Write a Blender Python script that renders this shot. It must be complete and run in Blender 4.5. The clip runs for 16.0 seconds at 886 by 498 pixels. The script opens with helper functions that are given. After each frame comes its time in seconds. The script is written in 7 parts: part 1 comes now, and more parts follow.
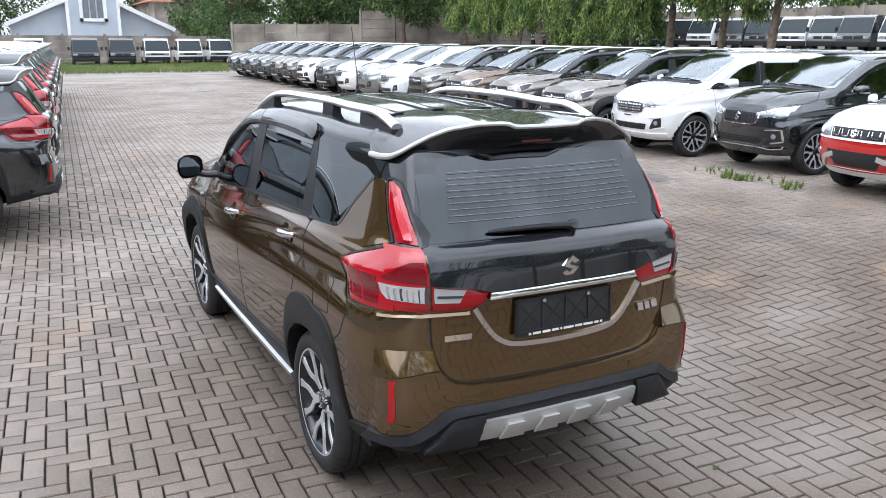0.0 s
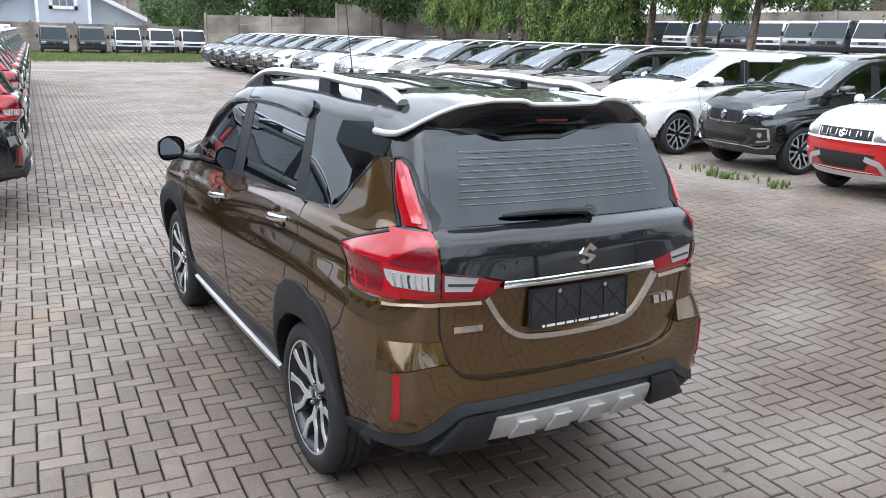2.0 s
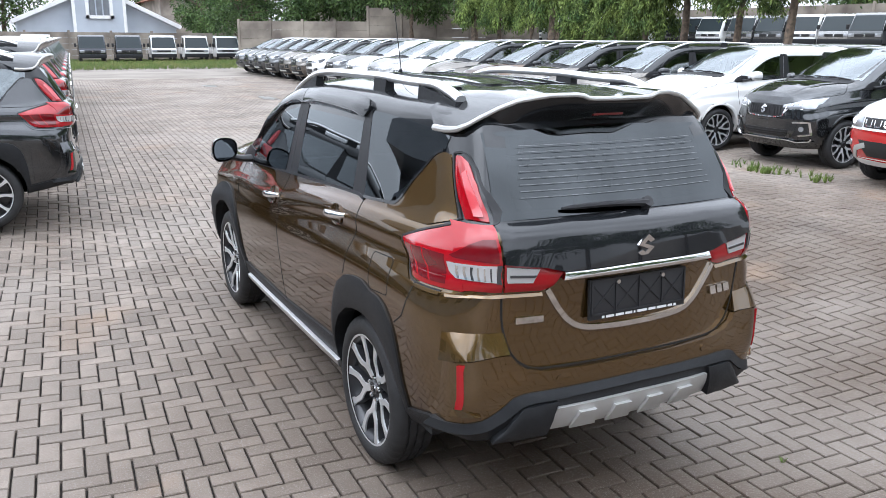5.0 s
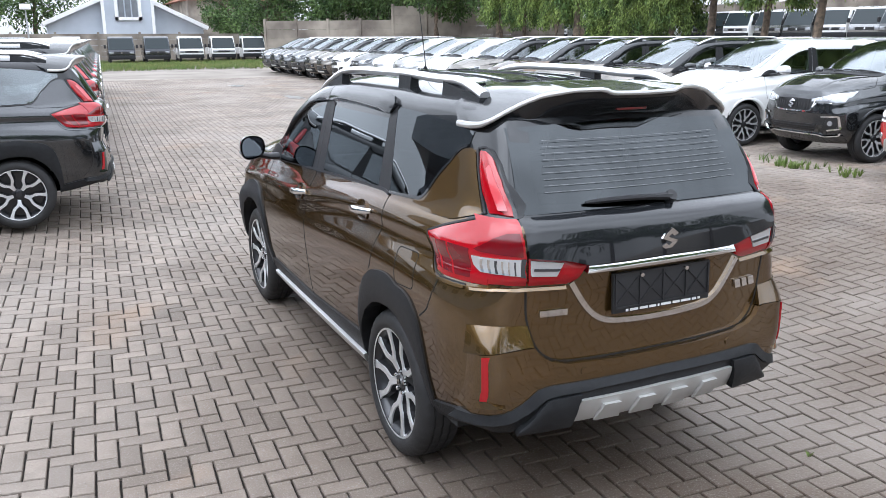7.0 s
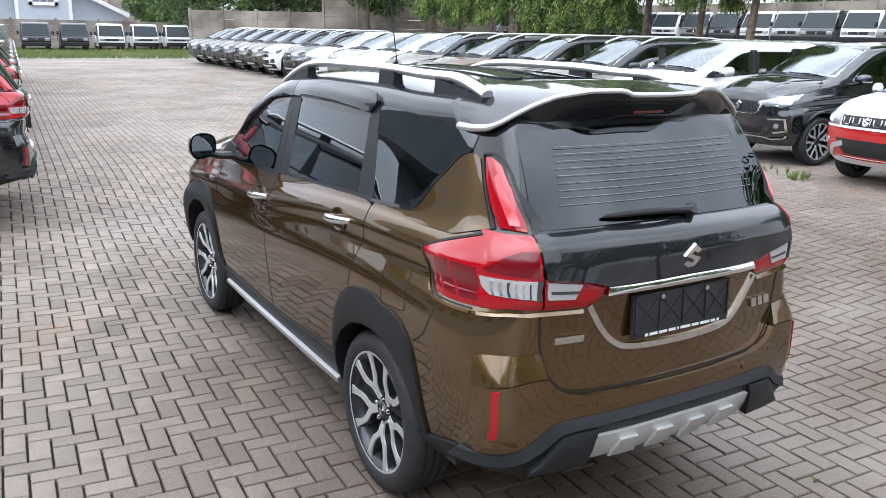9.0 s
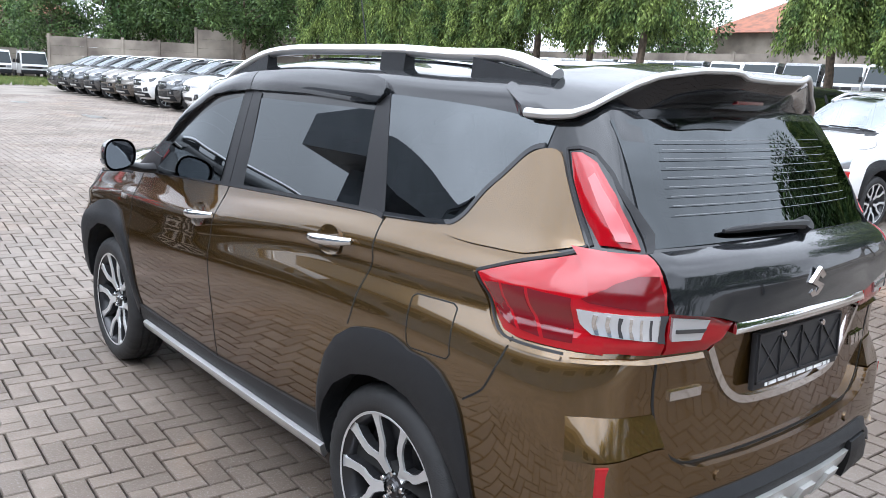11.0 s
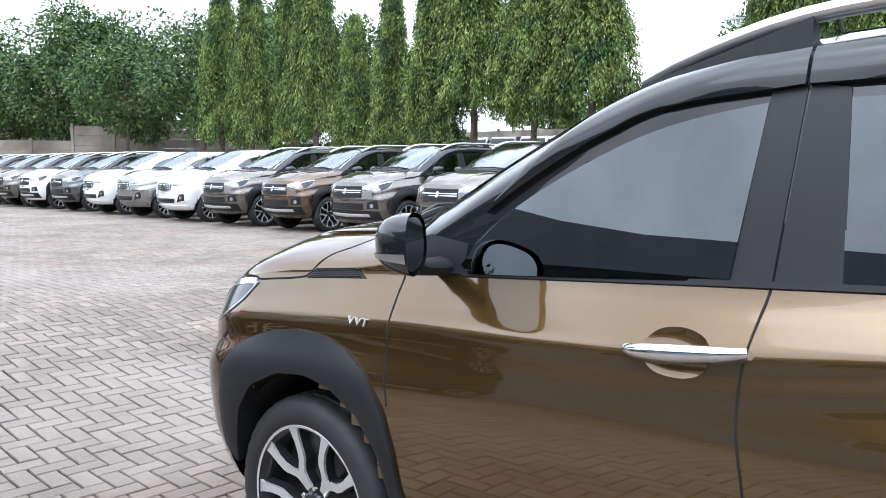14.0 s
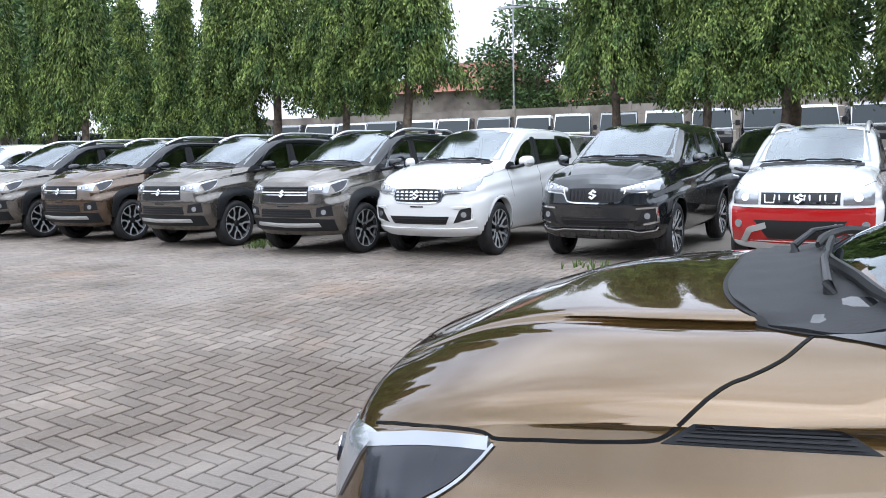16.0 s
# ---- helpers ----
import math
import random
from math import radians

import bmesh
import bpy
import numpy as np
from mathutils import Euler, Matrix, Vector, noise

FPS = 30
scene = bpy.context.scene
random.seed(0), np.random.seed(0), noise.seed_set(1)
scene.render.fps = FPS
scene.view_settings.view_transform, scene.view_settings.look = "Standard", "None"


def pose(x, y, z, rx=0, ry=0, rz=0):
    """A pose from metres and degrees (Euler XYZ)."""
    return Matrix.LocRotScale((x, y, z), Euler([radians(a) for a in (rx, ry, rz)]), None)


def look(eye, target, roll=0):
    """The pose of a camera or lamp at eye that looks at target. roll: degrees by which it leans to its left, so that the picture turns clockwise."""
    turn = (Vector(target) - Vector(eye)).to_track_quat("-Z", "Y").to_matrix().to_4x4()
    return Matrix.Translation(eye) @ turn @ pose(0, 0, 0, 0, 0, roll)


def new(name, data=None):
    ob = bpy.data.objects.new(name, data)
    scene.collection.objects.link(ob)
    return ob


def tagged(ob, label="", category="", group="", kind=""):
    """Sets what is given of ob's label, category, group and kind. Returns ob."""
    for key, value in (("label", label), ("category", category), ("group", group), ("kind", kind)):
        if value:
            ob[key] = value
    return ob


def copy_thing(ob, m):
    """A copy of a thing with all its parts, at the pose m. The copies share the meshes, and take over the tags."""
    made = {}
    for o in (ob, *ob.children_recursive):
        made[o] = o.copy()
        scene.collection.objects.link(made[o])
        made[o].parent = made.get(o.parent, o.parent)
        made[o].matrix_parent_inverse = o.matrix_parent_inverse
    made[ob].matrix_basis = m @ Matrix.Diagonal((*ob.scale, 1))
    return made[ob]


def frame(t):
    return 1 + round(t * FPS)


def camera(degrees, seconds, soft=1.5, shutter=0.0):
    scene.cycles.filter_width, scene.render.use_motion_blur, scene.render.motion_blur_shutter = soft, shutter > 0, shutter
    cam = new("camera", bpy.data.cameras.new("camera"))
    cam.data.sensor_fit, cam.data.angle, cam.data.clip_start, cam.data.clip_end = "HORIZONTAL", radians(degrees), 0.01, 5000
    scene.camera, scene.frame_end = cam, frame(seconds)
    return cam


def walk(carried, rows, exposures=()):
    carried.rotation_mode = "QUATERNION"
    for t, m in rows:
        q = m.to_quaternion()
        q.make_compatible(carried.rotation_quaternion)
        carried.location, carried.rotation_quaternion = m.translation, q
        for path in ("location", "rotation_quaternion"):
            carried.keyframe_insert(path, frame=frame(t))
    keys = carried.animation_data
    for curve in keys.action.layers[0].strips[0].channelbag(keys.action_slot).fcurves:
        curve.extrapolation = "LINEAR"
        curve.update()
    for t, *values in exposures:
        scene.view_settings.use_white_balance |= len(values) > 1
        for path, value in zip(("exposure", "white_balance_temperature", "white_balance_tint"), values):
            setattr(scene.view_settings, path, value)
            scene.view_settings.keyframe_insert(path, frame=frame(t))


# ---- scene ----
cam = camera(56.75, 16.0, 0.45)
PATH = [
    (0, (-3.663, 2.03, 2.107), (-1.947, 1.13, 1.61), 0.26),
    (0.5, (-3.628, 2.051, 2.087), (-1.899, 1.178, 1.589), 0.55),
    (1, (-3.583, 2.09, 2.064), (-1.844, 1.236, 1.569), 0.50),
    (1.5, (-3.508, 2.081, 2.02), (-1.802, 1.164, 1.521), 0.96),
    (2, (-3.4, 2.06, 1.995), (-1.719, 1.099, 1.495), 1.63),
    (2.5, (-3.376, 2.141, 1.959), (-1.698, 1.174, 1.461), 1.84),
    (3, (-3.398, 2.189, 1.973), (-1.72, 1.22, 1.476), 1.68),
    (5.5, (-3.417, 2.202, 1.981), (-1.684, 1.338, 1.482), 0.11),
    (6, (-3.436, 2.211, 1.986), (-1.69, 1.374, 1.485), -0.17),
    (6.5, (-3.444, 2.21, 1.98), (-1.694, 1.384, 1.477), -0.46),
    (7, (-3.451, 2.214, 1.974), (-1.706, 1.376, 1.471), -0.25),
    (7.5, (-3.435, 2.224, 1.98), (-1.71, 1.352, 1.47), -0.24),
    (8, (-3.379, 2.291, 1.98), (-1.679, 1.37, 1.47), 0.09),
    (8.5, (-3.134, 2.26, 1.97), (-1.461, 1.292, 1.458), 0.38),
    (8.7, (-3.063, 2.266, 1.974), (-1.393, 1.293, 1.459), 0.55),
    (10.8, (-2.196, 2.336, 1.69), (-0.6938, 1.083, 1.277), 4.54),
    (11, (-2.034, 2.339, 1.7), (-0.5359, 1.078, 1.295), 3.18),
    (11.5, (-1.722, 2.333, 1.684), (-0.2247, 1.053, 1.336), 0.55),
    (12, (-1.313, 2.23, 1.546), (0.1598, 0.9214, 1.202), -0.86),
    (12.5, (-0.8068, 2.35, 1.46), (0.6209, 0.9923, 1.118), -1.86),
    (13, (-0.2145, 2.409, 1.435), (1.171, 0.9949, 1.152), -1.72),
    (13.5, (0.2459, 2.453, 1.42), (1.625, 1.017, 1.224), -0.72),
    (14, (0.7035, 2.469, 1.432), (2.021, 0.9763, 1.24), 0.22),
    (14.5, (1.2, 2.348, 1.462), (2.48, 0.8234, 1.27), -0.10),
    (15, (1.679, 2.245, 1.489), (2.765, 0.5781, 1.286), -0.83),
    (15.5, (2.127, 2.029, 1.485), (3.071, 0.2786, 1.272), -1.23),
    (16, (2.594, 1.957, 1.508), (3.442, 0.1594, 1.283), -1.09),
]
walk(cam, [(t, look(eye, target, roll)) for t, eye, target, roll in PATH],
     [(0, 0.93, 5750, 10), (8.7, 1.02, 5750, 10), (10.8, 1.08, 5700, 10), (12.2, 1.3, 5700, 10), (13.6, 1.05, 5600, 10), (14.6, 1.2, 5650, 10), (15.5, 1.1, 5600, 10), (16, 0.68, 5600, 10)])

# ---- world, sun, exposure ----
world = bpy.data.worlds.new("overcast_sky")
scene.world = world
world.use_nodes = True
wn, wl = world.node_tree.nodes, world.node_tree.links
wn.clear()
sky = wn.new("ShaderNodeTexSky")
sky.sky_type, sky.sun_disc = "NISHITA", False
sky.sun_elevation, sky.sun_rotation = radians(58), radians(10)
sky.air_density, sky.dust_density, sky.ozone_density = 1.2, 4.0, 1.0
pale = wn.new("ShaderNodeHueSaturation")
pale.inputs["Saturation"].default_value = 0.10
even = wn.new("ShaderNodeGamma")
even.inputs["Gamma"].default_value = 0.14
cloud = wn.new("ShaderNodeTexNoise")
cloud.inputs["Scale"].default_value, cloud.inputs["Detail"].default_value = 3.2, 6.0
cloudramp = wn.new("ShaderNodeMapRange")
cloudramp.inputs["From Min"].default_value, cloudramp.inputs["From Max"].default_value = 0.35, 0.68
cloudramp.inputs["To Min"].default_value, cloudramp.inputs["To Max"].default_value = 0.62, 1.15
cloudmix = wn.new("ShaderNodeVectorMath")
cloudmix.operation = "SCALE"
bg = wn.new("ShaderNodeBackground")
bg.inputs["Strength"].default_value = 0.74
wout = wn.new("ShaderNodeOutputWorld")
wl.new(sky.outputs[0], pale.inputs["Color"])
wl.new(cloud.outputs[0], cloudramp.inputs["Value"])
wl.new(pale.outputs[0], even.inputs["Color"])
wl.new(even.outputs[0], cloudmix.inputs[0])
wl.new(cloudramp.outputs[0], cloudmix.inputs["Scale"])
# an overcast sky is brighter overhead than at the horizon
up_dir, up_sep, up_map = wn.new("ShaderNodeTexCoord"), wn.new("ShaderNodeSeparateXYZ"), wn.new("ShaderNodeMapRange")
up_map.inputs["From Min"].default_value, up_map.inputs["From Max"].default_value = 0.08, 1.0
up_map.inputs["To Min"].default_value, up_map.inputs["To Max"].default_value = 1.0, 2.35
zenith = wn.new("ShaderNodeVectorMath")
zenith.operation = "SCALE"
wl.new(up_dir.outputs["Generated"], up_sep.inputs[0])
wl.new(up_sep.outputs["Z"], up_map.inputs["Value"])
wl.new(cloudmix.outputs[0], zenith.inputs[0])
wl.new(up_map.outputs[0], zenith.inputs["Scale"])
wl.new(zenith.outputs[0], bg.inputs["Color"])
wl.new(bg.outputs[0], wout.inputs["Surface"])
sun = new("sun", bpy.data.lights.new("sun", "SUN"))
sun.data.energy, sun.data.angle, sun.data.color = 0.5, radians(60), (1.0, 0.97, 0.94)
sun.matrix_world = look((-2, 15, 24), (0, 0, 0))


# ---- materials ----
def mat(name, colour=(0.5, 0.5, 0.5), rough=0.5, metal=0.0, coat=0.0, vary=0.0, scale=8.0, bump=0.0, bump_scale=60.0,
        second=None, spread=(0.4, 0.65), objcolour=False, randomise=0.0, emit=0.0):
    m = bpy.data.materials.new(name)
    m.use_nodes = True
    n, l = m.node_tree.nodes, m.node_tree.links
    p = n["Principled BSDF"]
    p.inputs["Base Color"].default_value = (*colour, 1)
    p.inputs["Roughness"].default_value, p.inputs["Metallic"].default_value = rough, metal
    p.inputs["Coat Weight"].default_value, p.inputs["Coat Roughness"].default_value = coat, 0.03
    co = n.new("ShaderNodeTexCoord")
    out = None
    if objcolour:
        info = n.new("ShaderNodeObjectInfo")
        out = info.outputs["Color"]
        l.new(info.outputs["Alpha"], p.inputs["Metallic"])
    if second or vary:
        noi = n.new("ShaderNodeTexNoise")
        noi.inputs["Scale"].default_value, noi.inputs["Detail"].default_value = scale, 8.0
        l.new(co.outputs["Object"], noi.inputs["Vector"])
        rng = n.new("ShaderNodeMapRange")
        rng.inputs["From Min"].default_value, rng.inputs["From Max"].default_value = spread
        l.new(noi.outputs[0], rng.inputs["Value"])
        mix = n.new("ShaderNodeMix")
        mix.data_type = "RGBA"
        dark = second or tuple(c * (1 - vary) for c in colour)
        mix.inputs["A"].default_value, mix.inputs["B"].default_value = (*colour, 1), (*dark, 1)
        l.new(rng.outputs[0], mix.inputs["Factor"])
        if out:
            l.new(out, mix.inputs["A"])
        out = mix.outputs["Result"]
    if randomise:
        info = n.new("ShaderNodeObjectInfo")
        geo = n.new("ShaderNodeNewGeometry")
        add = n.new("ShaderNodeMath")
        add.operation = "ADD"
        l.new(info.outputs["Random"], add.inputs[0])
        l.new(geo.outputs["Random Per Island"], add.inputs[1])
        fr = n.new("ShaderNodeMath")
        fr.operation = "FRACT"
        l.new(add.outputs[0], fr.inputs[0])
        r2 = n.new("ShaderNodeMapRange")
        r2.inputs["To Min"].default_value, r2.inputs["To Max"].default_value = 1 - randomise, 1 + randomise
        l.new(fr.outputs[0], r2.inputs["Value"])
        hs = n.new("ShaderNodeHueSaturation")
        l.new(r2.outputs[0], hs.inputs["Value"])
        if out:
            l.new(out, hs.inputs["Color"])
        else:
            hs.inputs["Color"].default_value = (*colour, 1)
        out = hs.outputs["Color"]
    if out:
        l.new(out, p.inputs["Base Color"])
    if bump:
        bn = n.new("ShaderNodeTexNoise")
        bn.inputs["Scale"].default_value, bn.inputs["Detail"].default_value = bump_scale, 6.0
        l.new(co.outputs["Object"], bn.inputs["Vector"])
        bp = n.new("ShaderNodeBump")
        bp.inputs["Strength"].default_value, bp.inputs["Distance"].default_value = bump, 0.01
        l.new(bn.outputs[0], bp.inputs["Height"])
        l.new(bp.outputs[0], p.inputs["Normal"])
    if emit:
        p.inputs["Emission Color"].default_value, p.inputs["Emission Strength"].default_value = (*colour, 1), emit
    return m


def glass(name, tint, rough=0.01, ior=1.5):
    m = bpy.data.materials.new(name)
    m.use_nodes = True
    n, l = m.node_tree.nodes, m.node_tree.links
    n.remove(n["Principled BSDF"])
    tr, gl, fr, mx = (n.new("ShaderNode" + k) for k in ("BsdfTransparent", "BsdfGlossy", "Fresnel", "MixShader"))
    tr.inputs["Color"].default_value = (*tint, 1)
    gl.inputs["Color"].default_value = (0.90, 0.96, 1.0, 1)
    gl.inputs["Roughness"].default_value, fr.inputs["IOR"].default_value = rough, ior
    l.new(fr.outputs[0], mx.inputs["Fac"])
    l.new(tr.outputs[0], mx.inputs[1])
    l.new(gl.outputs[0], mx.inputs[2])
    l.new(mx.outputs[0], n["Material Output"].inputs["Surface"])
    return m


M_PAINT = mat("car_paint", rough=0.22, metal=0.0, coat=1.0, objcolour=True)
M_PAINT.node_tree.nodes["Principled BSDF"].inputs["Coat IOR"].default_value = 1.72
M_PAINT.node_tree.nodes["Principled BSDF"].inputs["Specular Tint"].default_value = (0.30, 0.28, 0.24, 1)
M_BLACK = mat("gloss_black_paint", (0.012, 0.013, 0.015), 0.25, 0.1, 1.0)
M_BLACK.node_tree.nodes["Principled BSDF"].inputs["Specular IOR Level"].default_value = 0.05
M_CLAD = mat("black_textured_plastic", (0.016, 0.017, 0.019), 0.5, vary=0.2, scale=30, bump=0.15, bump_scale=900)
M_TRIM = mat("satin_black_trim", (0.02, 0.02, 0.022), 0.4, bump=0.05, bump_scale=300)
for dull in (M_CLAD, M_TRIM):
    dull.node_tree.nodes["Principled BSDF"].inputs["Specular IOR Level"].default_value = 0.3
M_GAP = mat("shut_line_shadow_gap", (0.006, 0.006, 0.006), 0.8)
M_CHROME = mat("chrome", (0.82, 0.83, 0.84), 0.06, 1.0)
M_SILVER = mat("silver_painted_plastic", (0.48, 0.475, 0.46), 0.38, 0.35, 0.2, vary=0.1, scale=5)
M_RAIL = mat("satin_aluminium", (0.72, 0.72, 0.72), 0.28, 0.8)
M_RUBBER = mat("tyre_rubber", (0.022, 0.022, 0.023), 0.62, vary=0.3, scale=12, bump=0.2, bump_scale=200)
M_ALLOY = mat("machined_alloy", (0.76, 0.77, 0.78), 0.38, 0.75, 0.4)
M_DARKALLOY = mat("dark_painted_alloy", (0.03, 0.03, 0.033), 0.35, 0.5, 0.3)
M_RED = mat("red_lamp_lens", (0.32, 0.002, 0.007), 0.06, 0.0, 0.5)
M_DEEPRED = mat("deep_red_lamp_cell", (0.13, 0.001, 0.004), 0.15, 0.0, 1.0)
M_PALERED = mat("pale_red_lamp_bar", (0.55, 0.06, 0.07), 0.12, 0.0, 1.0)
M_LENSDARK = mat("dark_lens_bezel", (0.05, 0.05, 0.055), 0.2, 0.2, 0.6)
M_CLEAR = mat("clear_lamp_lens", (0.62, 0.63, 0.65), 0.18, 0.5, 1.0)
M_HEAD = mat("headlamp_lens", (0.40, 0.415, 0.44), 0.15, 0.6, 1.0)
M_COWL = mat("grey_black_cowl_plastic", (0.014, 0.0145, 0.016), 0.7, bump=0.1, bump_scale=150)
M_PLATE = mat("matt_black_plate_holder", (0.018, 0.018, 0.02), 0.5)
M_WHITEINK = mat("white_print", (0.75, 0.75, 0.75), 0.5)
M_GLASS = glass("dark_tinted_glass", (0.04, 0.045, 0.046), ior=2.05)
M_ROWGLASS = glass("lightly_tinted_glass", (0.28, 0.32, 0.33), 0.06, 2.4)
M_CLEARSCREEN = glass("clear_windscreen", (0.22, 0.26, 0.27), 0.01, 2.5)
M_REARGLASS = glass("tinted_rear_glass", (0.03, 0.034, 0.034), ior=1.62)
M_WIND = glass("windscreen_glass", (0.55, 0.6, 0.61), 0.10, 3.4)
M_SEAT = mat("dark_seat_fabric", (0.035, 0.033, 0.032), 0.85, vary=0.3, scale=20)
M_WELL = mat("wheel_well_liner", (0.012, 0.012, 0.012), 0.9)
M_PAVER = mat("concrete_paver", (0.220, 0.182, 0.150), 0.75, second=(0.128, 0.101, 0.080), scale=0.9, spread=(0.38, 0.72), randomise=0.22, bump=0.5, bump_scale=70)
M_JOINT = mat("dark_sandy_joint", (0.022, 0.017, 0.013), 0.95, vary=0.4, scale=3)


def overlay(m, colour, scale, spread, amount, detail=6.0, zone=None):
    """Lays patches of another colour over a material, in world space."""
    n, l = m.node_tree.nodes, m.node_tree.links
    p = n["Principled BSDF"].inputs["Base Color"]
    noi, rng_, mix, geo = n.new("ShaderNodeTexNoise"), n.new("ShaderNodeMapRange"), n.new("ShaderNodeMix"), n.new("ShaderNodeNewGeometry")
    noi.inputs["Scale"].default_value, noi.inputs["Detail"].default_value = scale, detail
    rng_.inputs["From Min"].default_value, rng_.inputs["From Max"].default_value = spread
    rng_.inputs["To Max"].default_value = amount
    mix.data_type = "RGBA"
    mix.inputs["B"].default_value = (*colour, 1)
    l.new(geo.outputs["Position"], noi.inputs["Vector"])
    l.new(noi.outputs[0], rng_.inputs["Value"])
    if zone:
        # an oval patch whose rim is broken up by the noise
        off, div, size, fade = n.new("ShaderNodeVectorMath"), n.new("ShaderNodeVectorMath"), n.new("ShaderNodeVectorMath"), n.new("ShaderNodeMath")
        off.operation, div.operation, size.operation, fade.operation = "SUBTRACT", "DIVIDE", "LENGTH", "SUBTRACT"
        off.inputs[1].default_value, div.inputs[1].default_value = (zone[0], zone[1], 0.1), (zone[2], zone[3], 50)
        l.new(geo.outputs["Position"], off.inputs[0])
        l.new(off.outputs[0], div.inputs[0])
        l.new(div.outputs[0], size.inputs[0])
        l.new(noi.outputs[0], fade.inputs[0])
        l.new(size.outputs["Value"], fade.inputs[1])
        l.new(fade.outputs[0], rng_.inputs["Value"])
    l.new(rng_.outputs[0], mix.inputs["Factor"])
    l.new(p.links[0].from_socket, mix.inputs["A"])
    l.new(mix.outputs["Result"], p)


overlay(M_PAVER, (0.148, 0.118, 0.095), 9.0, (0.46, 0.70), 0.6)
# a wide darker brown oval behind the car and to its right
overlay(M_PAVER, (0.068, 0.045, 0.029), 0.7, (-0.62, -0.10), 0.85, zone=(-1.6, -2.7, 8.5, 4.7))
overlay(M_PAVER, (0.05, 0.045, 0.04), 2.2, (-0.25, 0.05), 0.8, zone=(5.2, -5.4, 0.75, 1.3))
overlay(M_PAVER, (0.257, 0.168, 0.105), 0.8, (0.58, 0.74), 0.55)
overlay(M_PAVER, (0.27, 0.238, 0.208), 0.30, (0.50, 0.64), 0.5)
overlay(M_PAVER, (0.072, 0.063, 0.056), 0.55, (0.60, 0.78), 0.5)
overlay(M_PAVER, (0.31, 0.29, 0.27), 150, (0.56, 0.70), 0.45, 3.0)
overlay(M_PAVER, (0.086, 0.076, 0.069), 95, (0.60, 0.74), 0.5, 3.0)
M_DIRT = mat("bare_earth_and_concrete", (0.24, 0.212, 0.183), 0.9, second=(0.156, 0.133, 0.111), scale=0.35, spread=(0.4, 0.62), bump=0.4, bump_scale=25)
M_GRASS = mat("verge_grass", (0.10, 0.16, 0.035), 0.7, second=(0.18, 0.19, 0.06), scale=1.2, randomise=0.3)
M_LEAF = mat("drooping_leaf", (0.045, 0.085, 0.026), 0.6, second=(0.19, 0.245, 0.062), scale=2.0, spread=(0.36, 0.64), randomise=0.65)
M_LEAF2 = mat("broad_leaf", (0.045, 0.085, 0.03), 0.5, second=(0.125, 0.185, 0.06), scale=1.1, spread=(0.36, 0.66), randomise=0.6)
M_LEAF3 = mat("light_leaf", (0.09, 0.15, 0.025), 0.5, second=(0.13, 0.18, 0.04), scale=0.9, randomise=0.3)
for leafy in (M_LEAF, M_LEAF2):
    leafy.node_tree.nodes["Principled BSDF"].inputs["Specular IOR Level"].default_value = 0.18
M_BARK = mat("grey_brown_bark", (0.17, 0.125, 0.09), 0.9, second=(0.07, 0.055, 0.042), scale=9, bump=0.6, bump_scale=30)
M_WALL = mat("weathered_concrete_panel", (0.30, 0.265, 0.22), 0.9, second=(0.12, 0.10, 0.085), scale=0.7, spread=(0.35, 0.7), randomise=0.12, bump=0.4, bump_scale=20)
M_DIMWALL = mat("dark_blue_grey_cladding", (0.24, 0.27, 0.31), 0.8, vary=0.2, scale=1.0)
M_HOUSE = mat("pale_blue_grey_render", (0.46, 0.50, 0.56), 0.85, vary=0.12, scale=0.6)
M_WHITE = mat("white_painted_trim", (0.78, 0.78, 0.78), 0.6, vary=0.1, scale=2)
M_ROOF = mat("red_clay_tiles", (0.27, 0.105, 0.062), 0.85, second=(0.15, 0.075, 0.05), scale=2, randomise=0.2)
M_DARKROOF = mat("dark_grey_metal_roof", (0.17, 0.185, 0.205), 0.5, vary=0.2, scale=2)
M_STEEL = mat("galvanised_steel", (0.45, 0.46, 0.47), 0.45, 0.7, vary=0.2, scale=6)


# ---- mesh helpers ----
def part(name, bm, material, parent=None, label="", smooth=True, angle=35):
    """Links a bmesh as one mesh object under a thing or a part."""
    bm.normal_update()
    me = bpy.data.meshes.new(name)
    bm.to_mesh(me)
    bm.free()
    for m in material if isinstance(material, (list, tuple)) else [material]:
        me.materials.append(m)
    if smooth:
        me.shade_smooth()
        me.set_sharp_from_angle(angle=radians(angle))
    ob = new(name, me)
    if parent:
        ob.parent = parent
    if label:
        tagged(ob, label)
    return ob


def thing(name, label, category, group="", kind=""):
    return tagged(new(name), label, category, group, kind)


def box(bm, x0, x1, y0, y1, z0, z1, m=None, bevel=0.0):
    vs = [bm.verts.new(v) for v in ((x0, y0, z0), (x1, y0, z0), (x1, y1, z0), (x0, y1, z0), (x0, y0, z1), (x1, y0, z1), (x1, y1, z1), (x0, y1, z1))]
    fs = [bm.faces.new([vs[i] for i in f]) for f in ((3, 2, 1, 0), (4, 5, 6, 7), (0, 1, 5, 4), (1, 2, 6, 5), (2, 3, 7, 6), (3, 0, 4, 7))]
    if m is not None:
        for v in vs:
            v.co = m @ v.co
    if bevel:
        es = list({e for f in fs for e in f.edges})
        bmesh.ops.bevel(bm, geom=es, offset=bevel, segments=2, affect="EDGES", profile=0.6)
    return bm


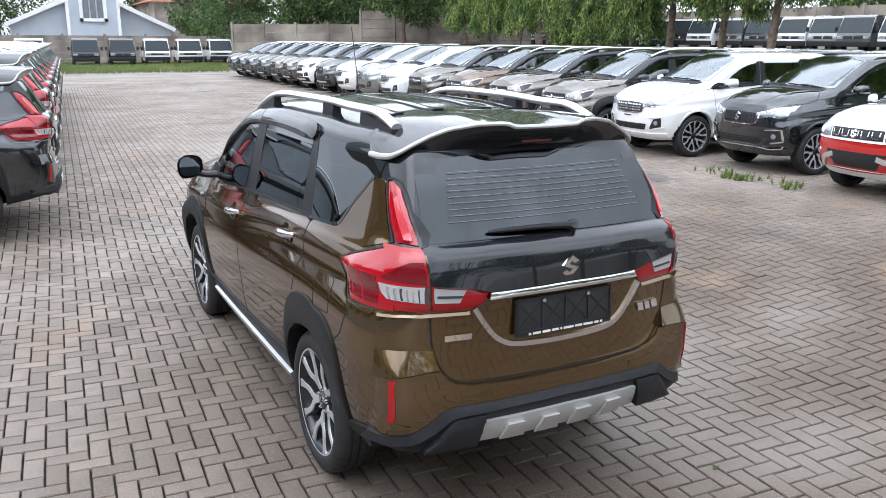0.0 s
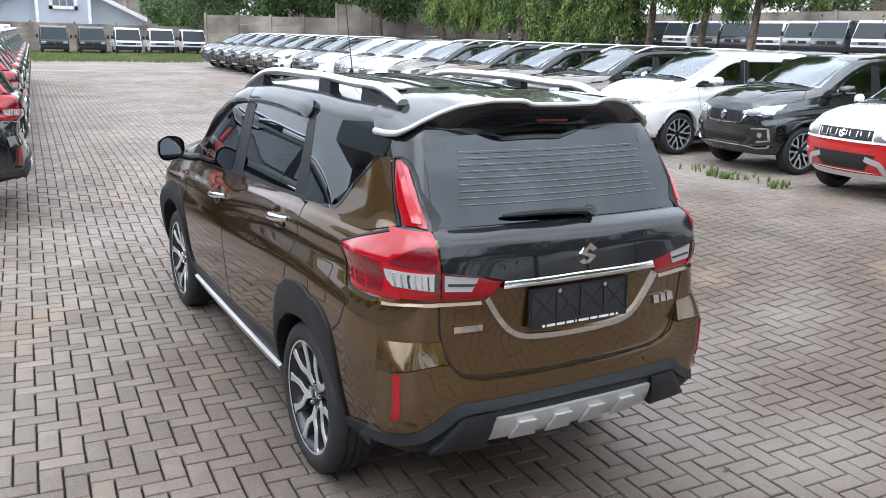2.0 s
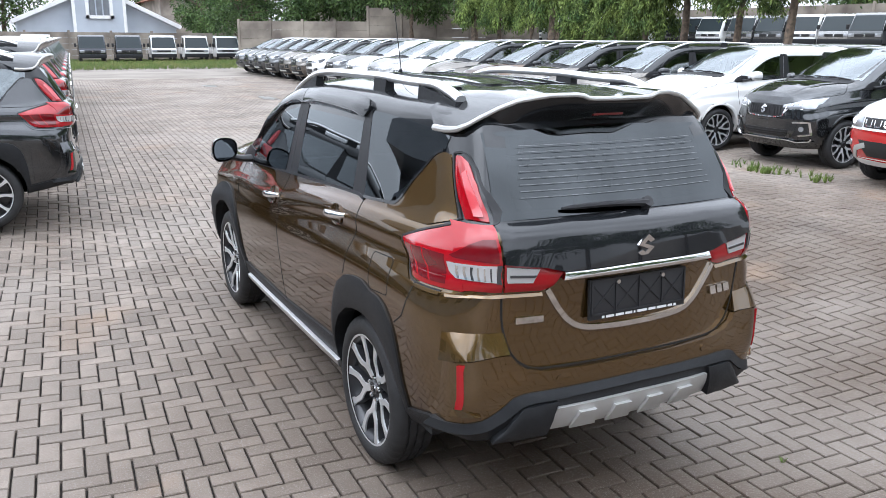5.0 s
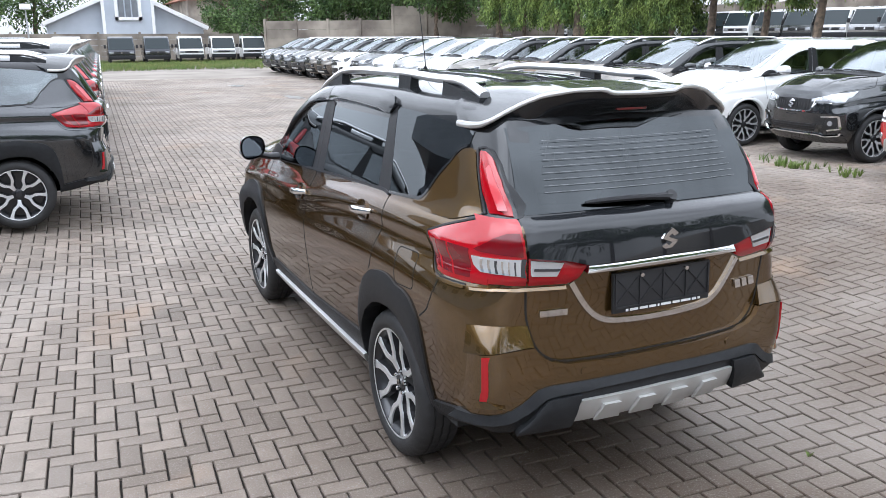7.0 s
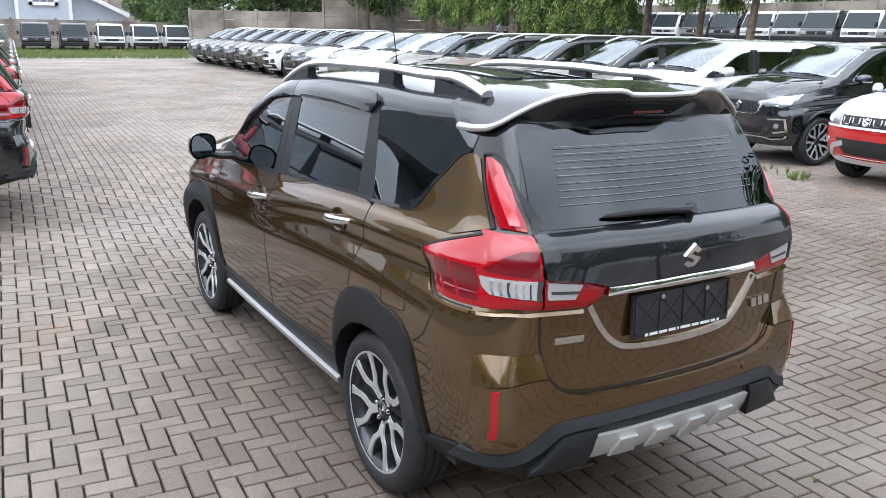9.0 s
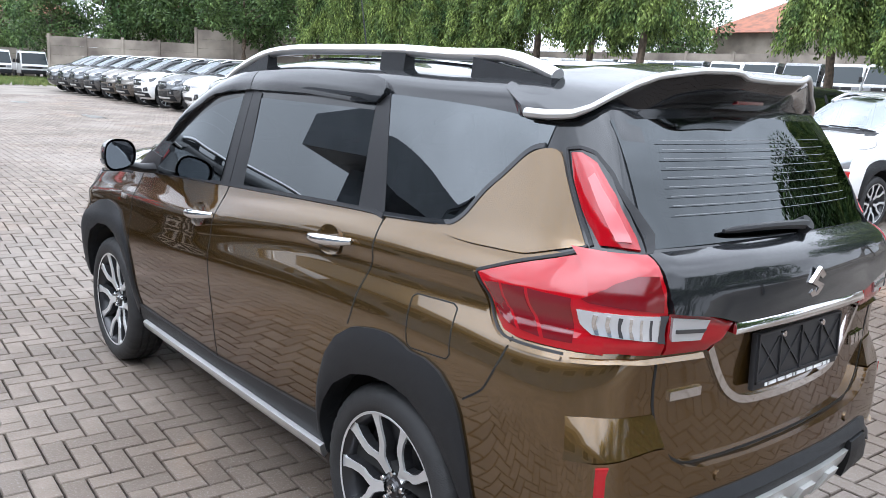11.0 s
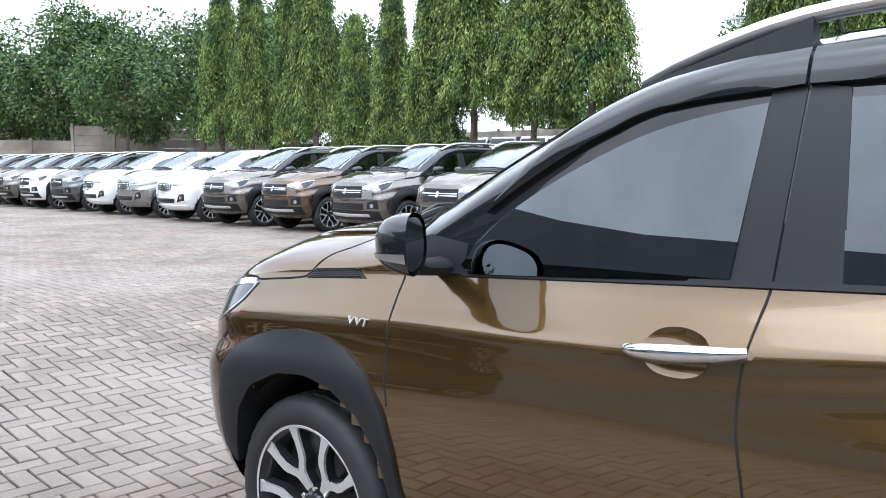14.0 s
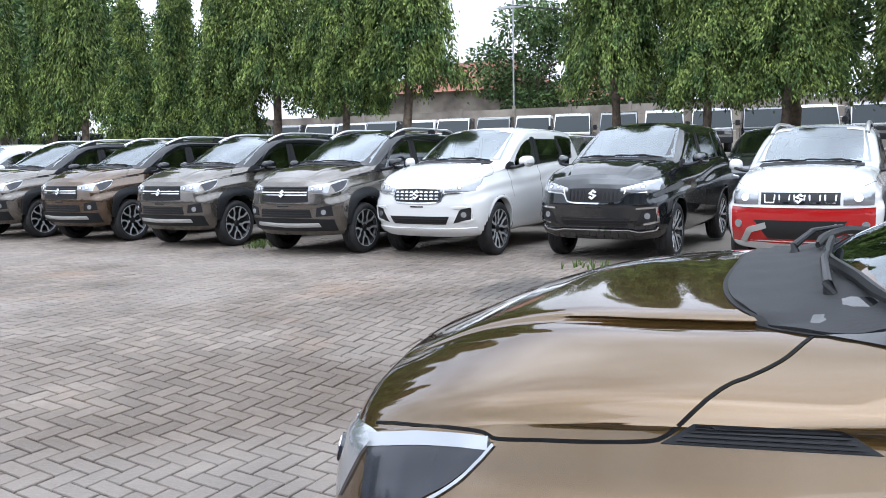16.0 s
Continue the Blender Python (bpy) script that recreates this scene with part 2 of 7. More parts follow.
def tube(bm, pts, radii, n=10, cap=True, flat=1.0):
    """A tube along pts; radii: one or one a point; flat: height over width."""
    pts = [Vector(p) for p in pts]
    radii = [radii] * len(pts) if isinstance(radii, (int, float)) else radii
    rings = []
    for i, p in enumerate(pts):
        d = (pts[min(i + 1, len(pts) - 1)] - pts[max(i - 1, 0)]).normalized()
        side = d.cross(Vector((0, 0, 1)))
        side = side.normalized() if side.length > 1e-4 else Vector((1, 0, 0))
        up = side.cross(d)
        rings.append([bm.verts.new(p + float(radii[i]) * (math.cos(a) * side + flat * math.sin(a) * up)) for a in (2 * math.pi * k / n for k in range(n))])
    for a, b in zip(rings, rings[1:]):
        for k in range(n):
            bm.faces.new((a[k], a[(k + 1) % n], b[(k + 1) % n], b[k]))
    if cap:
        bm.faces.new(rings[0][::-1])
        bm.faces.new(rings[-1])
    return bm


def lathe(bm, prof, n=40, axis="y", at=(0, 0, 0)):
    """A closed ring of profile points (radius, along) turned round the y axis."""
    rings = []
    for k in range(n):
        a = 2 * math.pi * k / n
        rings.append([bm.verts.new((at[0] + r * math.cos(a), at[1] + h, at[2] + r * math.sin(a))) for r, h in prof])
    for k in range(n):
        a, b = rings[k], rings[(k + 1) % n]
        for i in range(len(prof) - 1):
            bm.faces.new((a[i], b[i], b[i + 1], a[i + 1]))
    return bm


def lerp_table(table, x):
    xs = [r[0] for r in table]
    return float(np.interp(x, xs, [r[1] for r in table]))


def pchip(xs, ys, x):
    """Monotone cubic interpolation of columns ys at xs."""
    xs, ys = np.asarray(xs, float), np.asarray(ys, float)
    h, d = np.diff(xs), np.diff(ys, axis=0) / np.diff(xs)[:, None]
    s = np.zeros_like(ys)
    s[0], s[-1] = d[0], d[-1]
    for i in range(1, len(xs) - 1):
        w1, w2 = 2 * h[i] + h[i - 1], h[i] + 2 * h[i - 1]
        with np.errstate(divide="ignore", invalid="ignore"):
            v = (w1 + w2) / (w1 / d[i - 1] + w2 / d[i])
        s[i] = np.where(d[i - 1] * d[i] > 0, v, 0)
    i = int(np.clip(np.searchsorted(xs, x) - 1, 0, len(xs) - 2))
    t = (x - xs[i]) / h[i]
    return ((1 + 2 * t) * (1 - t) ** 2 * ys[i] + t * (1 - t) ** 2 * h[i] * s[i] + t * t * (3 - 2 * t) * ys[i + 1] + t * t * (t - 1) * h[i] * s[i + 1])


def resample(pts, n, smooth=False):
    """n points evenly along a polyline, or along a curve through its points."""
    p = np.asarray(pts, float)
    if smooth and len(p) > 2:
        q = np.vstack([2 * p[0] - p[1], p, 2 * p[-1] - p[-2]])
        fine = []
        for i in range(1, len(q) - 2):
            for t in np.linspace(0, 1, 12, endpoint=False):
                fine.append(0.5 * (2 * q[i] + (q[i + 1] - q[i - 1]) * t + (2 * q[i - 1] - 5 * q[i] + 4 * q[i + 1] - q[i + 2]) * t * t + (3 * q[i] - q[i - 1] - 3 * q[i + 1] + q[i + 2]) * t ** 3))
        p = np.vstack([fine, p[-1:]])
    s = np.r_[0, np.cumsum(np.linalg.norm(np.diff(p, axis=0), axis=1))]
    u = np.linspace(0, s[-1], n)
    return np.stack([np.interp(u, s, p[:, k]) for k in range(p.shape[1])], 1)


def smoothstep(a, b, v):
    t = min(1.0, max(0.0, (v - a) / (b - a)))
    return t * t * (3 - 2 * t)


def gz(x, y):
    """Height of the paved ground, which dips a little round the parked car."""
    r = math.hypot(max(0.0, abs(x - 1.4) - 2.5), max(0.0, abs(y) - 1.2))
    return -0.03 + 0.25 * smoothstep(0.5, 4.5, r)


# ---- car bodies ----
from mathutils.bvhtree import BVHTree

# Half sections of the body, from underside to roof centre, at stations along its length.
CABIN = [(0.60, 0.26), (0.77, 0.29), (0.832, 0.45), (0.860, 0.66), (0.864, 0.85), (0.852, 0.95), (0.843, 1.04), (0.810, 1.11), (0.773, 1.20),
         (0.757, 1.41), (0.69, 1.60), (0.635, 1.69), (0.50, 1.735), (0.25, 1.76), (0.0, 1.765)]


def station(x, belt, upper, wide=1.0, low=0.0):
    rows = [list(p) for p in CABIN]
    # a crease under the belt and a haunch below it grow from the rear door to the tail
    deep = smoothstep(1.75, 0.45, x)
    for k, dy, dz in ((4, 0.007, 0.05), (5, -0.030, 0.08), (6, -0.021, 0.055), (7, -0.012, 0.04), (8, -0.005, 0)):
        rows[k][0] += dy * deep
        rows[k][1] += dz * deep
    for k in range(9):
        rows[k][0] *= wide if k > 4 else wide + (1 - wide) * 0.75
        rows[k][1] += low * max(0.0, 1 - k / 4) + (belt - 1.20) * (rows[k][1] - 0.26) / 0.94
    for k, p in enumerate(upper):
        rows[9 + k] = [p[0] - (0.036, 0.020, 0.014, 0.006, 0, 0)[k] * (0.5 if x < -0.8 else 1.0), p[1]]
    return x, rows


ROOF_R = [(0.70, 1.41), (0.64, 1.575), (0.60, 1.66), (0.47, 1.725), (0.235, 1.75), (0, 1.757)]
STATIONS = [
    station(-0.86, 1.27, ROOF_R, 0.948, 0.19),
    station(-0.45, 1.27, [(0.728, 1.425), (0.66, 1.595), (0.618, 1.685), (0.485, 1.737), (0.245, 1.762), (0, 1.768)], 0.974, 0.08),
    station(0.0, 1.262, [(0.75, 1.43), (0.68, 1.605), (0.63, 1.69), (0.495, 1.733), (0.25, 1.757), (0, 1.762)], 0.995),
    station(0.5, 1.238, [(0.757, 1.42), (0.69, 1.61), (0.637, 1.70), (0.50, 1.745), (0.25, 1.77), (0, 1.775)], 1.0),
    station(1.0, 1.21, [(0.757, 1.41), (0.69, 1.61), (0.637, 1.70), (0.50, 1.745), (0.25, 1.77), (0, 1.775)], 1.0),
    station(1.35, 1.19, [(0.757, 1.40), (0.695, 1.58), (0.645, 1.675), (0.505, 1.728), (0.25, 1.755), (0, 1.762)], 1.0),
    station(1.6, 1.177, [(0.765, 1.36), (0.715, 1.52), (0.672, 1.61), (0.53, 1.69), (0.26, 1.722), (0, 1.73)], 1.0),
    station(1.85, 1.163, [(0.78, 1.29), (0.735, 1.425), (0.70, 1.505), (0.55, 1.585), (0.27, 1.627), (0, 1.64)], 0.998),
    station(2.1, 1.15, [(0.795, 1.21), (0.76, 1.305), (0.728, 1.37), (0.57, 1.46), (0.28, 1.51), (0, 1.525)], 0.992),
    station(2.3, 1.14, [(0.80, 1.17), (0.775, 1.21), (0.745, 1.255), (0.58, 1.35), (0.29, 1.41), (0, 1.425)], 0.985),
    station(2.5, 1.125, [(0.80, 1.135), (0.768, 1.165), (0.705, 1.205), (0.56, 1.255), (0.29, 1.315), (0, 1.335)], 0.982),
    station(2.68, 1.110, [(0.793, 1.12), (0.742, 1.160), (0.62, 1.213), (0.535, 1.222), (0.48, 1.241), (0, 1.262)], 0.978),
    station(2.9, 1.088, [(0.783, 1.10), (0.732, 1.143), (0.605, 1.199), (0.52, 1.209), (0.465, 1.229), (0, 1.251)], 0.972),
    station(3.15, 1.06, [(0.773, 1.073), (0.718, 1.118), (0.565, 1.180), (0.475, 1.192), (0.415, 1.211), (0, 1.234)], 0.965),
    station(3.38, 1.015, [(0.757, 1.028), (0.70, 1.074), (0.535, 1.132), (0.44, 1.146), (0.375, 1.164), (0, 1.184)], 0.955),
    station(3.55, 0.96, [(0.74, 0.97), (0.68, 1.0), (0.54, 1.04), (0.45, 1.052), (0.38, 1.068), (0, 1.088)], 0.945),
]
REAR = [(0.2, -0.74), (0.36, -0.86), (0.44, -0.895), (0.52, -0.915), (0.62, -0.925), (0.78, -0.915), (0.92, -0.908), (1.08, -0.918), (1.2, -0.922), (1.262, -0.912), (1.285, -0.872), (1.31, -0.842), (1.45, -0.762), (1.58, -0.685), (1.66, -0.62), (1.75, -0.42)]
FRONT = [(0.2, 3.32), (0.36, 3.50), (0.5, 3.57), (0.7, 3.59), (0.86, 3.575), (0.96, 3.55), (1.02, 3.52), (1.1, 3.45), (1.2, 3.33)]


def section(x):
    xs = [s[0] for s in STATIONS]
    flat = pchip(xs, [[c for p in s[1] for c in p] for s in STATIONS], x).reshape(-1, 2)
    return resample_k(flat)


def resample_k(p):
    q = np.vstack([p[0] * 2 - p[1], p, (-p[-2][0], p[-2][1])])
    out = []
    for i in range(1, len(q) - 2):
        for t in (0, 0.25, 0.5, 0.75):
            out.append(0.5 * (2 * q[i] + (q[i + 1] - q[i - 1]) * t + (2 * q[i - 1] - 5 * q[i] + 4 * q[i + 1] - q[i + 2]) * t * t + (3 * q[i] - q[i - 1] - 3 * q[i + 1] + q[i + 2]) * t ** 3))
    out.append(p[-1])
    return np.array(out)


def warp(x, y, z):
    """Leans and bows the two ends, and rounds the corners in plan."""
    d, r = x + 0.86, 0.35
    if d < r:
        y *= 1 - (r - math.sqrt(max(0, r * r - (r - d) ** 2))) * (0.42 + 0.21 * smoothstep(0.78, 0.92, z) - 0.36 * smoothstep(1.2, 1.45, z))
    d, r = 3.55 - x, 0.42
    if d < r:
        y *= 1 - (r - math.sqrt(max(0, r * r - (r - d) ** 2))) * 0.52
    if x < 0.35:
        w = (0.35 - x) / 1.21
        x += (lerp_table(REAR, z) + 0.86) * w ** 1.25 + 0.10 * (y / 0.85) ** 2 * w ** 4
    if x > 2.3:
        w = (x - 2.3) / 1.25
        x += (lerp_table(FRONT, z) - 3.55) * w ** 2 - 0.22 * abs(y / 0.85) ** 2.3 * w ** 4
    return x, y, z


def shell_bmesh():
    bm = bmesh.new()
    # finer stations towards the rounded ends
    xs = list(-0.86 + 0.36 * (1 - np.cos(np.linspace(0, np.pi / 2, 15)))) + list(np.linspace(-0.50, 3.13, 74)[1:-1]) + list(3.55 - 0.42 * (1 - np.cos(np.linspace(np.pi / 2, 0, 14))))
    grid = []
    for x in xs:
        half = section(x)
        ring = [(-y, z) for y, z in half] + [(y, z) for y, z in half[-2::-1]]
        grid.append([bm.verts.new(warp(x, y, z)) for y, z in ring])
    for a, b in zip(grid, grid[1:]):
        for k in range(len(a) - 1):
            bm.faces.new((a[k], a[k + 1], b[k + 1], b[k]))
        bm.faces.new((a[-1], a[0], b[0], b[-1]))
    n = len(grid[0])
    for ring, x, turn in ((grid[0], xs[0], False), (grid[-1], xs[-1], True)):
        half = section(x)
        rows = []
        for k in range(len(half)):
            y, z = half[k]
            left, right = ring[k], ring[n - 1 - k]
            inner = [] if k == len(half) - 1 else [bm.verts.new(warp(x, -y + 2 * y * j / 14, z)) for j in range(1, 14)]
            rows.append([left, *inner, right] if k < len(half) - 1 else [left] * 15)
        for a, b in zip(rows, rows[1:]):
            for j in range(14):
                f = [a[j], a[j + 1], b[j + 1], b[j]]
                f = list(dict.fromkeys(f[::-1] if turn else f))
                if len(f) > 2:
                    try:
                        bm.faces.new(f)
                    except ValueError:
                        pass
    bmesh.ops.recalc_face_normals(bm, faces=bm.faces)
    return bm


BODY = shell_bmesh()
BODY.normal_update()
TREE = BVHTree.FromBMesh(BODY)
AXIS = {"side": ((0, 4, 0), (0, -1, 0)), "rear": ((-4, 0, 0), (1, 0, 0)), "front": ((8, 0, 0), (-1, 0, 0)), "top": ((0, 0, 5), (0, 0, -1))}
SPREAD = {"side": (0, 2), "rear": (1, 2), "front": (1, 2), "top": (0, 1)}


def onto(axis, u, v):
    """The place and normal where the point (u, v) of a side, rear, front or top drawing meets the body."""
    o, d = (Vector(a) for a in AXIS[axis])
    o = o.copy()
    o[SPREAD[axis][0]], o[SPREAD[axis][1]] = u, v
    hit, nor, *_ = TREE.ray_cast(o, d)
    if hit is None:
        hit, nor, *_ = TREE.find_nearest(o + d * (abs(o[0]) if axis in ("rear",) else 3.4))
    return hit, (nor if nor.dot(d) < 0 else -nor)


def ruled(axis, low, high, n=16, m=6, off=0.003, thick=0.012, smooth=False, bulge=0.0, bm=None, mirror=False, shape=None, relax=0, slope=0.0, lean=None):
    """A plate on the body between two drawn lines: off proud of it, with its rim going thick deep."""
    bm = bm or bmesh.new()
    a, b = resample(low, n, smooth), resample(high, n, smooth)
    top, deep = [], []
    for j in range(m + 1):
        row, drow = [], []
        for i in range(n):
            u, v = a[i] + (b[i] - a[i]) * j / m
            p, nor = onto(axis, u, v)
            swell = bulge * math.sin(math.pi * j / m) ** 0.5 * min(1, 4 * min(i, n - 1 - i) / (n - 1) + 0.3) if bulge else 0
            swell += slope * (1 - j / m)
            if shape:
                swell += float(shape(u, v))
            row.append(p + nor * (off + swell))
            drow.append(p + nor * (off - thick))
        top.append(row)
        deep.append(drow)
    if relax:
        g = np.array([[tuple(p) for p in r] for r in top])
        for _ in range(relax):
            g[1:-1, 1:-1] += 0.25 * (g[2:, 1:-1] + g[:-2, 1:-1] + g[1:-1, 2:] + g[1:-1, :-2] - 4 * g[1:-1, 1:-1])
            g[0, 1:-1] += 0.25 * (g[0, 2:] + g[0, :-2] - 2 * g[0, 1:-1])
            g[-1, 1:-1] += 0.25 * (g[-1, 2:] + g[-1, :-2] - 2 * g[-1, 1:-1])
            if _ % 3 == 0:
                g[1:-1, 0] += 0.25 * (g[2:, 0] + g[:-2, 0] - 2 * g[1:-1, 0])
                g[1:-1, -1] += 0.25 * (g[2:, -1] + g[:-2, -1] - 2 * g[1:-1, -1])
        top = [[Vector(p) for p in r] for r in g]
    if lean is not None:
        # an even curved sheet through the plate, turned about a line at half height
        g = np.array([[tuple(p) for p in r] for r in top])
        x, y, z = g[..., 0].ravel(), g[..., 1].ravel(), g[..., 2].ravel()
        basis = np.stack([np.ones_like(x), x, z, x * x], 1)
        y2 = basis @ np.linalg.lstsq(basis, y, rcond=None)[0] - lean * (z - 1.50)
        g[..., 1] = y2.reshape(g.shape[:2])
        top = [[Vector(p) for p in r] for r in g]
    if mirror:
        top, deep = ([[Vector((p.x, -p.y, p.z)) for p in r] for r in g] for g in (top, deep))
    vt = [[bm.verts.new(p) for p in r] for r in top]
    for j in range(m):
        for i in range(n - 1):
            bm.faces.new((vt[j][i], vt[j][i + 1], vt[j + 1][i + 1], vt[j + 1][i]))
    ring = [(j, i) for j, i in [(0, i) for i in range(n)] + [(j, n - 1) for j in range(1, m + 1)] + [(m, i) for i in range(n - 2, -1, -1)] + [(j, 0) for j in range(m - 1, 0, -1)]]
    vd = [bm.verts.new(deep[j][i]) for j, i in ring]
    for k in range(len(ring)):
        p, q = ring[k], ring[(k + 1) % len(ring)]
        bm.faces.new((vt[p[0]][p[1]], vd[k], vd[(k + 1) % len(ring)], vt[q[0]][q[1]]))
    bmesh.ops.remove_doubles(bm, verts=bm.verts, dist=1e-5)
    bmesh.ops.recalc_face_normals(bm, faces=bm.faces)
    # outward plates face away from the body's middle
    mid = Vector((1.2, 0, 0.8))
    f = max(bm.faces, key=lambda f: f.calc_area())
    if f.normal.dot(f.calc_center_median() - mid) < 0:
        bmesh.ops.reverse_faces(bm, faces=bm.faces)
    return bm


def band(axis, line, width, n=24, off=0.003, thick=0.006, smooth=True, m=2, mirror=False, bm=None, taper=False):
    """A narrow strip of that width along a drawn line."""
    c = resample(line, n, smooth)
    t = np.gradient(c, axis=0)
    nor = np.stack([-t[:, 1], t[:, 0]], 1) / np.linalg.norm(t, axis=1)[:, None] * width / 2
    if taper:
        nor *= np.sin(np.linspace(0.12, math.pi - 0.12, n))[:, None]
    return ruled(axis, c - nor, c + nor, n, m, off, thick, False, mirror=mirror, bm=bm)


def ribbon(pts, width, off=0.0012, n=60):
    """A narrow strip that follows points on the body across its sides and top."""
    bm, c = bmesh.new(), resample(pts, n, True)
    d = np.gradient(c, axis=0)
    rows = []
    for p, t in zip(c, d):
        q, nor, *_ = TREE.find_nearest(Vector(p))
        if nor.dot(q - Vector((q.x - 0.3, 0, 0.8))) < 0:
            nor = -nor
        w = nor.cross(Vector(t)).normalized() * width / 2
        rows.append([bm.verts.new(q + w + nor * off), bm.verts.new(q - w + nor * off)])
    for a, b in zip(rows, rows[1:]):
        bm.faces.new((a[0], a[1], b[1], b[0]))
    bmesh.ops.solidify(bm, geom=bm.faces[:], thickness=0.004)
    bmesh.ops.recalc_face_normals(bm, faces=bm.faces)
    return bm


def arch_line(cx, rx, rz, a0, a1, n=24, cz=0.335, power=2.0):
    out = []
    for a in np.linspace(radians(a0), radians(a1), n):
        c, s = math.cos(a), math.sin(a)
        k = (abs(c) ** power + abs(s) ** power) ** (-1 / power)
        out.append((cx + rx * c * k, cz + rz * s * k))
    return out


# Outlines drawn on the side (x, z) of the body.
FD_GLASS = ([(2.10, 1.153), (1.39, 1.197)], [(2.135, 1.175), (2.08, 1.262), (1.97, 1.345), (1.84, 1.42), (1.71, 1.488), (1.56, 1.545), (1.355, 1.577)])
RD_GLASS = ([(1.165, 1.208), (0.292, 1.2545)], [(1.195, 1.58), (0.343, 1.582)])
Q_LOW = [(0.137, 1.247), (-0.16, 1.269), (-0.21, 1.284), (-0.24, 1.312), (-0.287, 1.384), (-0.338, 1.438), (-0.39, 1.496), (-0.42, 1.518), (-0.456, 1.528)]
Q_GLASS = (Q_LOW, [(0.278, 1.64), (0.0, 1.632), (-0.2, 1.622), (-0.376, 1.607), (-0.463, 1.592)])
WINDOWS = [FD_GLASS, RD_GLASS, Q_GLASS]
REAR_GLASS = ([(0.615, 1.300), (0, 1.307), (-0.615, 1.300)], [(0.575, 1.615), (0, 1.635), (-0.575, 1.615)])
WIND = ([(0.67, 2.38), (0.54, 2.46), (0.40, 2.535), (0.20, 2.60), (0, 2.615), (-0.20, 2.60), (-0.40, 2.535), (-0.54, 2.46), (-0.67, 2.38)], [(0.56, 1.66), (0.3, 1.60), (0, 1.585), (-0.3, 1.60), (-0.56, 1.66)])


def inside(poly, u, v):
    hit = False
    for (a, b), (c, d) in zip(poly, poly[1:] + poly[:1]):
        if (b > v) != (d > v) and u < (c - a) * (v - b) / (d - b) + a:
            hit = not hit
    return hit


def shrunk(pair, s=0.88):
    p = np.array(list(pair[0]) + list(pair[1])[::-1], float)
    c = (p.max(0) + p.min(0)) / 2
    return [tuple(q) for q in c + (p - c) * s]


# the line where the black pillars and the painted wings meet is cut into the shell
FOOT = {}
for side in (1, -1):
    pa, pb, pc = Vector((2.345, side * 0.74, 1.228)), Vector((2.467, side * 0.666, 1.223)), Vector((2.58, side * 0.42, 1.30))
    fn = (pb - pa).cross(pc - pa).normalized()
    if fn.z < 0:
        fn = -fn
    FOOT[side] = (pa, fn)
    near = [f for f in BODY.faces if 2.1 < f.calc_center_median().x < 2.75 and f.calc_center_median().y * side > 0.2 and f.calc_center_median().z > 1.05]
    geo = near + list({e for f in near for e in f.edges}) + list({v for f in near for v in f.verts})
    bmesh.ops.bisect_plane(BODY, geom=geo, plane_co=pa, plane_no=fn, dist=1e-5)
BODY.normal_update()


def split_shell():
    """The body shell without its window openings and wheel arches, as lower body and roof."""
    holes = [shrunk(w) for w in WINDOWS]
    rear, wind = shrunk(REAR_GLASS, 0.88), [(x, y) for y, x in shrunk(WIND, 0.90)]
    low, up = bmesh.new(), bmesh.new()
    vmap = {low: {}, up: {}}
    for f in BODY.faces:
        c = f.calc_center_median()
        if c.z > 1.1 and abs(f.normal.y) > 0.4 and any(inside(h, c.x, c.z) for h in holes):
            continue
        if c.z > 1.29 and c.x < -0.3 and f.normal.x < -0.3 and inside(rear, c.y, c.z):
            continue
        if c.z > 1.18 and c.x > 1.3 and f.normal.x > 0.2 and inside(wind, c.x, c.y):
            continue
        if abs(c.y) > 0.45 and any(math.hypot((c.x - wx) / 0.435, (c.z - 0.335) / 0.46) < 1 for wx in (0.0, 2.74)):
            continue
        belt = lerp_table([(-1, 1.262), (-0.3, 1.262), (-0.2, 1.268), (0.3, 1.245), (1.4, 1.185), (2.2, 1.14), (2.335, 1.15), (2.35, 1.30), (2.7, 3)], c.x)
        to = up if c.z > belt else low
        if c.x > 2.345 and abs(c.y) > 0.25 and c.z > 1.135:
            pa, fn = FOOT[1 if c.y > 0 else -1]
            to = up if (c - pa).dot(fn) > 0 and c.x < lerp_table([(0.25, 2.625), (0.42, 2.59), (0.666, 2.48), (0.75, 2.35)], abs(c.y)) else low
        face = []
        for v in f.verts:
            if v not in vmap[to]:
                vmap[to][v] = to.verts.new(v.co)
            face.append(vmap[to][v])
        to.faces.new(face)
    return low, up


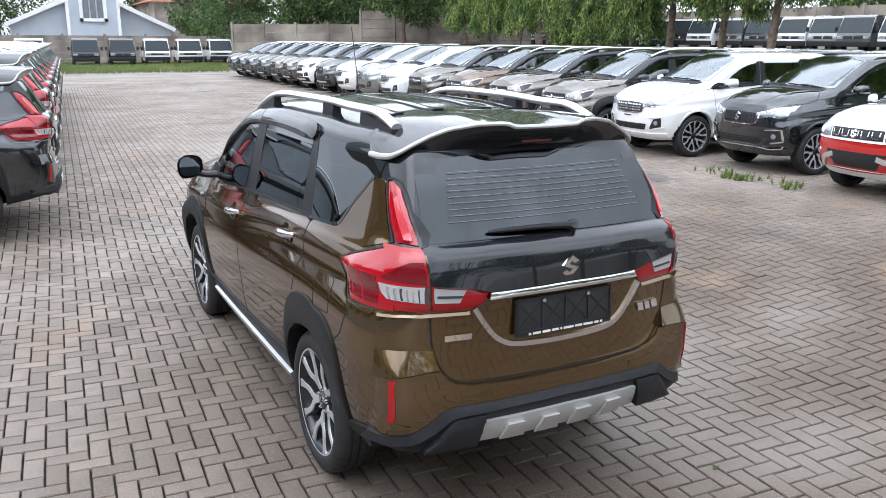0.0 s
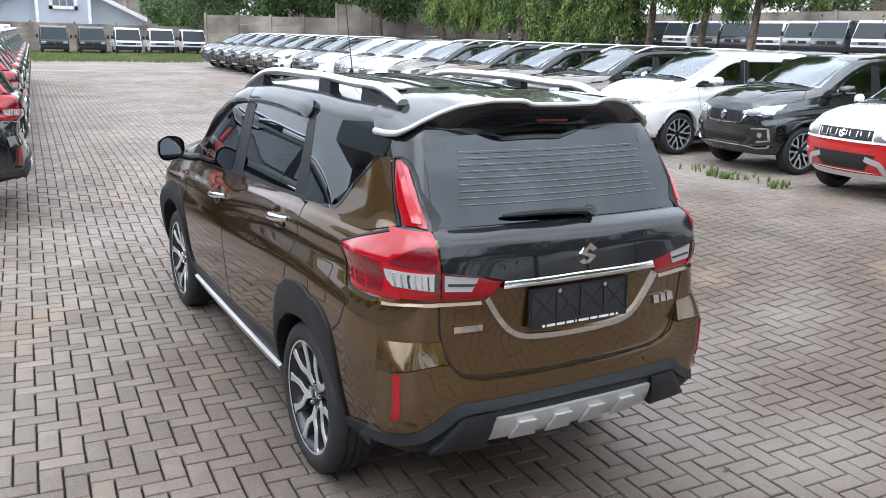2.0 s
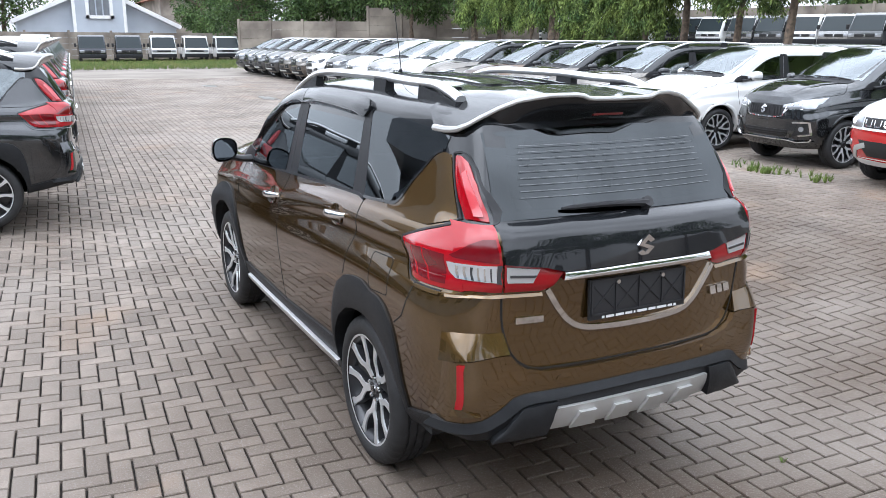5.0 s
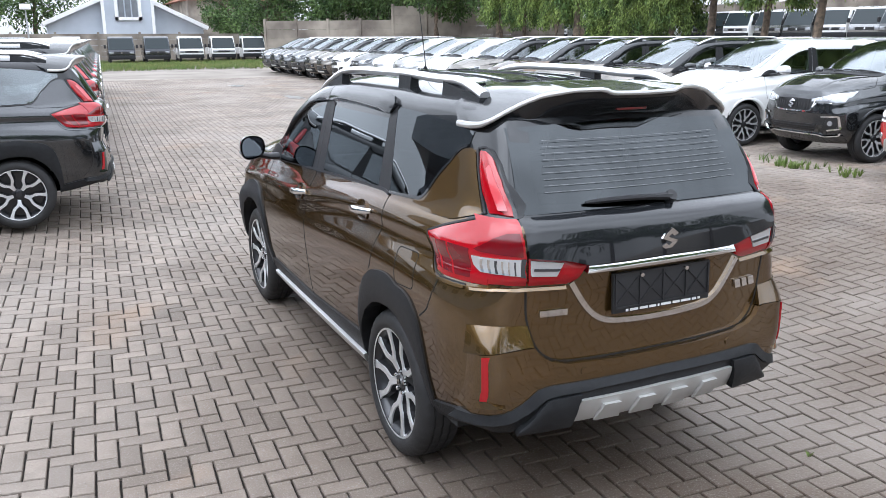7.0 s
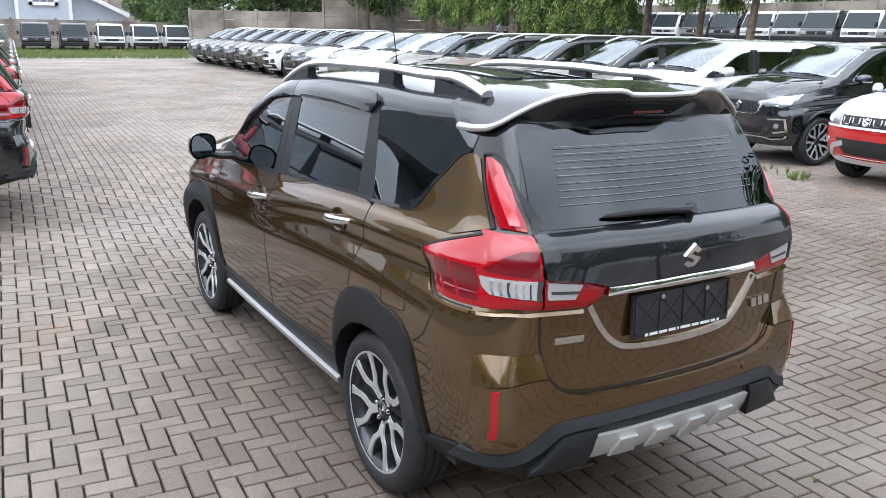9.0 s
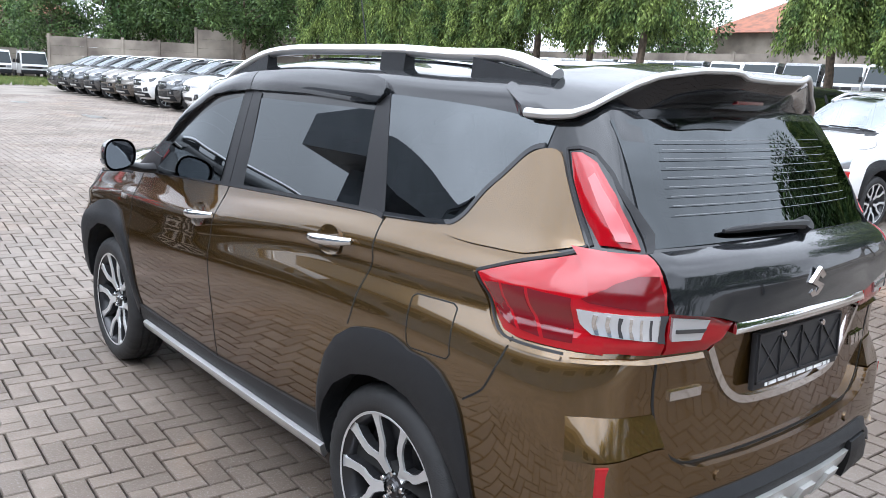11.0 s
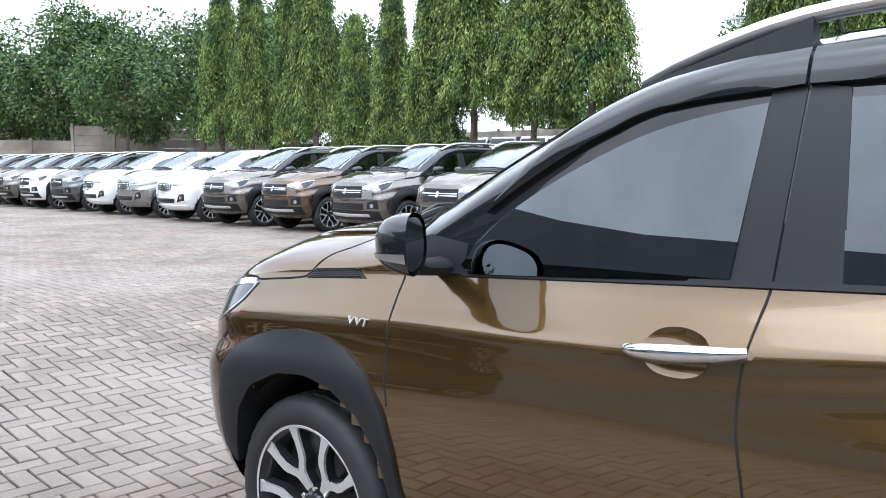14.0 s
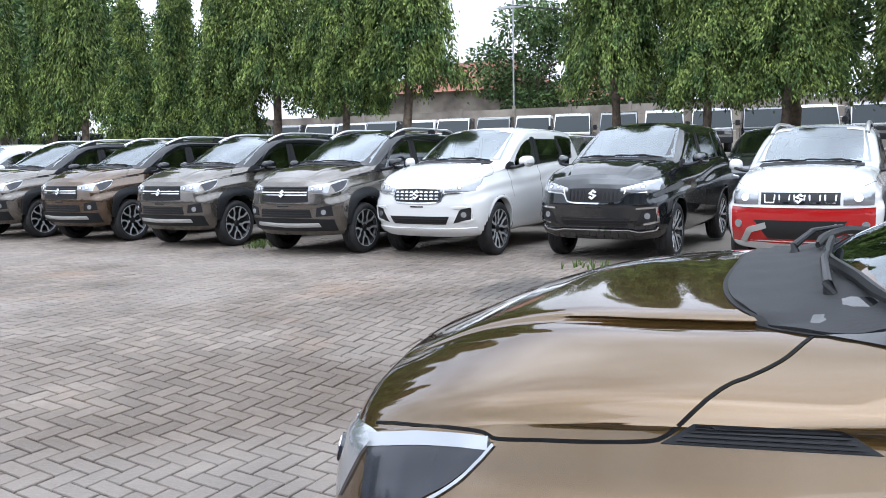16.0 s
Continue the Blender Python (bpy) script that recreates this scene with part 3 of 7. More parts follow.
def wheel(cx, side, car, spokes=5, hero=False):
    """A tyre on a machined alloy rim, standing at cx on the left (1) or the right (-1)."""
    cy, cz, s = side * 0.80, 0.335, side
    w = new("wheel")
    w.parent = car
    w.location = (cx, cy, cz)
    n = 48 if hero else 28
    prof = [(0.266, -0.16), (0.31, -0.172), (0.345, -0.165), (0.360, -0.145), (0.365, -0.115), (0.357, -0.112), (0.357, -0.104), (0.366, -0.101), (0.366, -0.074), (0.357, -0.071), (0.357, -0.063), (0.366, -0.06),
            (0.366, -0.034), (0.357, -0.031), (0.357, -0.023), (0.365, -0.02), (0.361, 0.004), (0.349, 0.024), (0.325, 0.036), (0.30, 0.039), (0.278, 0.034), (0.266, 0.022)]
    bm = bmesh.new()
    n_t = 120 if hero else 40
    rings = []
    for k in range(n_t):
        a = 2 * math.pi * k / n_t
        cut = 0.005 if hero and k % 3 == 0 else 0.0
        rings.append([bm.verts.new(((r - (cut if r > 0.345 else 0)) * math.cos(a), h * s, (r - (cut if r > 0.345 else 0)) * math.sin(a))) for r, h in prof])
    for k in range(n_t):
        a, b = rings[k], rings[(k + 1) % n_t]
        for i in range(len(prof) - 1):
            bm.faces.new((a[i], b[i], b[i + 1], a[i + 1]))
    bmesh.ops.recalc_face_normals(bm, faces=bm.faces)
    t = part("tyre", bm, M_RUBBER, w)
    bm = lathe(bmesh.new(), [(0.235, -0.15 * s), (0.24, -0.01 * s), (0.255, 0.012 * s), (0.270, 0.025 * s), (0.274, 0.014 * s), (0.268, -0.01 * s), (0.268, -0.15 * s)], n)
    bmesh.ops.recalc_face_normals(bm, faces=bm.faces)
    part("rim", bm, M_DARKALLOY, w)
    bm = lathe(bmesh.new(), [(0.262, 0.0265 * s), (0.270, 0.0285 * s), (0.275, 0.0255 * s), (0.2755, 0.015 * s)], n)
    bmesh.ops.recalc_face_normals(bm, faces=bm.faces)
    part("rim_lip", bm, M_ALLOY, w)
    bm = lathe(bmesh.new(), [(0.0, -0.07 * s), (0.235, -0.07 * s), (0.235, -0.09 * s), (0.0, -0.09 * s)], 24)
    bmesh.ops.recalc_face_normals(bm, faces=bm.faces)
    part("brake_disc", bm, M_DARKALLOY, w)
    for name, material, deep, wide in (("rim_back", M_DARKALLOY, -0.006, 1.12), ("rim_face", M_ALLOY, 0.002, 0.92)):
        bm = bmesh.new()
        for k in range(spokes):
            m = Matrix.Rotation(2 * math.pi * k / spokes + 0.3, 4, "Y")
            fork = math.pi / spokes * 0.50
            for tw in (-1, 1):
                # each spoke leaves the hub as one stem and forks towards the rim
                line = [(0.055, 0.25), (0.085, 0.16), (0.108, 0.22), (0.128, 0.55), (0.15, 0.92), (0.175, 1.04), (0.21, 1.04), (0.245, 1.0), (0.268, 1.0)]
                wd = [0.012, 0.015, 0.017, 0.0165, 0.016, 0.0145, 0.0140, 0.018, 0.028]
                rows = []
                for (r, f), q in zip(line, wd):
                    q *= wide
                    y = s * (0.006 - 0.034 * (1 - r / 0.266) ** 2 + 0.012 * (r / 0.266)) + s * deep
                    c = Matrix.Rotation(-tw * fork * f, 4, "Y")
                    rows.append([bm.verts.new(m @ c @ Vector(p)) for p in ((r, y, -q), (r, y, q), (r, y - s * 0.03, q * 1.3), (r, y - s * 0.03, -q * 1.3))])
                for p, q in zip(rows, rows[1:]):
                    for j in range(4):
                        bm.faces.new((p[j], p[(j + 1) % 4], q[(j + 1) % 4], q[j]))
        bmesh.ops.recalc_face_normals(bm, faces=bm.faces)
        part(name, bm, material, w, smooth=False)
    bm = lathe(bmesh.new(), [(0.0, -0.004 * s), (0.03, -0.006 * s), (0.036, -0.014 * s), (0.062, -0.022 * s), (0.064, -0.06 * s)], 24)
    bmesh.ops.recalc_face_normals(bm, faces=bm.faces)
    hub = part("hub_cap", bm, M_DARKALLOY, w)
    if hero:
        for k in range(5):
            a = 2 * math.pi * (k + 0.5) / 5 + 0.3
            bm = lathe(bmesh.new(), [(0.0, 0.002 * s), (0.009, 0.0 * s), (0.011, -0.006 * s), (0.011, -0.03 * s)], 8, at=(0.056 * math.cos(a), 0, -0.056 * math.sin(a)))
            bmesh.ops.recalc_face_normals(bm, faces=bm.faces)
            part("wheel_nut", bm, M_CHROME, w)
        part("hub_badge", logo_shape(bmesh.new(), Matrix.Translation((0, -0.002 * s, 0)) @ Matrix.Rotation(s * math.pi / 2, 4, "Z"), 0.04), M_CHROME, hub, smooth=False)
    return w


def logo_shape(bm, m, size):
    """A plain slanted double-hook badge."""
    s = size
    half = [[(-0.42, 0.08), (0.06, 0.5), (0.42, 0.24), (0.20, 0.14), (0.05, 0.25), (-0.10, 0.12)], [(-0.10, 0.12), (0.42, -0.30 + 0.24), (0.10, -0.12), (-0.42, 0.08)], [(0.42, -0.08), (-0.06, -0.5), (-0.42, -0.24), (-0.20, -0.14), (-0.05, -0.25), (0.10, -0.12)]]
    for poly in half:
        a = [bm.verts.new(m @ Vector((0.006, u * s, v * s))) for u, v in poly]
        b = [bm.verts.new(m @ Vector((-0.004, u * s * 1.06, v * s * 1.06))) for u, v in poly]
        bm.faces.new(a)
        for i in range(len(poly)):
            bm.faces.new((a[i], b[i], b[(i + 1) % len(poly)], a[(i + 1) % len(poly)]))
    bmesh.ops.recalc_face_normals(bm, faces=bm.faces)
    return bm


def facing(axis, u, v, off=0.004):
    """A frame at a drawn point: x out of the body, z up."""
    p, nor = onto(axis, u, v)
    yv = Vector((0, 0, 1)).cross(nor).normalized()
    zv = nor.cross(yv)
    return Matrix.Translation(p + nor * off) @ Matrix((nor, yv, zv)).transposed().to_4x4()


def bar(axis, u0, u1, v0, v1, off=0.006, thick=0.01, n=8, m=2, bm=None):
    return ruled(axis, [(u0, v0), (u1, v0)], [(u0, v1), (u1, v1)], n, m, off, thick, bm=bm)


def interior(car, rows=(1.45, 0.55, -0.15)):
    for x in rows:
        for y in (-0.38, 0.38):
            lean = Matrix.Translation((x - 0.05, y, 0.68)) @ Matrix.Rotation(-0.22, 4, "Y")
            seat = new("seat")
            seat.parent = car
            part("cushion", box(bmesh.new(), x - 0.02, x + 0.42, y - 0.23, y + 0.23, 0.55, 0.72, bevel=0.05), M_SEAT, seat)
            part("backrest", box(bmesh.new(), -0.07, 0.07, -0.23, 0.23, 0.0, 0.60, lean, bevel=0.05), M_SEAT, seat)
            part("head_rest", box(bmesh.new(), -0.05, 0.05, -0.12, 0.12, 0.62, 0.80, lean, bevel=0.04), M_SEAT, seat)
    bm = box(bmesh.new(), 2.05, 2.45, -0.72, 0.72, 0.8, 1.12, bevel=0.06)
    part("dashboard", bm, M_TRIM, car)
    bm = box(bmesh.new(), -0.6, 2.7, -0.78, 0.78, 0.36, 0.42)
    part("floor_pan", bm, M_WELL, car, smooth=False)


def mirrors(car, skin, strip=M_RAIL):
    c, ry, rz, depth = Vector((2.12, 0.965, 1.246)), 0.094, 0.078, 0.115

    def swell(t):
        return max(0.02, 1 - (1 - t) ** 2.4) ** (1 / 2.4)

    def shell(t, a, s):
        k = swell(t)
        cy, sz = math.cos(a), math.sin(a)
        e = (abs(cy) ** 2.7 + abs(sz) ** 2.7) ** (-1 / 2.7)
        return Vector((c.x + depth * (1 - t) - 0.052 * cy * e * t + 0.004 * sz * e * t, s * (c.y + ry * k * cy * e), c.z + rz * k * sz * e * (1 + 0.10 * cy * e)))

    for s in (1, -1):
        bm = bmesh.new()
        rings = [[bm.verts.new(shell(t, 2 * math.pi * k / 28, s)) for k in range(28)] for t in (np.linspace(0, 1, 15) ** 1.7)]
        for a, b in zip(rings, rings[1:]):
            for k in range(28):
                bm.faces.new((a[k], a[(k + 1) % 28], b[(k + 1) % 28], b[k]))
        bm.faces.new(rings[0])
        bmesh.ops.recalc_face_normals(bm, faces=bm.faces)
        m = part("door_mirror", bm, skin, car, "gloss black door mirror" if skin is M_BLACK else "", angle=70)
        bm = bmesh.new()
        ring = [bm.verts.new(shell(0.96, a, s) * 0.86 + 0.14 * Vector((c.x + 0.02, s * c.y, c.z))) for a in np.linspace(0, 2 * math.pi, 28, endpoint=False)]
        bm.faces.new(ring)
        part("mirror_glass", bm, M_MIRROR, m)
        bm = bmesh.new()
        rows = []
        for t in np.linspace(0.10, 0.97, 16):
            row = []
            for dz in (-0.011, -0.004, 0.004, 0.011):
                z = (-0.026 + dz * (0.35 + 0.65 * t)) / (rz * swell(t))
                y = max(0.0, 1 - abs(z) ** 2.7) ** (1 / 2.7)
                p = shell(t, math.atan2(z, y), s)
                row.append(bm.verts.new(p + (p - Vector((c.x + 0.03, s * c.y, c.z))).normalized() * 0.005))
            rows.append(row)
        for a, b in zip(rows, rows[1:]):
            for k in range(3):
                bm.faces.new((a[k], a[k + 1], b[k + 1], b[k]))
        bmesh.ops.solidify(bm, geom=bm.faces[:], thickness=0.006)
        bmesh.ops.recalc_face_normals(bm, faces=bm.faces)
        part("indicator_strip", bm, strip, m)
        bm = bmesh.new()
        tube(bm, [(2.215, s * 0.765, 1.165), (2.215, s * 0.84, 1.168), (2.21, s * 0.91, 1.185), (2.20, s * 0.96, 1.205)], [0.05, 0.042, 0.040, 0.045], 12, flat=0.55)
        part("mirror_foot", bm, M_TRIM, m)
        bm = ruled("side", [(2.425, 1.153), (2.355, 1.131), (2.25, 1.138), (2.125, 1.149)], [(2.42, 1.158), (2.352, 1.212), (2.26, 1.25), (2.12, 1.232)], 18, 6, 0.006, 0.012, mirror=s < 0)
        part("mirror_base_panel", bm, M_TRIM, car)


M_MIRROR = mat("mirror_silvering", (0.55, 0.58, 0.62), 0.02, 1.0)


def glazing(car, mirrored=(False, True), side_glass=M_ROWGLASS, screen=M_WIND):
    names = ("front_door_glass", "rear_door_glass", "quarter_glass")
    for mir in mirrored:
        for nm, (lo, hi) in zip(names, WINDOWS):
            part(nm, ruled("side", lo, hi, 24, 10, 0.003, 0.008, nm != "rear_door_glass", mirror=mir, relax=12, lean={"front_door_glass": 0.028, "rear_door_glass": 0.0}.get(nm)), side_glass, car, "dark tinted glass" if side_glass is M_GLASS else "")
        part("glass_border", band("side", [(x + 0.004, z + 0.006) for x, z in Q_LOW], 0.014, 44, 0.0085, 0.012, mirror=mir), M_BLACK, car)
        frame_lines = (([(2.13, 1.150), (1.39, 1.193), (0.3, 1.2495), (0.14, 1.2435)], 0.014),)
        for ln, w in frame_lines:
            part("belt_moulding", band("side", ln, w, 40, 0.009, 0.014, mirror=mir), M_TRIM, car)
        # black pillar covers between the panes
        part("b_pillar_front_cover", ruled("side", [(1.39, 1.199), (1.302, 1.203)], [(1.352, 1.60), (1.278, 1.612)], 4, 8, 0.003, 0.008, mirror=mir), M_TRIM, car)
        part("b_pillar_rear_cover", ruled("side", [(1.296, 1.204), (1.163, 1.21)], [(1.272, 1.612), (1.193, 1.60)], 4, 8, 0.004, 0.008, mirror=mir), M_TRIM, car)
        part("c_pillar_cover", ruled("side", [(0.295, 1.2565), (0.139, 1.252)], [(0.346, 1.60), (0.282, 1.643)], 5, 8, 0.004, 0.008, mirror=mir), M_TRIM, car)
    part("windscreen", windscreen(), screen, car)
    part("rear_window", ruled("rear", *REAR_GLASS, 30, 14, 0.005, 0.009, relax=16), M_REARGLASS, car, "dark tinted rear window")


def windscreen():
    lo = [(x, y) for y, x in WIND[0]]
    hi = [(x, y) for y, x in WIND[1]]
    return ruled("top", lo, hi, 26, 14, 0.006, 0.010, True, relax=14)


R_IN = [(0.41, 0.36), (0.398, 0.453), (0.359, 0.54), (0.278, 0.636), (0.159, 0.712), (0.054, 0.741), (-0.06, 0.751), (-0.163, 0.734), (-0.27, 0.67), (-0.35, 0.575), (-0.395, 0.47), (-0.405, 0.38)]
R_OUT = [(0.43, 0.40), (0.409, 0.504), (0.381, 0.62), (0.324, 0.738), (0.247, 0.823), (0.146, 0.883), (0.026, 0.908), (-0.066, 0.913), (-0.119, 0.903), (-0.16, 0.889), (-0.248, 0.887), (-0.307, 0.866), (-0.357, 0.825), (-0.391, 0.772), (-0.425, 0.64), (-0.44, 0.50), (-0.445, 0.40)]
F_IN = [(3.115, 0.40), (3.10, 0.458), (3.06, 0.614), (2.98, 0.71), (2.84, 0.773), (2.70, 0.79), (2.58, 0.772), (2.46, 0.71), (2.375, 0.61), (2.33, 0.46), (2.315, 0.36)]
F_OUT = [(3.185, 0.46), (3.185, 0.62), (3.16, 0.743), (3.114, 0.805), (3.013, 0.864), (2.901, 0.902), (2.765, 0.924), (2.643, 0.921), (2.53, 0.893), (2.43, 0.838), (2.352, 0.745), (2.315, 0.63), (2.295, 0.508), (2.258, 0.416)]


def arches(car, material, proud=0.010, outer=(0.50, 0.575), inner=(0.40, 0.425)):
    for cx in (0.0, 2.74):
        for mir in (False, True):
            top = outer[1]
            lo = arch_line(cx, inner[0], inner[1], 24 if cx else -2, 186 if cx else 170, 30)
            hi = arch_line(cx, outer[0], top, 24 if cx else 0, 184 if cx else 168, 30, power=2.5)
            if material is M_CLAD:
                lo, hi = (F_IN, F_OUT) if cx else (R_IN, R_OUT)
            elif cx:
                hi = [(cx + (x - cx) * (0.93 if x > cx else 1.0), z) for x, z in hi]
            part("wheel_arch_cladding", ruled("side", lo, hi, 44, 6, proud, 0.09, bulge=0.008, mirror=mir), material, car)
            bm = bmesh.new()
            s = -1 if mir else 1
            rings = []
            for a in np.linspace(radians(22 if cx else 2), radians(178 if cx else 168), 20):
                p = (cx + 0.415 * math.cos(a), 0.335 + 0.44 * math.sin(a))
                rings.append([bm.verts.new((p[0], s * 0.815, p[1])), bm.verts.new((p[0], s * 0.45, p[1]))])
            for a, b in zip(rings, rings[1:]):
                bm.faces.new((a[0], a[1], b[1], b[0]))
            bm.faces.new([r[1] for r in rings])
            part("wheel_well", bm, M_WELL, car)


def sill(car, strip=True):
    for mir in (False, True):
        part("side_sill_cladding", ruled("side", [(2.30, 0.30), (0.40, 0.31)], [(2.26, 0.425), (1.3, 0.42), (0.41, 0.472)], 30, 4, 0.010, 0.05, mirror=mir), M_CLAD, car)
        if strip:
            part("sill_strip", ruled("side", [(2.25, 0.305), (0.42, 0.300)], [(2.22, 0.352), (0.40, 0.352)], 24, 3, 0.030, 0.02, bulge=0.006, mirror=mir), M_RAIL, car, "bright silver sill strip")


def seams(car, hero=True):
    lines = [("door_seam", "side", [(1.30, 1.20), (1.325, 1.07), (1.335, 0.947), (1.315, 0.813), (1.292, 0.649), (1.295, 0.511), (1.31, 0.40)]),
             ("door_seam", "side", [(0.139, 1.243), (0.134, 1.178), (0.130, 1.111), (0.15, 1.02), (0.164, 0.935), (0.185, 0.88)]),
             ("door_seam", "side", [(2.348, 1.235), (2.353, 1.129), (2.362, 1.057), (2.36, 0.987), (2.355, 0.874), (2.335, 0.76)])]
    for nm, ax, ln in lines:
        for mir in (False, True):
            part(nm, band(ax, ln, 0.0055, 24, 0.0012, 0.006, mirror=mir), M_GAP, car)
    for mir in (False, True):
        k = -1 if mir else 1
        edge = [onto("side", x, z)[0] for x, z in ((3.361, 1.006), (3.234, 1.037), (3.133, 1.053), (3.095, 1.054), (3.072, 1.049), (2.993, 1.058), (2.911, 1.067), (2.83, 1.079), (2.805, 1.088), (2.785, 1.106), (2.766, 1.126))]
        edge += [onto("top", x, y)[0] for x, y in ((2.72, 0.706), (2.689, 0.688), (2.645, 0.650), (2.609, 0.588))]
        part("bonnet_seam", ribbon([(p.x, k * p.y, p.z) for p in edge], 0.0065, n=90), M_GAP, car)


def handles(car):
    for cx, cz in ((1.462, 1.040), (0.382, 1.122)):
        for mir in (False, True):
            s = -1 if mir else 1
            h = new("door_handle")
            h.parent = car
            # dished cup behind the grip
            lo = [(cx + 0.105, cz), (cx + 0.06, cz - 0.04), (cx, cz - 0.048), (cx - 0.05, cz - 0.033), (cx - 0.07, cz + 0.004)]
            hi = [(cx + 0.105, cz + 0.002), (cx + 0.06, cz + 0.042), (cx, cz + 0.052), (cx - 0.05, cz + 0.036), (cx - 0.07, cz + 0.006)]
            dish = lambda u, v, cx=cx, cz=cz: 0.009 * min(1.0, ((u - cx - 0.02) / 0.10) ** 2 + ((v - cz) / 0.05) ** 2) ** 1.5
            part("handle_cup", ruled("side", lo, hi, 26, 10, 0.0012, 0.012, True, mirror=mir, shape=dish), M_PAINT, h, "dished painted cup behind the grip")
            bm = bmesh.new()
            pts = []
            for t in np.linspace(0, 1, 12):
                x = cx + 0.125 - 0.265 * t
                p, _ = onto("side", x, cz - 0.003 + 0.027 * t)
                pts.append((p.x, s * (p.y + 0.010 + 0.030 * math.sin(math.pi * t) ** 0.5), p.z))
            tube(bm, pts, [0.007 + 0.011 * math.sin(math.pi * min(0.93, 0.12 + 0.8 * t)) ** 0.7 for t in np.linspace(0, 1, 12)], 10, flat=1.1)
            part("grip", bm, M_CHROME, h, "chrome grip")


LAMP_TOP = [(-0.725, 1.289), (-0.652, 1.268), (-0.592, 1.248), (-0.478, 1.212), (-0.374, 1.174)]
LAMP_CREASE = [(-0.70, 1.175), (-0.648, 1.174), (-0.418, 1.166), (-0.374, 1.172)]
LAMP_LOW = [(-0.785, 1.036), (-0.567, 1.035), (-0.514, 1.043), (-0.469, 1.072), (-0.425, 1.127), (-0.374, 1.170)]


def lamp_side(u, v):
    """How far the tail lamp's flank stands out: it slopes from its top to a crease, then drops."""
    top, crease, low = lerp_table(LAMP_TOP, u), lerp_table(LAMP_CREASE, u), lerp_table(LAMP_LOW, u)
    return 0.018 * smoothstep(0.374, 0.52, -u) * min(1.0, max(0.0, (top - v) / max(0.01, top - crease))) * min(1.0, max(0.2, (v - low) / 0.02))


def lamp_rear(u, v):
    crease = lerp_table([(0.36, 1.10), (0.62, 1.249), (0.662, 1.247), (0.701, 1.225), (0.761, 1.175)], abs(u))
    return 0.018 * min(1.0, max(0.0, (1.29 - v) / (1.29 - crease))) * min(1.0, max(0.2, (v - 1.043) / 0.02)) * (1 if abs(u) > 0.621 else 0.6)


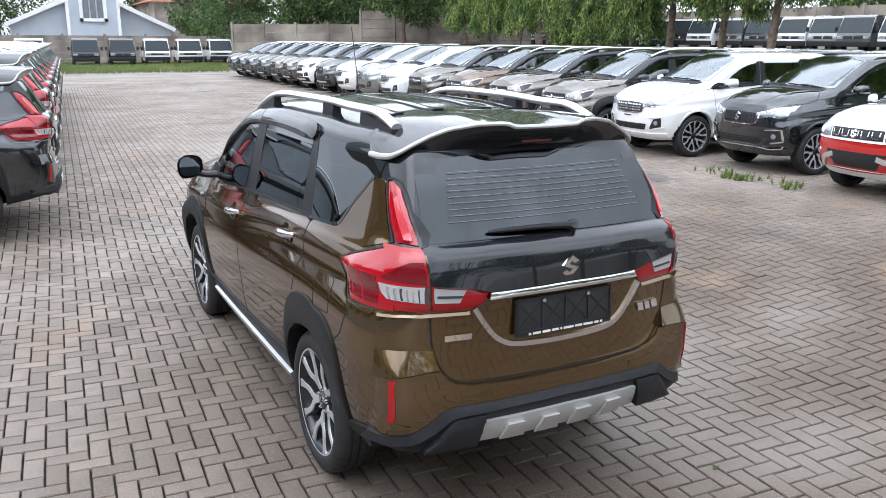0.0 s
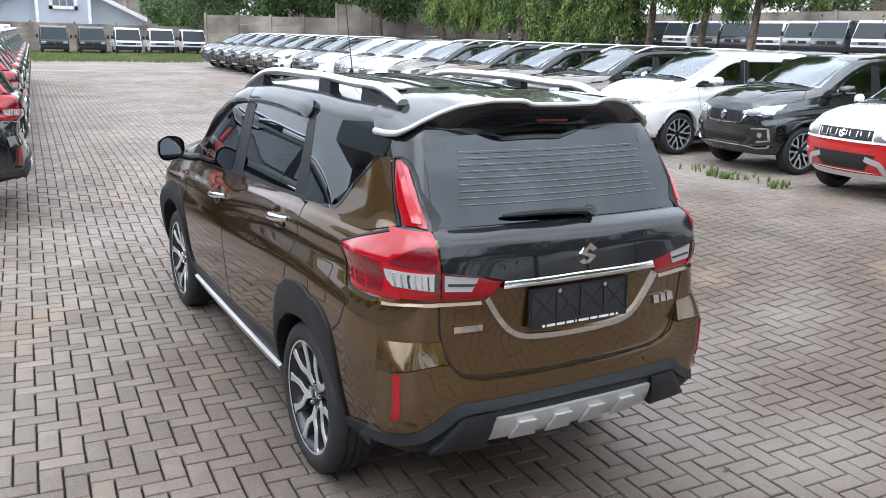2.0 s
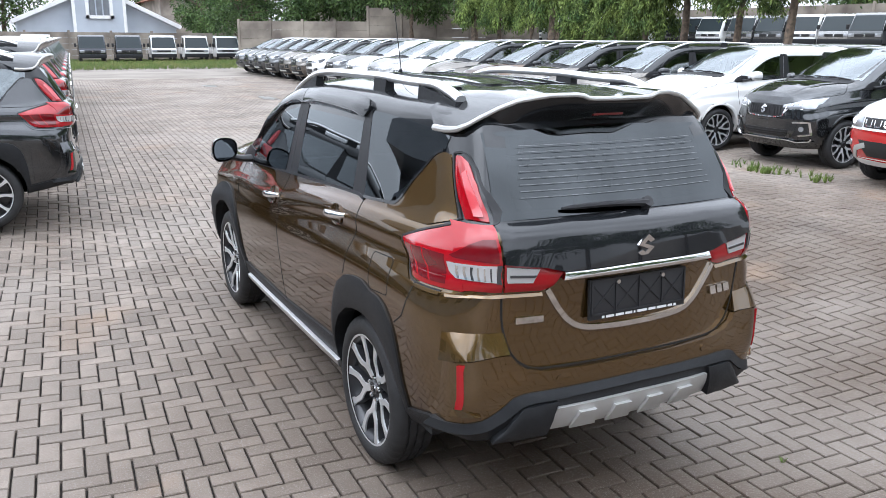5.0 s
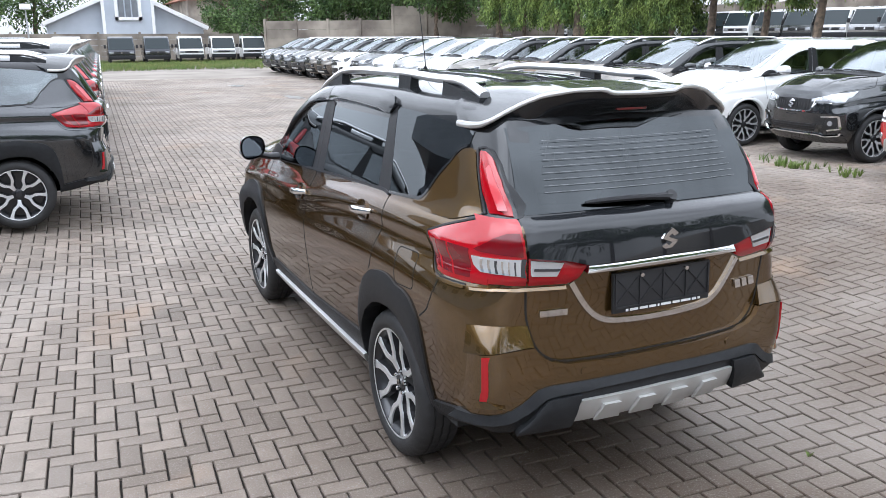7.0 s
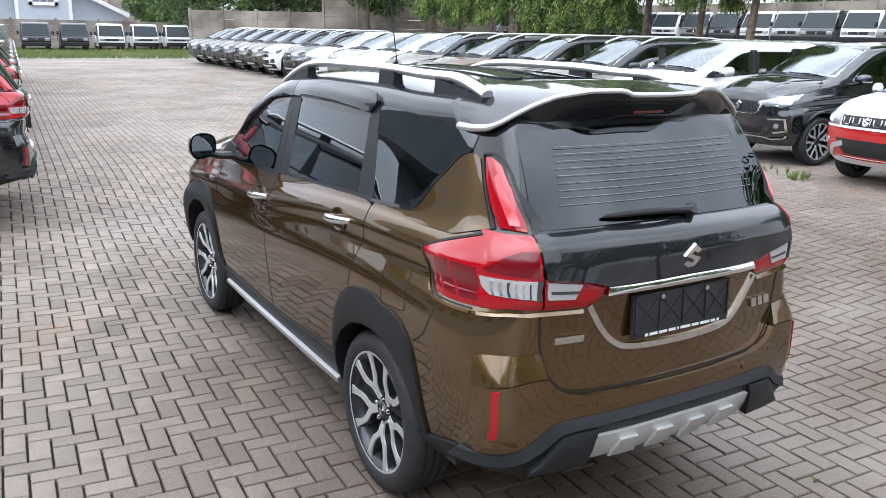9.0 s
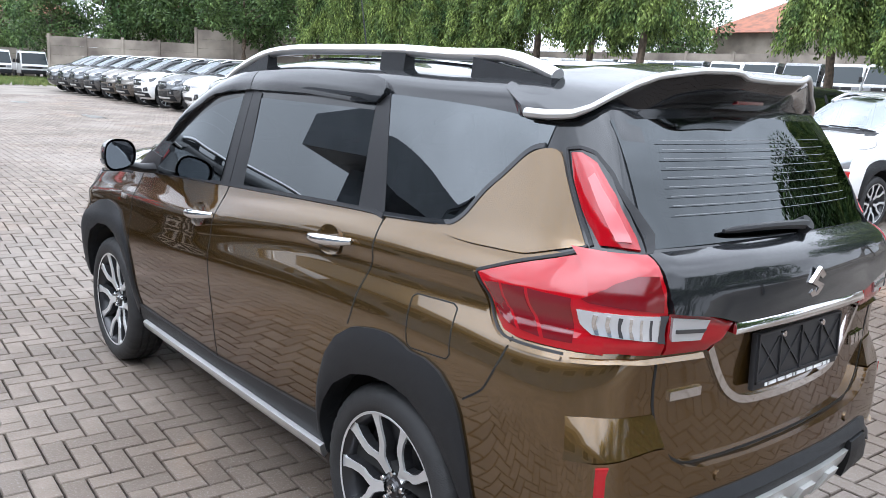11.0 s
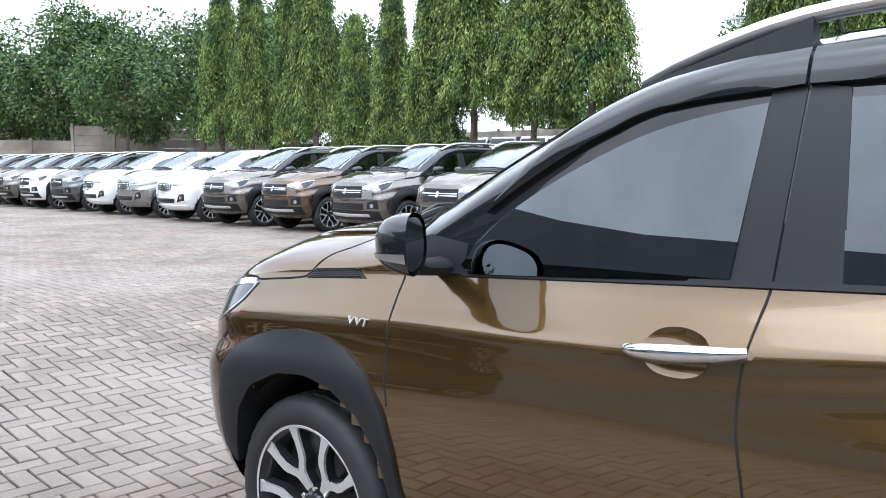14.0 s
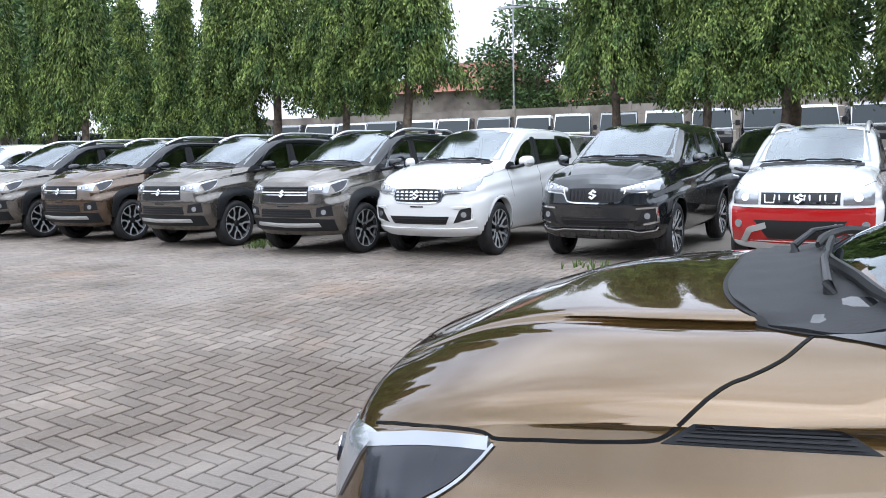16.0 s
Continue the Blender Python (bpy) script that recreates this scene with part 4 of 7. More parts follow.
def tail_lamps(car):
    for mir in (False, True):
        s = -1 if mir else 1
        lamp = new("tail_lamp")
        lamp.parent = car
        lo, hi = LAMP_LOW[::-1], LAMP_TOP[::-1]
        part("side_lens", ruled("side", lo, hi, 34, 16, 0.006, 0.03, mirror=mir, shape=lamp_side), M_RED, lamp)
        part("lens_rim", band("side", [(-0.362, 1.172), (-0.415, 1.122), (-0.460, 1.064), (-0.510, 1.033), (-0.567, 1.027), (-0.70, 1.026)], 0.006, 30, 0.005, 0.012, mirror=mir), M_TRIM, lamp)
        part("lens_rim", band("side", [(-0.364, 1.176), (-0.478, 1.219), (-0.592, 1.256), (-0.65, 1.276), (-0.672, 1.296)], 0.008, 26, 0.0065, 0.012, mirror=mir), M_TRIM, lamp)
        # dark red cells between two light ribs
        ribs = [[(-0.400, 1.155), (-0.437, 1.125), (-0.482, 1.075)], [(-0.476, 1.161), (-0.525, 1.101), (-0.566, 1.052)], [(-0.566, 1.168), (-0.607, 1.098), (-0.638, 1.048)], [(-0.700, 1.168), (-0.712, 1.10), (-0.722, 1.05)]]
        for a, b in zip(ribs, ribs[1:]):
            part("side_cell", ruled("side", [(x - 0.006, z) for x, z in a], [(x + 0.006, z) for x, z in b], 10, 8, 0.0075, 0.01, mirror=mir, shape=lamp_side), M_DEEPRED, lamp)
        for a in ribs[1:3]:
            part("light_rib", band("side", a, 0.008, 12, 0.012, 0.012, mirror=mir, m=2), M_RED, lamp)
        q = lambda pts: [(s * y, z) for y, z in pts]
        part("rear_lens", ruled("rear", q([(0.778, 1.035), (0.71, 1.044), (0.622, 1.043)]), q([(0.718, 1.289), (0.685, 1.286), (0.628, 1.287)]), 20, 18, 0.007, 0.03, shape=lamp_rear), M_RED, lamp)
        part("hatch_lens", ruled("rear", q([(0.613, 1.043), (0.45, 1.037), (0.412, 1.052), (0.374, 1.103)]), q([(0.617, 1.156), (0.46, 1.133), (0.374, 1.109)]), 18, 6, 0.010, 0.03, bulge=0.006, shape=lamp_rear), M_RED, lamp)
        part("clear_lens", ruled("rear", q([(0.741, 1.079), (0.628, 1.084)]), q([(0.757, 1.150), (0.628, 1.153)]), 10, 4, 0.012, 0.02, shape=lamp_rear), M_CLEAR, lamp, "clear ribbed lens")
        part("clear_lens", ruled("rear", q([(0.608, 1.086), (0.505, 1.078)]), q([(0.610, 1.148), (0.478, 1.129)]), 10, 4, 0.020, 0.02, shape=lamp_rear), M_CLEAR, lamp, "clear ribbed lens")
        for k in range(7):
            u = 0.735 - 0.016 * k
            part("lens_rib", ruled("rear", q([(u, 1.088), (u - 0.005, 1.088)]), q([(u + 0.004, 1.143), (u - 0.001, 1.143)]), 3, 3, 0.0145, 0.006, shape=lamp_rear), M_LENSDARK if k % 3 == 2 else M_CHROME, lamp)
        part("lens_split", ruled("rear", q([(0.640, 1.080), (0.626, 1.080)]), q([(0.640, 1.155), (0.626, 1.155)]), 4, 3, 0.0148, 0.006, shape=lamp_rear), M_LENSDARK, lamp)
        part("lens_bar", ruled("rear", q([(0.60, 1.106), (0.50, 1.098)]), q([(0.60, 1.116), (0.49, 1.107)]), 6, 2, 0.0235, 0.006, shape=lamp_rear), M_LENSDARK, lamp)
        part("rear_cell", ruled("rear", q([(0.745, 1.164), (0.632, 1.160)]), q([(0.752, 1.171), (0.70, 1.217), (0.663, 1.240), (0.634, 1.243)]), 14, 6, 0.009, 0.02, shape=lamp_rear), M_DEEPRED, lamp)
        outer = [(-0.702, 1.300), (-0.634, 1.374), (-0.576, 1.455), (-0.543, 1.523)]
        inner = [(-0.788, 1.296), (-0.754, 1.347), (-0.699, 1.427), (-0.622, 1.505), (-0.575, 1.525)]
        part("upright_lens", ruled("side", outer, inner, 24, 8, 0.008, 0.02, bulge=0.008, mirror=mir), M_RED, lamp, "upright red lens")
        part("upright_bar", ruled("side", [(-0.735, 1.312), (-0.69, 1.37), (-0.62, 1.46)], [(-0.765, 1.312), (-0.716, 1.385), (-0.632, 1.475)], 12, 3, 0.0185, 0.006, mirror=mir), M_PALERED, lamp)
        part("upright_rim", band("side", [(-0.683, 1.296), (-0.612, 1.39), (-0.554, 1.474), (-0.524, 1.532), (-0.562, 1.540), (-0.608, 1.530), (-0.668, 1.482), (-0.736, 1.398), (-0.806, 1.290)], 0.008, 56, 0.0065, 0.012, mirror=mir, smooth=False), M_TRIM, lamp)
        # the body's ledge under the lamp
        part("lamp_ledge", band("side", [(-0.352, 1.170), (-0.404, 1.115), (-0.451, 1.055), (-0.505, 1.022), (-0.567, 1.015), (-0.70, 1.013)], 0.010, 30, 0.010, 0.012, mirror=mir), M_PAINT, lamp)
        part("lamp_ledge", ruled("rear", q([(0.79, 1.008), (0.71, 1.020), (0.618, 1.020), (0.45, 1.014)]), q([(0.79, 1.021), (0.71, 1.033), (0.618, 1.033), (0.45, 1.027)]), 24, 3, 0.0015, 0.02, slope=0.010), M_PAINT, lamp)


LIP = [(0, -0.735, 1.752), (0.155, -0.74, 1.755), (0.195, -0.738, 1.771), (0.30, -0.69, 1.768), (0.42, -0.637, 1.747), (0.49, -0.605, 1.718), (0.56, -0.585, 1.684), (0.61, -0.56, 1.652), (0.638, -0.52, 1.632), (0.652, -0.45, 1.626), (0.658, -0.366, 1.627)]


def spoiler(car, material, edge=M_SILVER, name="roof_spoiler"):
    """A blade whose silver lip kinks at the middle and sweeps down and forward at both ends."""
    sp = new(name)
    sp.parent = car
    bm = bmesh.new()
    half = resample([(x, y, z) for y, x, z in LIP], 34)
    lip = [Vector((x, -y, z)) for x, y, z in half[:0:-1]] + [Vector(p) for p in half]
    rows = []
    for p in lip:
        a = abs(p.y)
        end = smoothstep(0.46, 0.63, a)
        y0 = p.y * (0.86 + 0.06 * end)
        p0, _ = onto("top", -0.16 - 0.06 * end, y0)
        root = p0 + Vector((0, 0, 0.003))
        mid = root.lerp(p, 0.55)
        mid.z += 0.012 * (1 - end)
        under = Vector((-0.60, p.y * 0.97, 1.640)).lerp(Vector((p.x + 0.07, p.y * 0.95, p.z - 0.025)), end)
        knee = p.lerp(under, 0.45) + Vector((0, 0, -0.018 * (1 - 0.6 * end)))
        prof = [root, mid, p, p + Vector((0.003, 0, -0.022 + 0.006 * end)), knee, under]
        rows.append([bm.verts.new(v) for v in prof])
    for a, b in zip(rows, rows[1:]):
        for j in range(len(a) - 1):
            bm.faces.new((a[j], a[j + 1], b[j + 1], b[j]))
    for r in (rows[0], rows[-1]):
        bm.faces.new(r)
    bmesh.ops.recalc_face_normals(bm, faces=bm.faces)
    part("spoiler_blade", bm, material, sp, angle=50)
    bm = tube(bmesh.new(), [p + Vector((-0.002, 0, -0.006)) for p in lip], [0.0095 + 0.005 * smoothstep(0.60, 0.66, abs(p.y)) for p in lip], 8)
    part("spoiler_edge", bm, edge, sp, "silver edging")
    bm = box(bmesh.new(), -0.672, -0.60, -0.078, 0.078, 1.672, 1.712, bevel=0.006)
    part("high_brake_lamp", bm, M_DEEPRED, sp)


def rails(car):
    for s in (1, -1):
        r = new("roof_rail")
        r.parent = car
        xs = np.linspace(1.70, -0.36, 28)
        pts = []
        for x in xs:
            p, _ = onto("top", x, 0.57 - 0.04 * (1.70 - x) / 2.06)
            t = (1.70 - x) / 2.06
            h = 0.004 + 0.056 * min(1, smoothstep(-0.05, 0.22, t), smoothstep(-0.05, 0.12, 1 - t))
            pts.append((x, s * (0.575 - 0.045 * t), p.z + h))
        part("rail_bar", tube(bmesh.new(), pts, 0.026, 12, flat=0.8), M_RAIL, r, "satin silver bar")
        for x0, x1 in ((1.70, 1.30), (0.47, 0.33), (-0.02, -0.36)):
            bm = bmesh.new()
            a, _ = onto("top", x0, 0.575)
            b, _ = onto("top", x1, 0.575)
            z0, z1 = np.interp([-x0, -x1], [-x for x in xs], [p[2] for p in pts])
            vs = []
            for x, zl, zh in ((x0, a.z, z0), ((x0 + x1) / 2, (a.z + b.z) / 2, (z0 + z1) / 2), (x1, b.z, z1)):
                vs.append([bm.verts.new((x, s * (0.575 - 0.045 * (1.70 - x) / 2.06 + d), z)) for d, z in ((-0.02, zl - 0.02), (0.034, zl - 0.03), (0.024, zh - 0.008), (-0.016, zh - 0.008))])
            for p, q in zip(vs, vs[1:]):
                for j in range(4):
                    bm.faces.new((p[j], p[(j + 1) % 4], q[(j + 1) % 4], q[j]))
            bm.faces.new(vs[0])
            bm.faces.new(vs[-1][::-1])
            bmesh.ops.recalc_face_normals(bm, faces=bm.faces)
            part("rail_foot", bm, M_CLAD, r)


# Lines across the rear bumper, from its middle to its corner.
BUMPER_TOP = [(0, 0.703), (0.2, 0.702), (0.441, 0.707), (0.514, 0.724), (0.565, 0.754), (0.585, 0.786), (0.62, 0.790), (0.70, 0.782), (0.775, 0.775), (0.812, 0.772)]
CLAD_TOP = [(0, 0.639), (0.338, 0.632), (0.526, 0.629), (0.574, 0.618), (0.641, 0.566), (0.686, 0.541), (0.74, 0.522), (0.80, 0.508)]
CLAD_FOLD = [(0, 0.607), (0.336, 0.599), (0.50, 0.596), (0.548, 0.585), (0.615, 0.531), (0.683, 0.507), (0.74, 0.490), (0.80, 0.478)]


def across(line):
    """The whole line from one corner to the other."""
    return line[::-1] + [(-y, z) for y, z in line[1:]]


def crossover_rear(car, full=True):
    """Rear bumper, plate recess and badges of the crossover."""
    part("hatch_upper_panel", ruled("rear", across([(0, 1.119), (0.372, 1.113), (0.46, 1.138), (0.618, 1.161)]), across([(0, 1.300), (0.622, 1.292)]), 44, 16, 0.006, 0.012, slope=0.036), M_BLACK, car, "gloss black upper tailgate panel")
    part("tailgate_chrome_strip", ruled("rear", across([(0, 1.082), (0.378, 1.080)]), across([(0, 1.121), (0.366, 1.115)]), 24, 5, 0.026, 0.04, bulge=0.006, slope=0.014), M_CHROME, car)
    u = across([(0, 0.846), (0.1, 0.847), (0.245, 0.857), (0.318, 0.889), (0.372, 0.948), (0.43, 1.037)])
    part("plate_surround", band("rear", u, 0.022, 48, 0.010, 0.02), M_CHROME, car, "bright plate surround")
    pl = new("plate_holder")
    pl.parent = car
    p, nor = onto("rear", 0, 0.971)
    m = Matrix.Translation(p + Vector((-0.008, 0, 0))) @ Matrix.Rotation(0.05, 4, "Y")
    bm = box(bmesh.new(), -0.012, 0.006, -0.25, 0.25, -0.084, 0.084, m, 0.006)
    part("holder_plate", bm, M_PLATE, pl, "empty black plate holder")
    bm = bmesh.new()
    for y in (-0.24, -0.12, 0.0, 0.12, 0.24):
        box(bm, -0.018, -0.012, y - 0.0035, y + 0.0035, -0.064, 0.079, m)
    for z in (0.079, -0.060):
        box(bm, -0.018, -0.012, -0.2435, 0.2435, z - 0.0035, z + 0.0035, m)
    for y in (-0.18, 0.0601, 0.18, -0.0601):
        for a in (0.8, -0.8):
            box(bm, -0.016, -0.012, -0.0025, 0.0025, -0.07, 0.07, m @ Matrix.Translation((0, y, 0.009)) @ Matrix.Rotation(a, 4, "X"))
    part("holder_ribs", bm, M_PLATE, pl, smooth=False)
    x = -0.20
    for w in (0.012, 0.022, 0.05, 0.036, 0.052, 0.008, 0.035, 0.04, 0.04, 0.012) if full else ():
        part("printed_bar", box(bmesh.new(), -0.0145, -0.012, x, x + w, -0.079, -0.069, m), M_WHITEINK, pl, "white bar of small print", smooth=False)
        x += w + 0.009
    for y in (0.115, -0.115):
        bm = lathe(bmesh.new(), [(0, 0), (0.009, 0), (0.011, 0.006), (0.011, 0.012)], 12)
        bmesh.ops.transform(bm, matrix=m @ Matrix.Translation((-0.024, y, 0.066)) @ Matrix.Rotation(-math.pi / 2, 4, "Z"), verts=bm.verts)
        bmesh.ops.recalc_face_normals(bm, faces=bm.faces)
        part("plate_screw", bm, M_CHROME, pl)
    part("maker_badge", logo_shape(bmesh.new(), facing("rear", 0.0, 1.178, 0.031), 0.098), M_CHROME, car, "plain chrome badge shape", smooth=False)
    part("model_badge", badge_bars([0.038, 0.032, 0.036], 0.038, facing("rear", -0.508, 0.912, 0.005)), M_CHROME, car, "chrome badge bars", smooth=False)
    part("small_badge", bar("rear", 0.438, 0.556, 0.904, 0.930, 0.008, 0.012), M_CHROME, car, "small chrome badge plate")
    # bumper: a painted skin, standing proud of the tailgate, over black cladding
    proud = lambda u, v: 0.032 * (1 - smoothstep(0.775, 0.815, abs(u)))
    lower = [(y, z - 0.01) for y, z in CLAD_TOP] + [(0.812, 0.50)]
    part("rear_bumper", ruled("rear", across(lower), across(BUMPER_TOP), 90, 10, 0.003, 0.05, shape=proud), M_PAINT, car)
    part("cladding_lip", ruled("rear", across(CLAD_FOLD), across(CLAD_TOP), 80, 3, 0.040, 0.05, slope=0.018), M_CLAD, car)
    base = [(0, 0.452), (0.44, 0.450), (0.66, 0.446), (0.73, 0.450), (0.78, 0.452)]
    part("rear_bumper_cladding", ruled("rear", across(base), across([(y, z - 0.002) for y, z in CLAD_FOLD]), 70, 5, 0.050, 0.10, slope=-0.018), M_CLAD, car)
    part("bumper_underside", ruled("rear", across([(0, 0.43), (0.7, 0.43)]), across([(0, 0.452), (0.7, 0.452)]), 30, 2, 0.012, 0.08), M_WELL, car)
    for s in (1, -1):
        q = lambda pts: [(s * y, z) for y, z in pts]
        part("bumper_corner_pad", ruled("rear", q([(0.425, 0.450), (0.655, 0.447)]), q([(0.395, 0.588), (0.535, 0.582), (0.60, 0.512), (0.65, 0.462)]), 18, 6, 0.064, 0.06, bulge=0.010), M_CLAD, car)
        part("side_bumper_cladding", ruled("side", [(-0.40, 0.35), (-0.6, 0.40), (-0.80, 0.445)], [(-0.44, 0.43), (-0.6, 0.472), (-0.80, 0.512)], 18, 4, 0.012, 0.05, mirror=s < 0), M_CLAD, car)
        part("rear_reflector", ruled("rear", q([(0.766, 0.588), (0.750, 0.590)]), q([(0.770, 0.766), (0.754, 0.768)]), 5, 8, 0.041, 0.02), M_RED, car, "slim upright red reflector")
        part("reflector_foot", ruled("rear", q([(0.772, 0.560), (0.702, 0.563)]), q([(0.772, 0.586), (0.752, 0.586)]), 8, 3, 0.037, 0.02, slope=0.012), M_PAINT, car)
        part("parking_sensor", disc("rear", s * 0.376, 0.668, 0.016, 0.038), M_PAINT, car)
        # sloping ledge beside the tailgate
        part("bumper_ledge", ruled("rear", q([(0.588, 0.792), (0.62, 0.793), (0.70, 0.785), (0.775, 0.778), (0.812, 0.775)]), q([(0.606, 0.874), (0.65, 0.876), (0.72, 0.880), (0.78, 0.880), (0.812, 0.874)]), 20, 5, 0.003, 0.05, slope=0.030), M_PAINT, car)
        part("tailgate_seam", band("rear", q([(0.6185, 1.035), (0.611, 0.913), (0.595, 0.842), (0.567, 0.777), (0.519, 0.733), (0.444, 0.7105), (0.18, 0.708), (0, 0.709)]), 0.008, 44, 0.0015, 0.006), M_GAP, car)
    part("skid_plate", ruled("rear", across([(0, 0.450), (0.425, 0.447)]), across([(0, 0.566), (0.393, 0.558)]), 32, 5, 0.062, 0.06, slope=-0.030, bulge=0.004), M_SILVER, car, "silver skid plate")
    for y in (-0.255, -0.085, 0.085, 0.255):
        part("skid_rib", ruled("rear", [(y - 0.06, 0.452), (y + 0.06, 0.452)], [(y - 0.040, 0.530), (y + 0.040, 0.530)], 6, 4, 0.073, 0.03, slope=-0.024), M_SILVER, car)


def disc(axis, u, v, r, off=0.004):
    m = facing(axis, u, v, off)
    bm = bmesh.new()
    c = [bm.verts.new(m @ Vector((0.002, r * math.cos(a), r * math.sin(a)))) for a in np.linspace(0, 2 * math.pi, 18, endpoint=False)]
    d = [bm.verts.new(m @ Vector((-0.02, 1.1 * r * math.cos(a), 1.1 * r * math.sin(a)))) for a in np.linspace(0, 2 * math.pi, 18, endpoint=False)]
    bm.faces.new(c)
    for k in range(18):
        bm.faces.new((c[k], d[k], d[(k + 1) % 18], c[(k + 1) % 18]))
    bmesh.ops.recalc_face_normals(bm, faces=bm.faces)
    return bm


def badge_bars(widths, height, m):
    bm = bmesh.new()
    y = sum(widths) / 2 + 0.006 * (len(widths) - 1)
    for w in widths:
        vs = [(0.0, y, -height / 2), (0.0, y - w, -height / 2), (0.0, y - w - 0.012, height / 2), (0.0, y - 0.012, height / 2)]
        a = [bm.verts.new(m @ Vector((0.005, p[1], p[2]))) for p in vs]
        b = [bm.verts.new(m @ Vector((-0.004, p[1], p[2]))) for p in vs]
        bm.faces.new(a)
        for k in range(4):
            bm.faces.new((a[k], b[k], b[(k + 1) % 4], a[(k + 1) % 4]))
        y -= w + 0.012
    bmesh.ops.recalc_face_normals(bm, faces=bm.faces)
    return bm


def head_lamps(car, style):
    for s in (1, -1):
        q = lambda pts: [(s * y, z) for y, z in pts]
        lamp = new("head_lamp")
        lamp.parent = car
        if style == "crossover":
            # slim swept-back lamp wrapping the corner: smoked flank, clear front
            part("lamp_housing", ruled("side", [(3.082, 1.032), (3.098, 1.014), (3.147, 0.970), (3.246, 0.908), (3.34, 0.874)], [(3.078, 1.043), (3.10, 1.043), (3.20, 1.034), (3.28, 1.018), (3.36, 0.995)], 20, 6, 0.003, 0.02, mirror=s < 0), M_HEADBLACK, lamp)
            part("lamp_rim", band("side", [(3.075, 1.040), (3.10, 1.009), (3.147, 0.964), (3.246, 0.902), (3.34, 0.868)], 0.005, 24, 0.005, 0.01, mirror=s < 0), M_HEAD, lamp, "clear lens edge")
            # pale band along the top edge: the sky's reflection put in as colour
            part("light_guide", band("side", [(3.085, 1.040), (3.15, 1.034), (3.23, 1.02), (3.31, 0.998), (3.36, 0.982)], 0.020, 20, 0.005, 0.012, mirror=s < 0), M_HEAD, lamp, "pale strip standing in for sky reflected along the top")
            part("lamp_lens", ruled("front", q([(0.41, 0.89), (0.52, 0.872), (0.68, 0.866)]), q([(0.41, 0.955), (0.52, 0.978), (0.68, 1.0)]), 16, 6, 0.004, 0.03, bulge=0.006), M_HEAD, lamp, "clear headlamp lens")
        else:
            part("lamp_lens", ruled("front", q([(0.34, 0.865), (0.55, 0.85), (0.755, 0.88)]), q([(0.34, 0.91), (0.55, 0.965), (0.755, 1.0)]), 14, 6, 0.005, 0.03, bulge=0.008), M_HEAD, lamp, "clear headlamp lens")
            part("lamp_lens", ruled("side", [(3.22, 0.95), (3.44, 0.885)], [(3.10, 1.035), (3.44, 0.985)], 10, 5, 0.006, 0.03, bulge=0.004, mirror=s < 0), M_HEAD, lamp, "clear headlamp lens")
        for y, z, r in ((0.48, 0.918, 0.019), (0.59, 0.925, 0.023)):
            part("projector_ring", disc("front", s * y, z, r * 1.25, 0.0115), M_HEADBLACK, lamp)
            part("projector", disc("front", s * y, z, r, 0.014), M_CHROME, lamp)


M_HEADBLACK = mat("smoked_lamp_housing", (0.016, 0.018, 0.026), 0.14, 0.0, 0.25)
M_GRILLE = mat("black_grille", (0.015, 0.015, 0.016), 0.45)


def crossover_front(car):
    part("grille", ruled("front", [(0.42, 0.74), (0, 0.725), (-0.42, 0.74)], [(0.40, 0.955), (0, 0.955), (-0.40, 0.955)], 24, 6, 0.006, 0.03), M_GRILLE, car)
    for z, h in ((0.77, 0.012), (0.803, 0.012), (0.839, 0.016), (0.873, 0.0161), (0.908, 0.012), (0.935, 0.012)):
        part("grille_bar", bar("front", -0.405, 0.405, z - h / 2, z + h / 2, 0.022, 0.02, 20), M_CHROME if h > 0.015 else M_TRIM, car)
    part("maker_badge", logo_shape(bmesh.new(), facing("front", 0, 0.855, 0.028), 0.115), M_CHROME, car, "plain chrome badge shape", smooth=False)
    part("lower_intake", ruled("front", [(0.46, 0.52), (-0.46, 0.52)], [(0.44, 0.64), (-0.44, 0.64)], 24, 4, 0.006, 0.03), M_GRILLE, car)
    for z in (0.55, 0.585, 0.62):
        part("intake_slat", bar("front", -0.43, 0.43, z - 0.006, z + 0.006, 0.016, 0.02, 20), M_TRIM, car)
    part("front_lower_cladding", ruled("front", [(0.74, 0.34), (0, 0.33), (-0.74, 0.34)], [(0.74, 0.50), (0, 0.515), (-0.74, 0.50)], 30, 4, 0.008, 0.04), M_CLAD, car)
    part("front_skid_plate", ruled("front", [(0.56, 0.40), (0, 0.385), (-0.56, 0.40)], [(0.54, 0.452), (0, 0.442), (-0.54, 0.452)], 24, 4, 0.022, 0.04, bulge=0.01), M_SILVER, car)
    part("plate_mount", bar("front", -0.10, 0.10, 0.672, 0.69, 0.006, 0.01), M_GRILLE, car)
    for s in (1, -1):
        part("fog_lamp_recess", ruled("front", [(s * 0.52, 0.54), (s * 0.74, 0.55)], [(s * 0.54, 0.66), (s * 0.73, 0.70)], 8, 5, 0.006, 0.03), M_CLAD, car)
        part("fog_lamp", disc("front", s * 0.63, 0.60, 0.038, 0.012), M_HEAD, car)


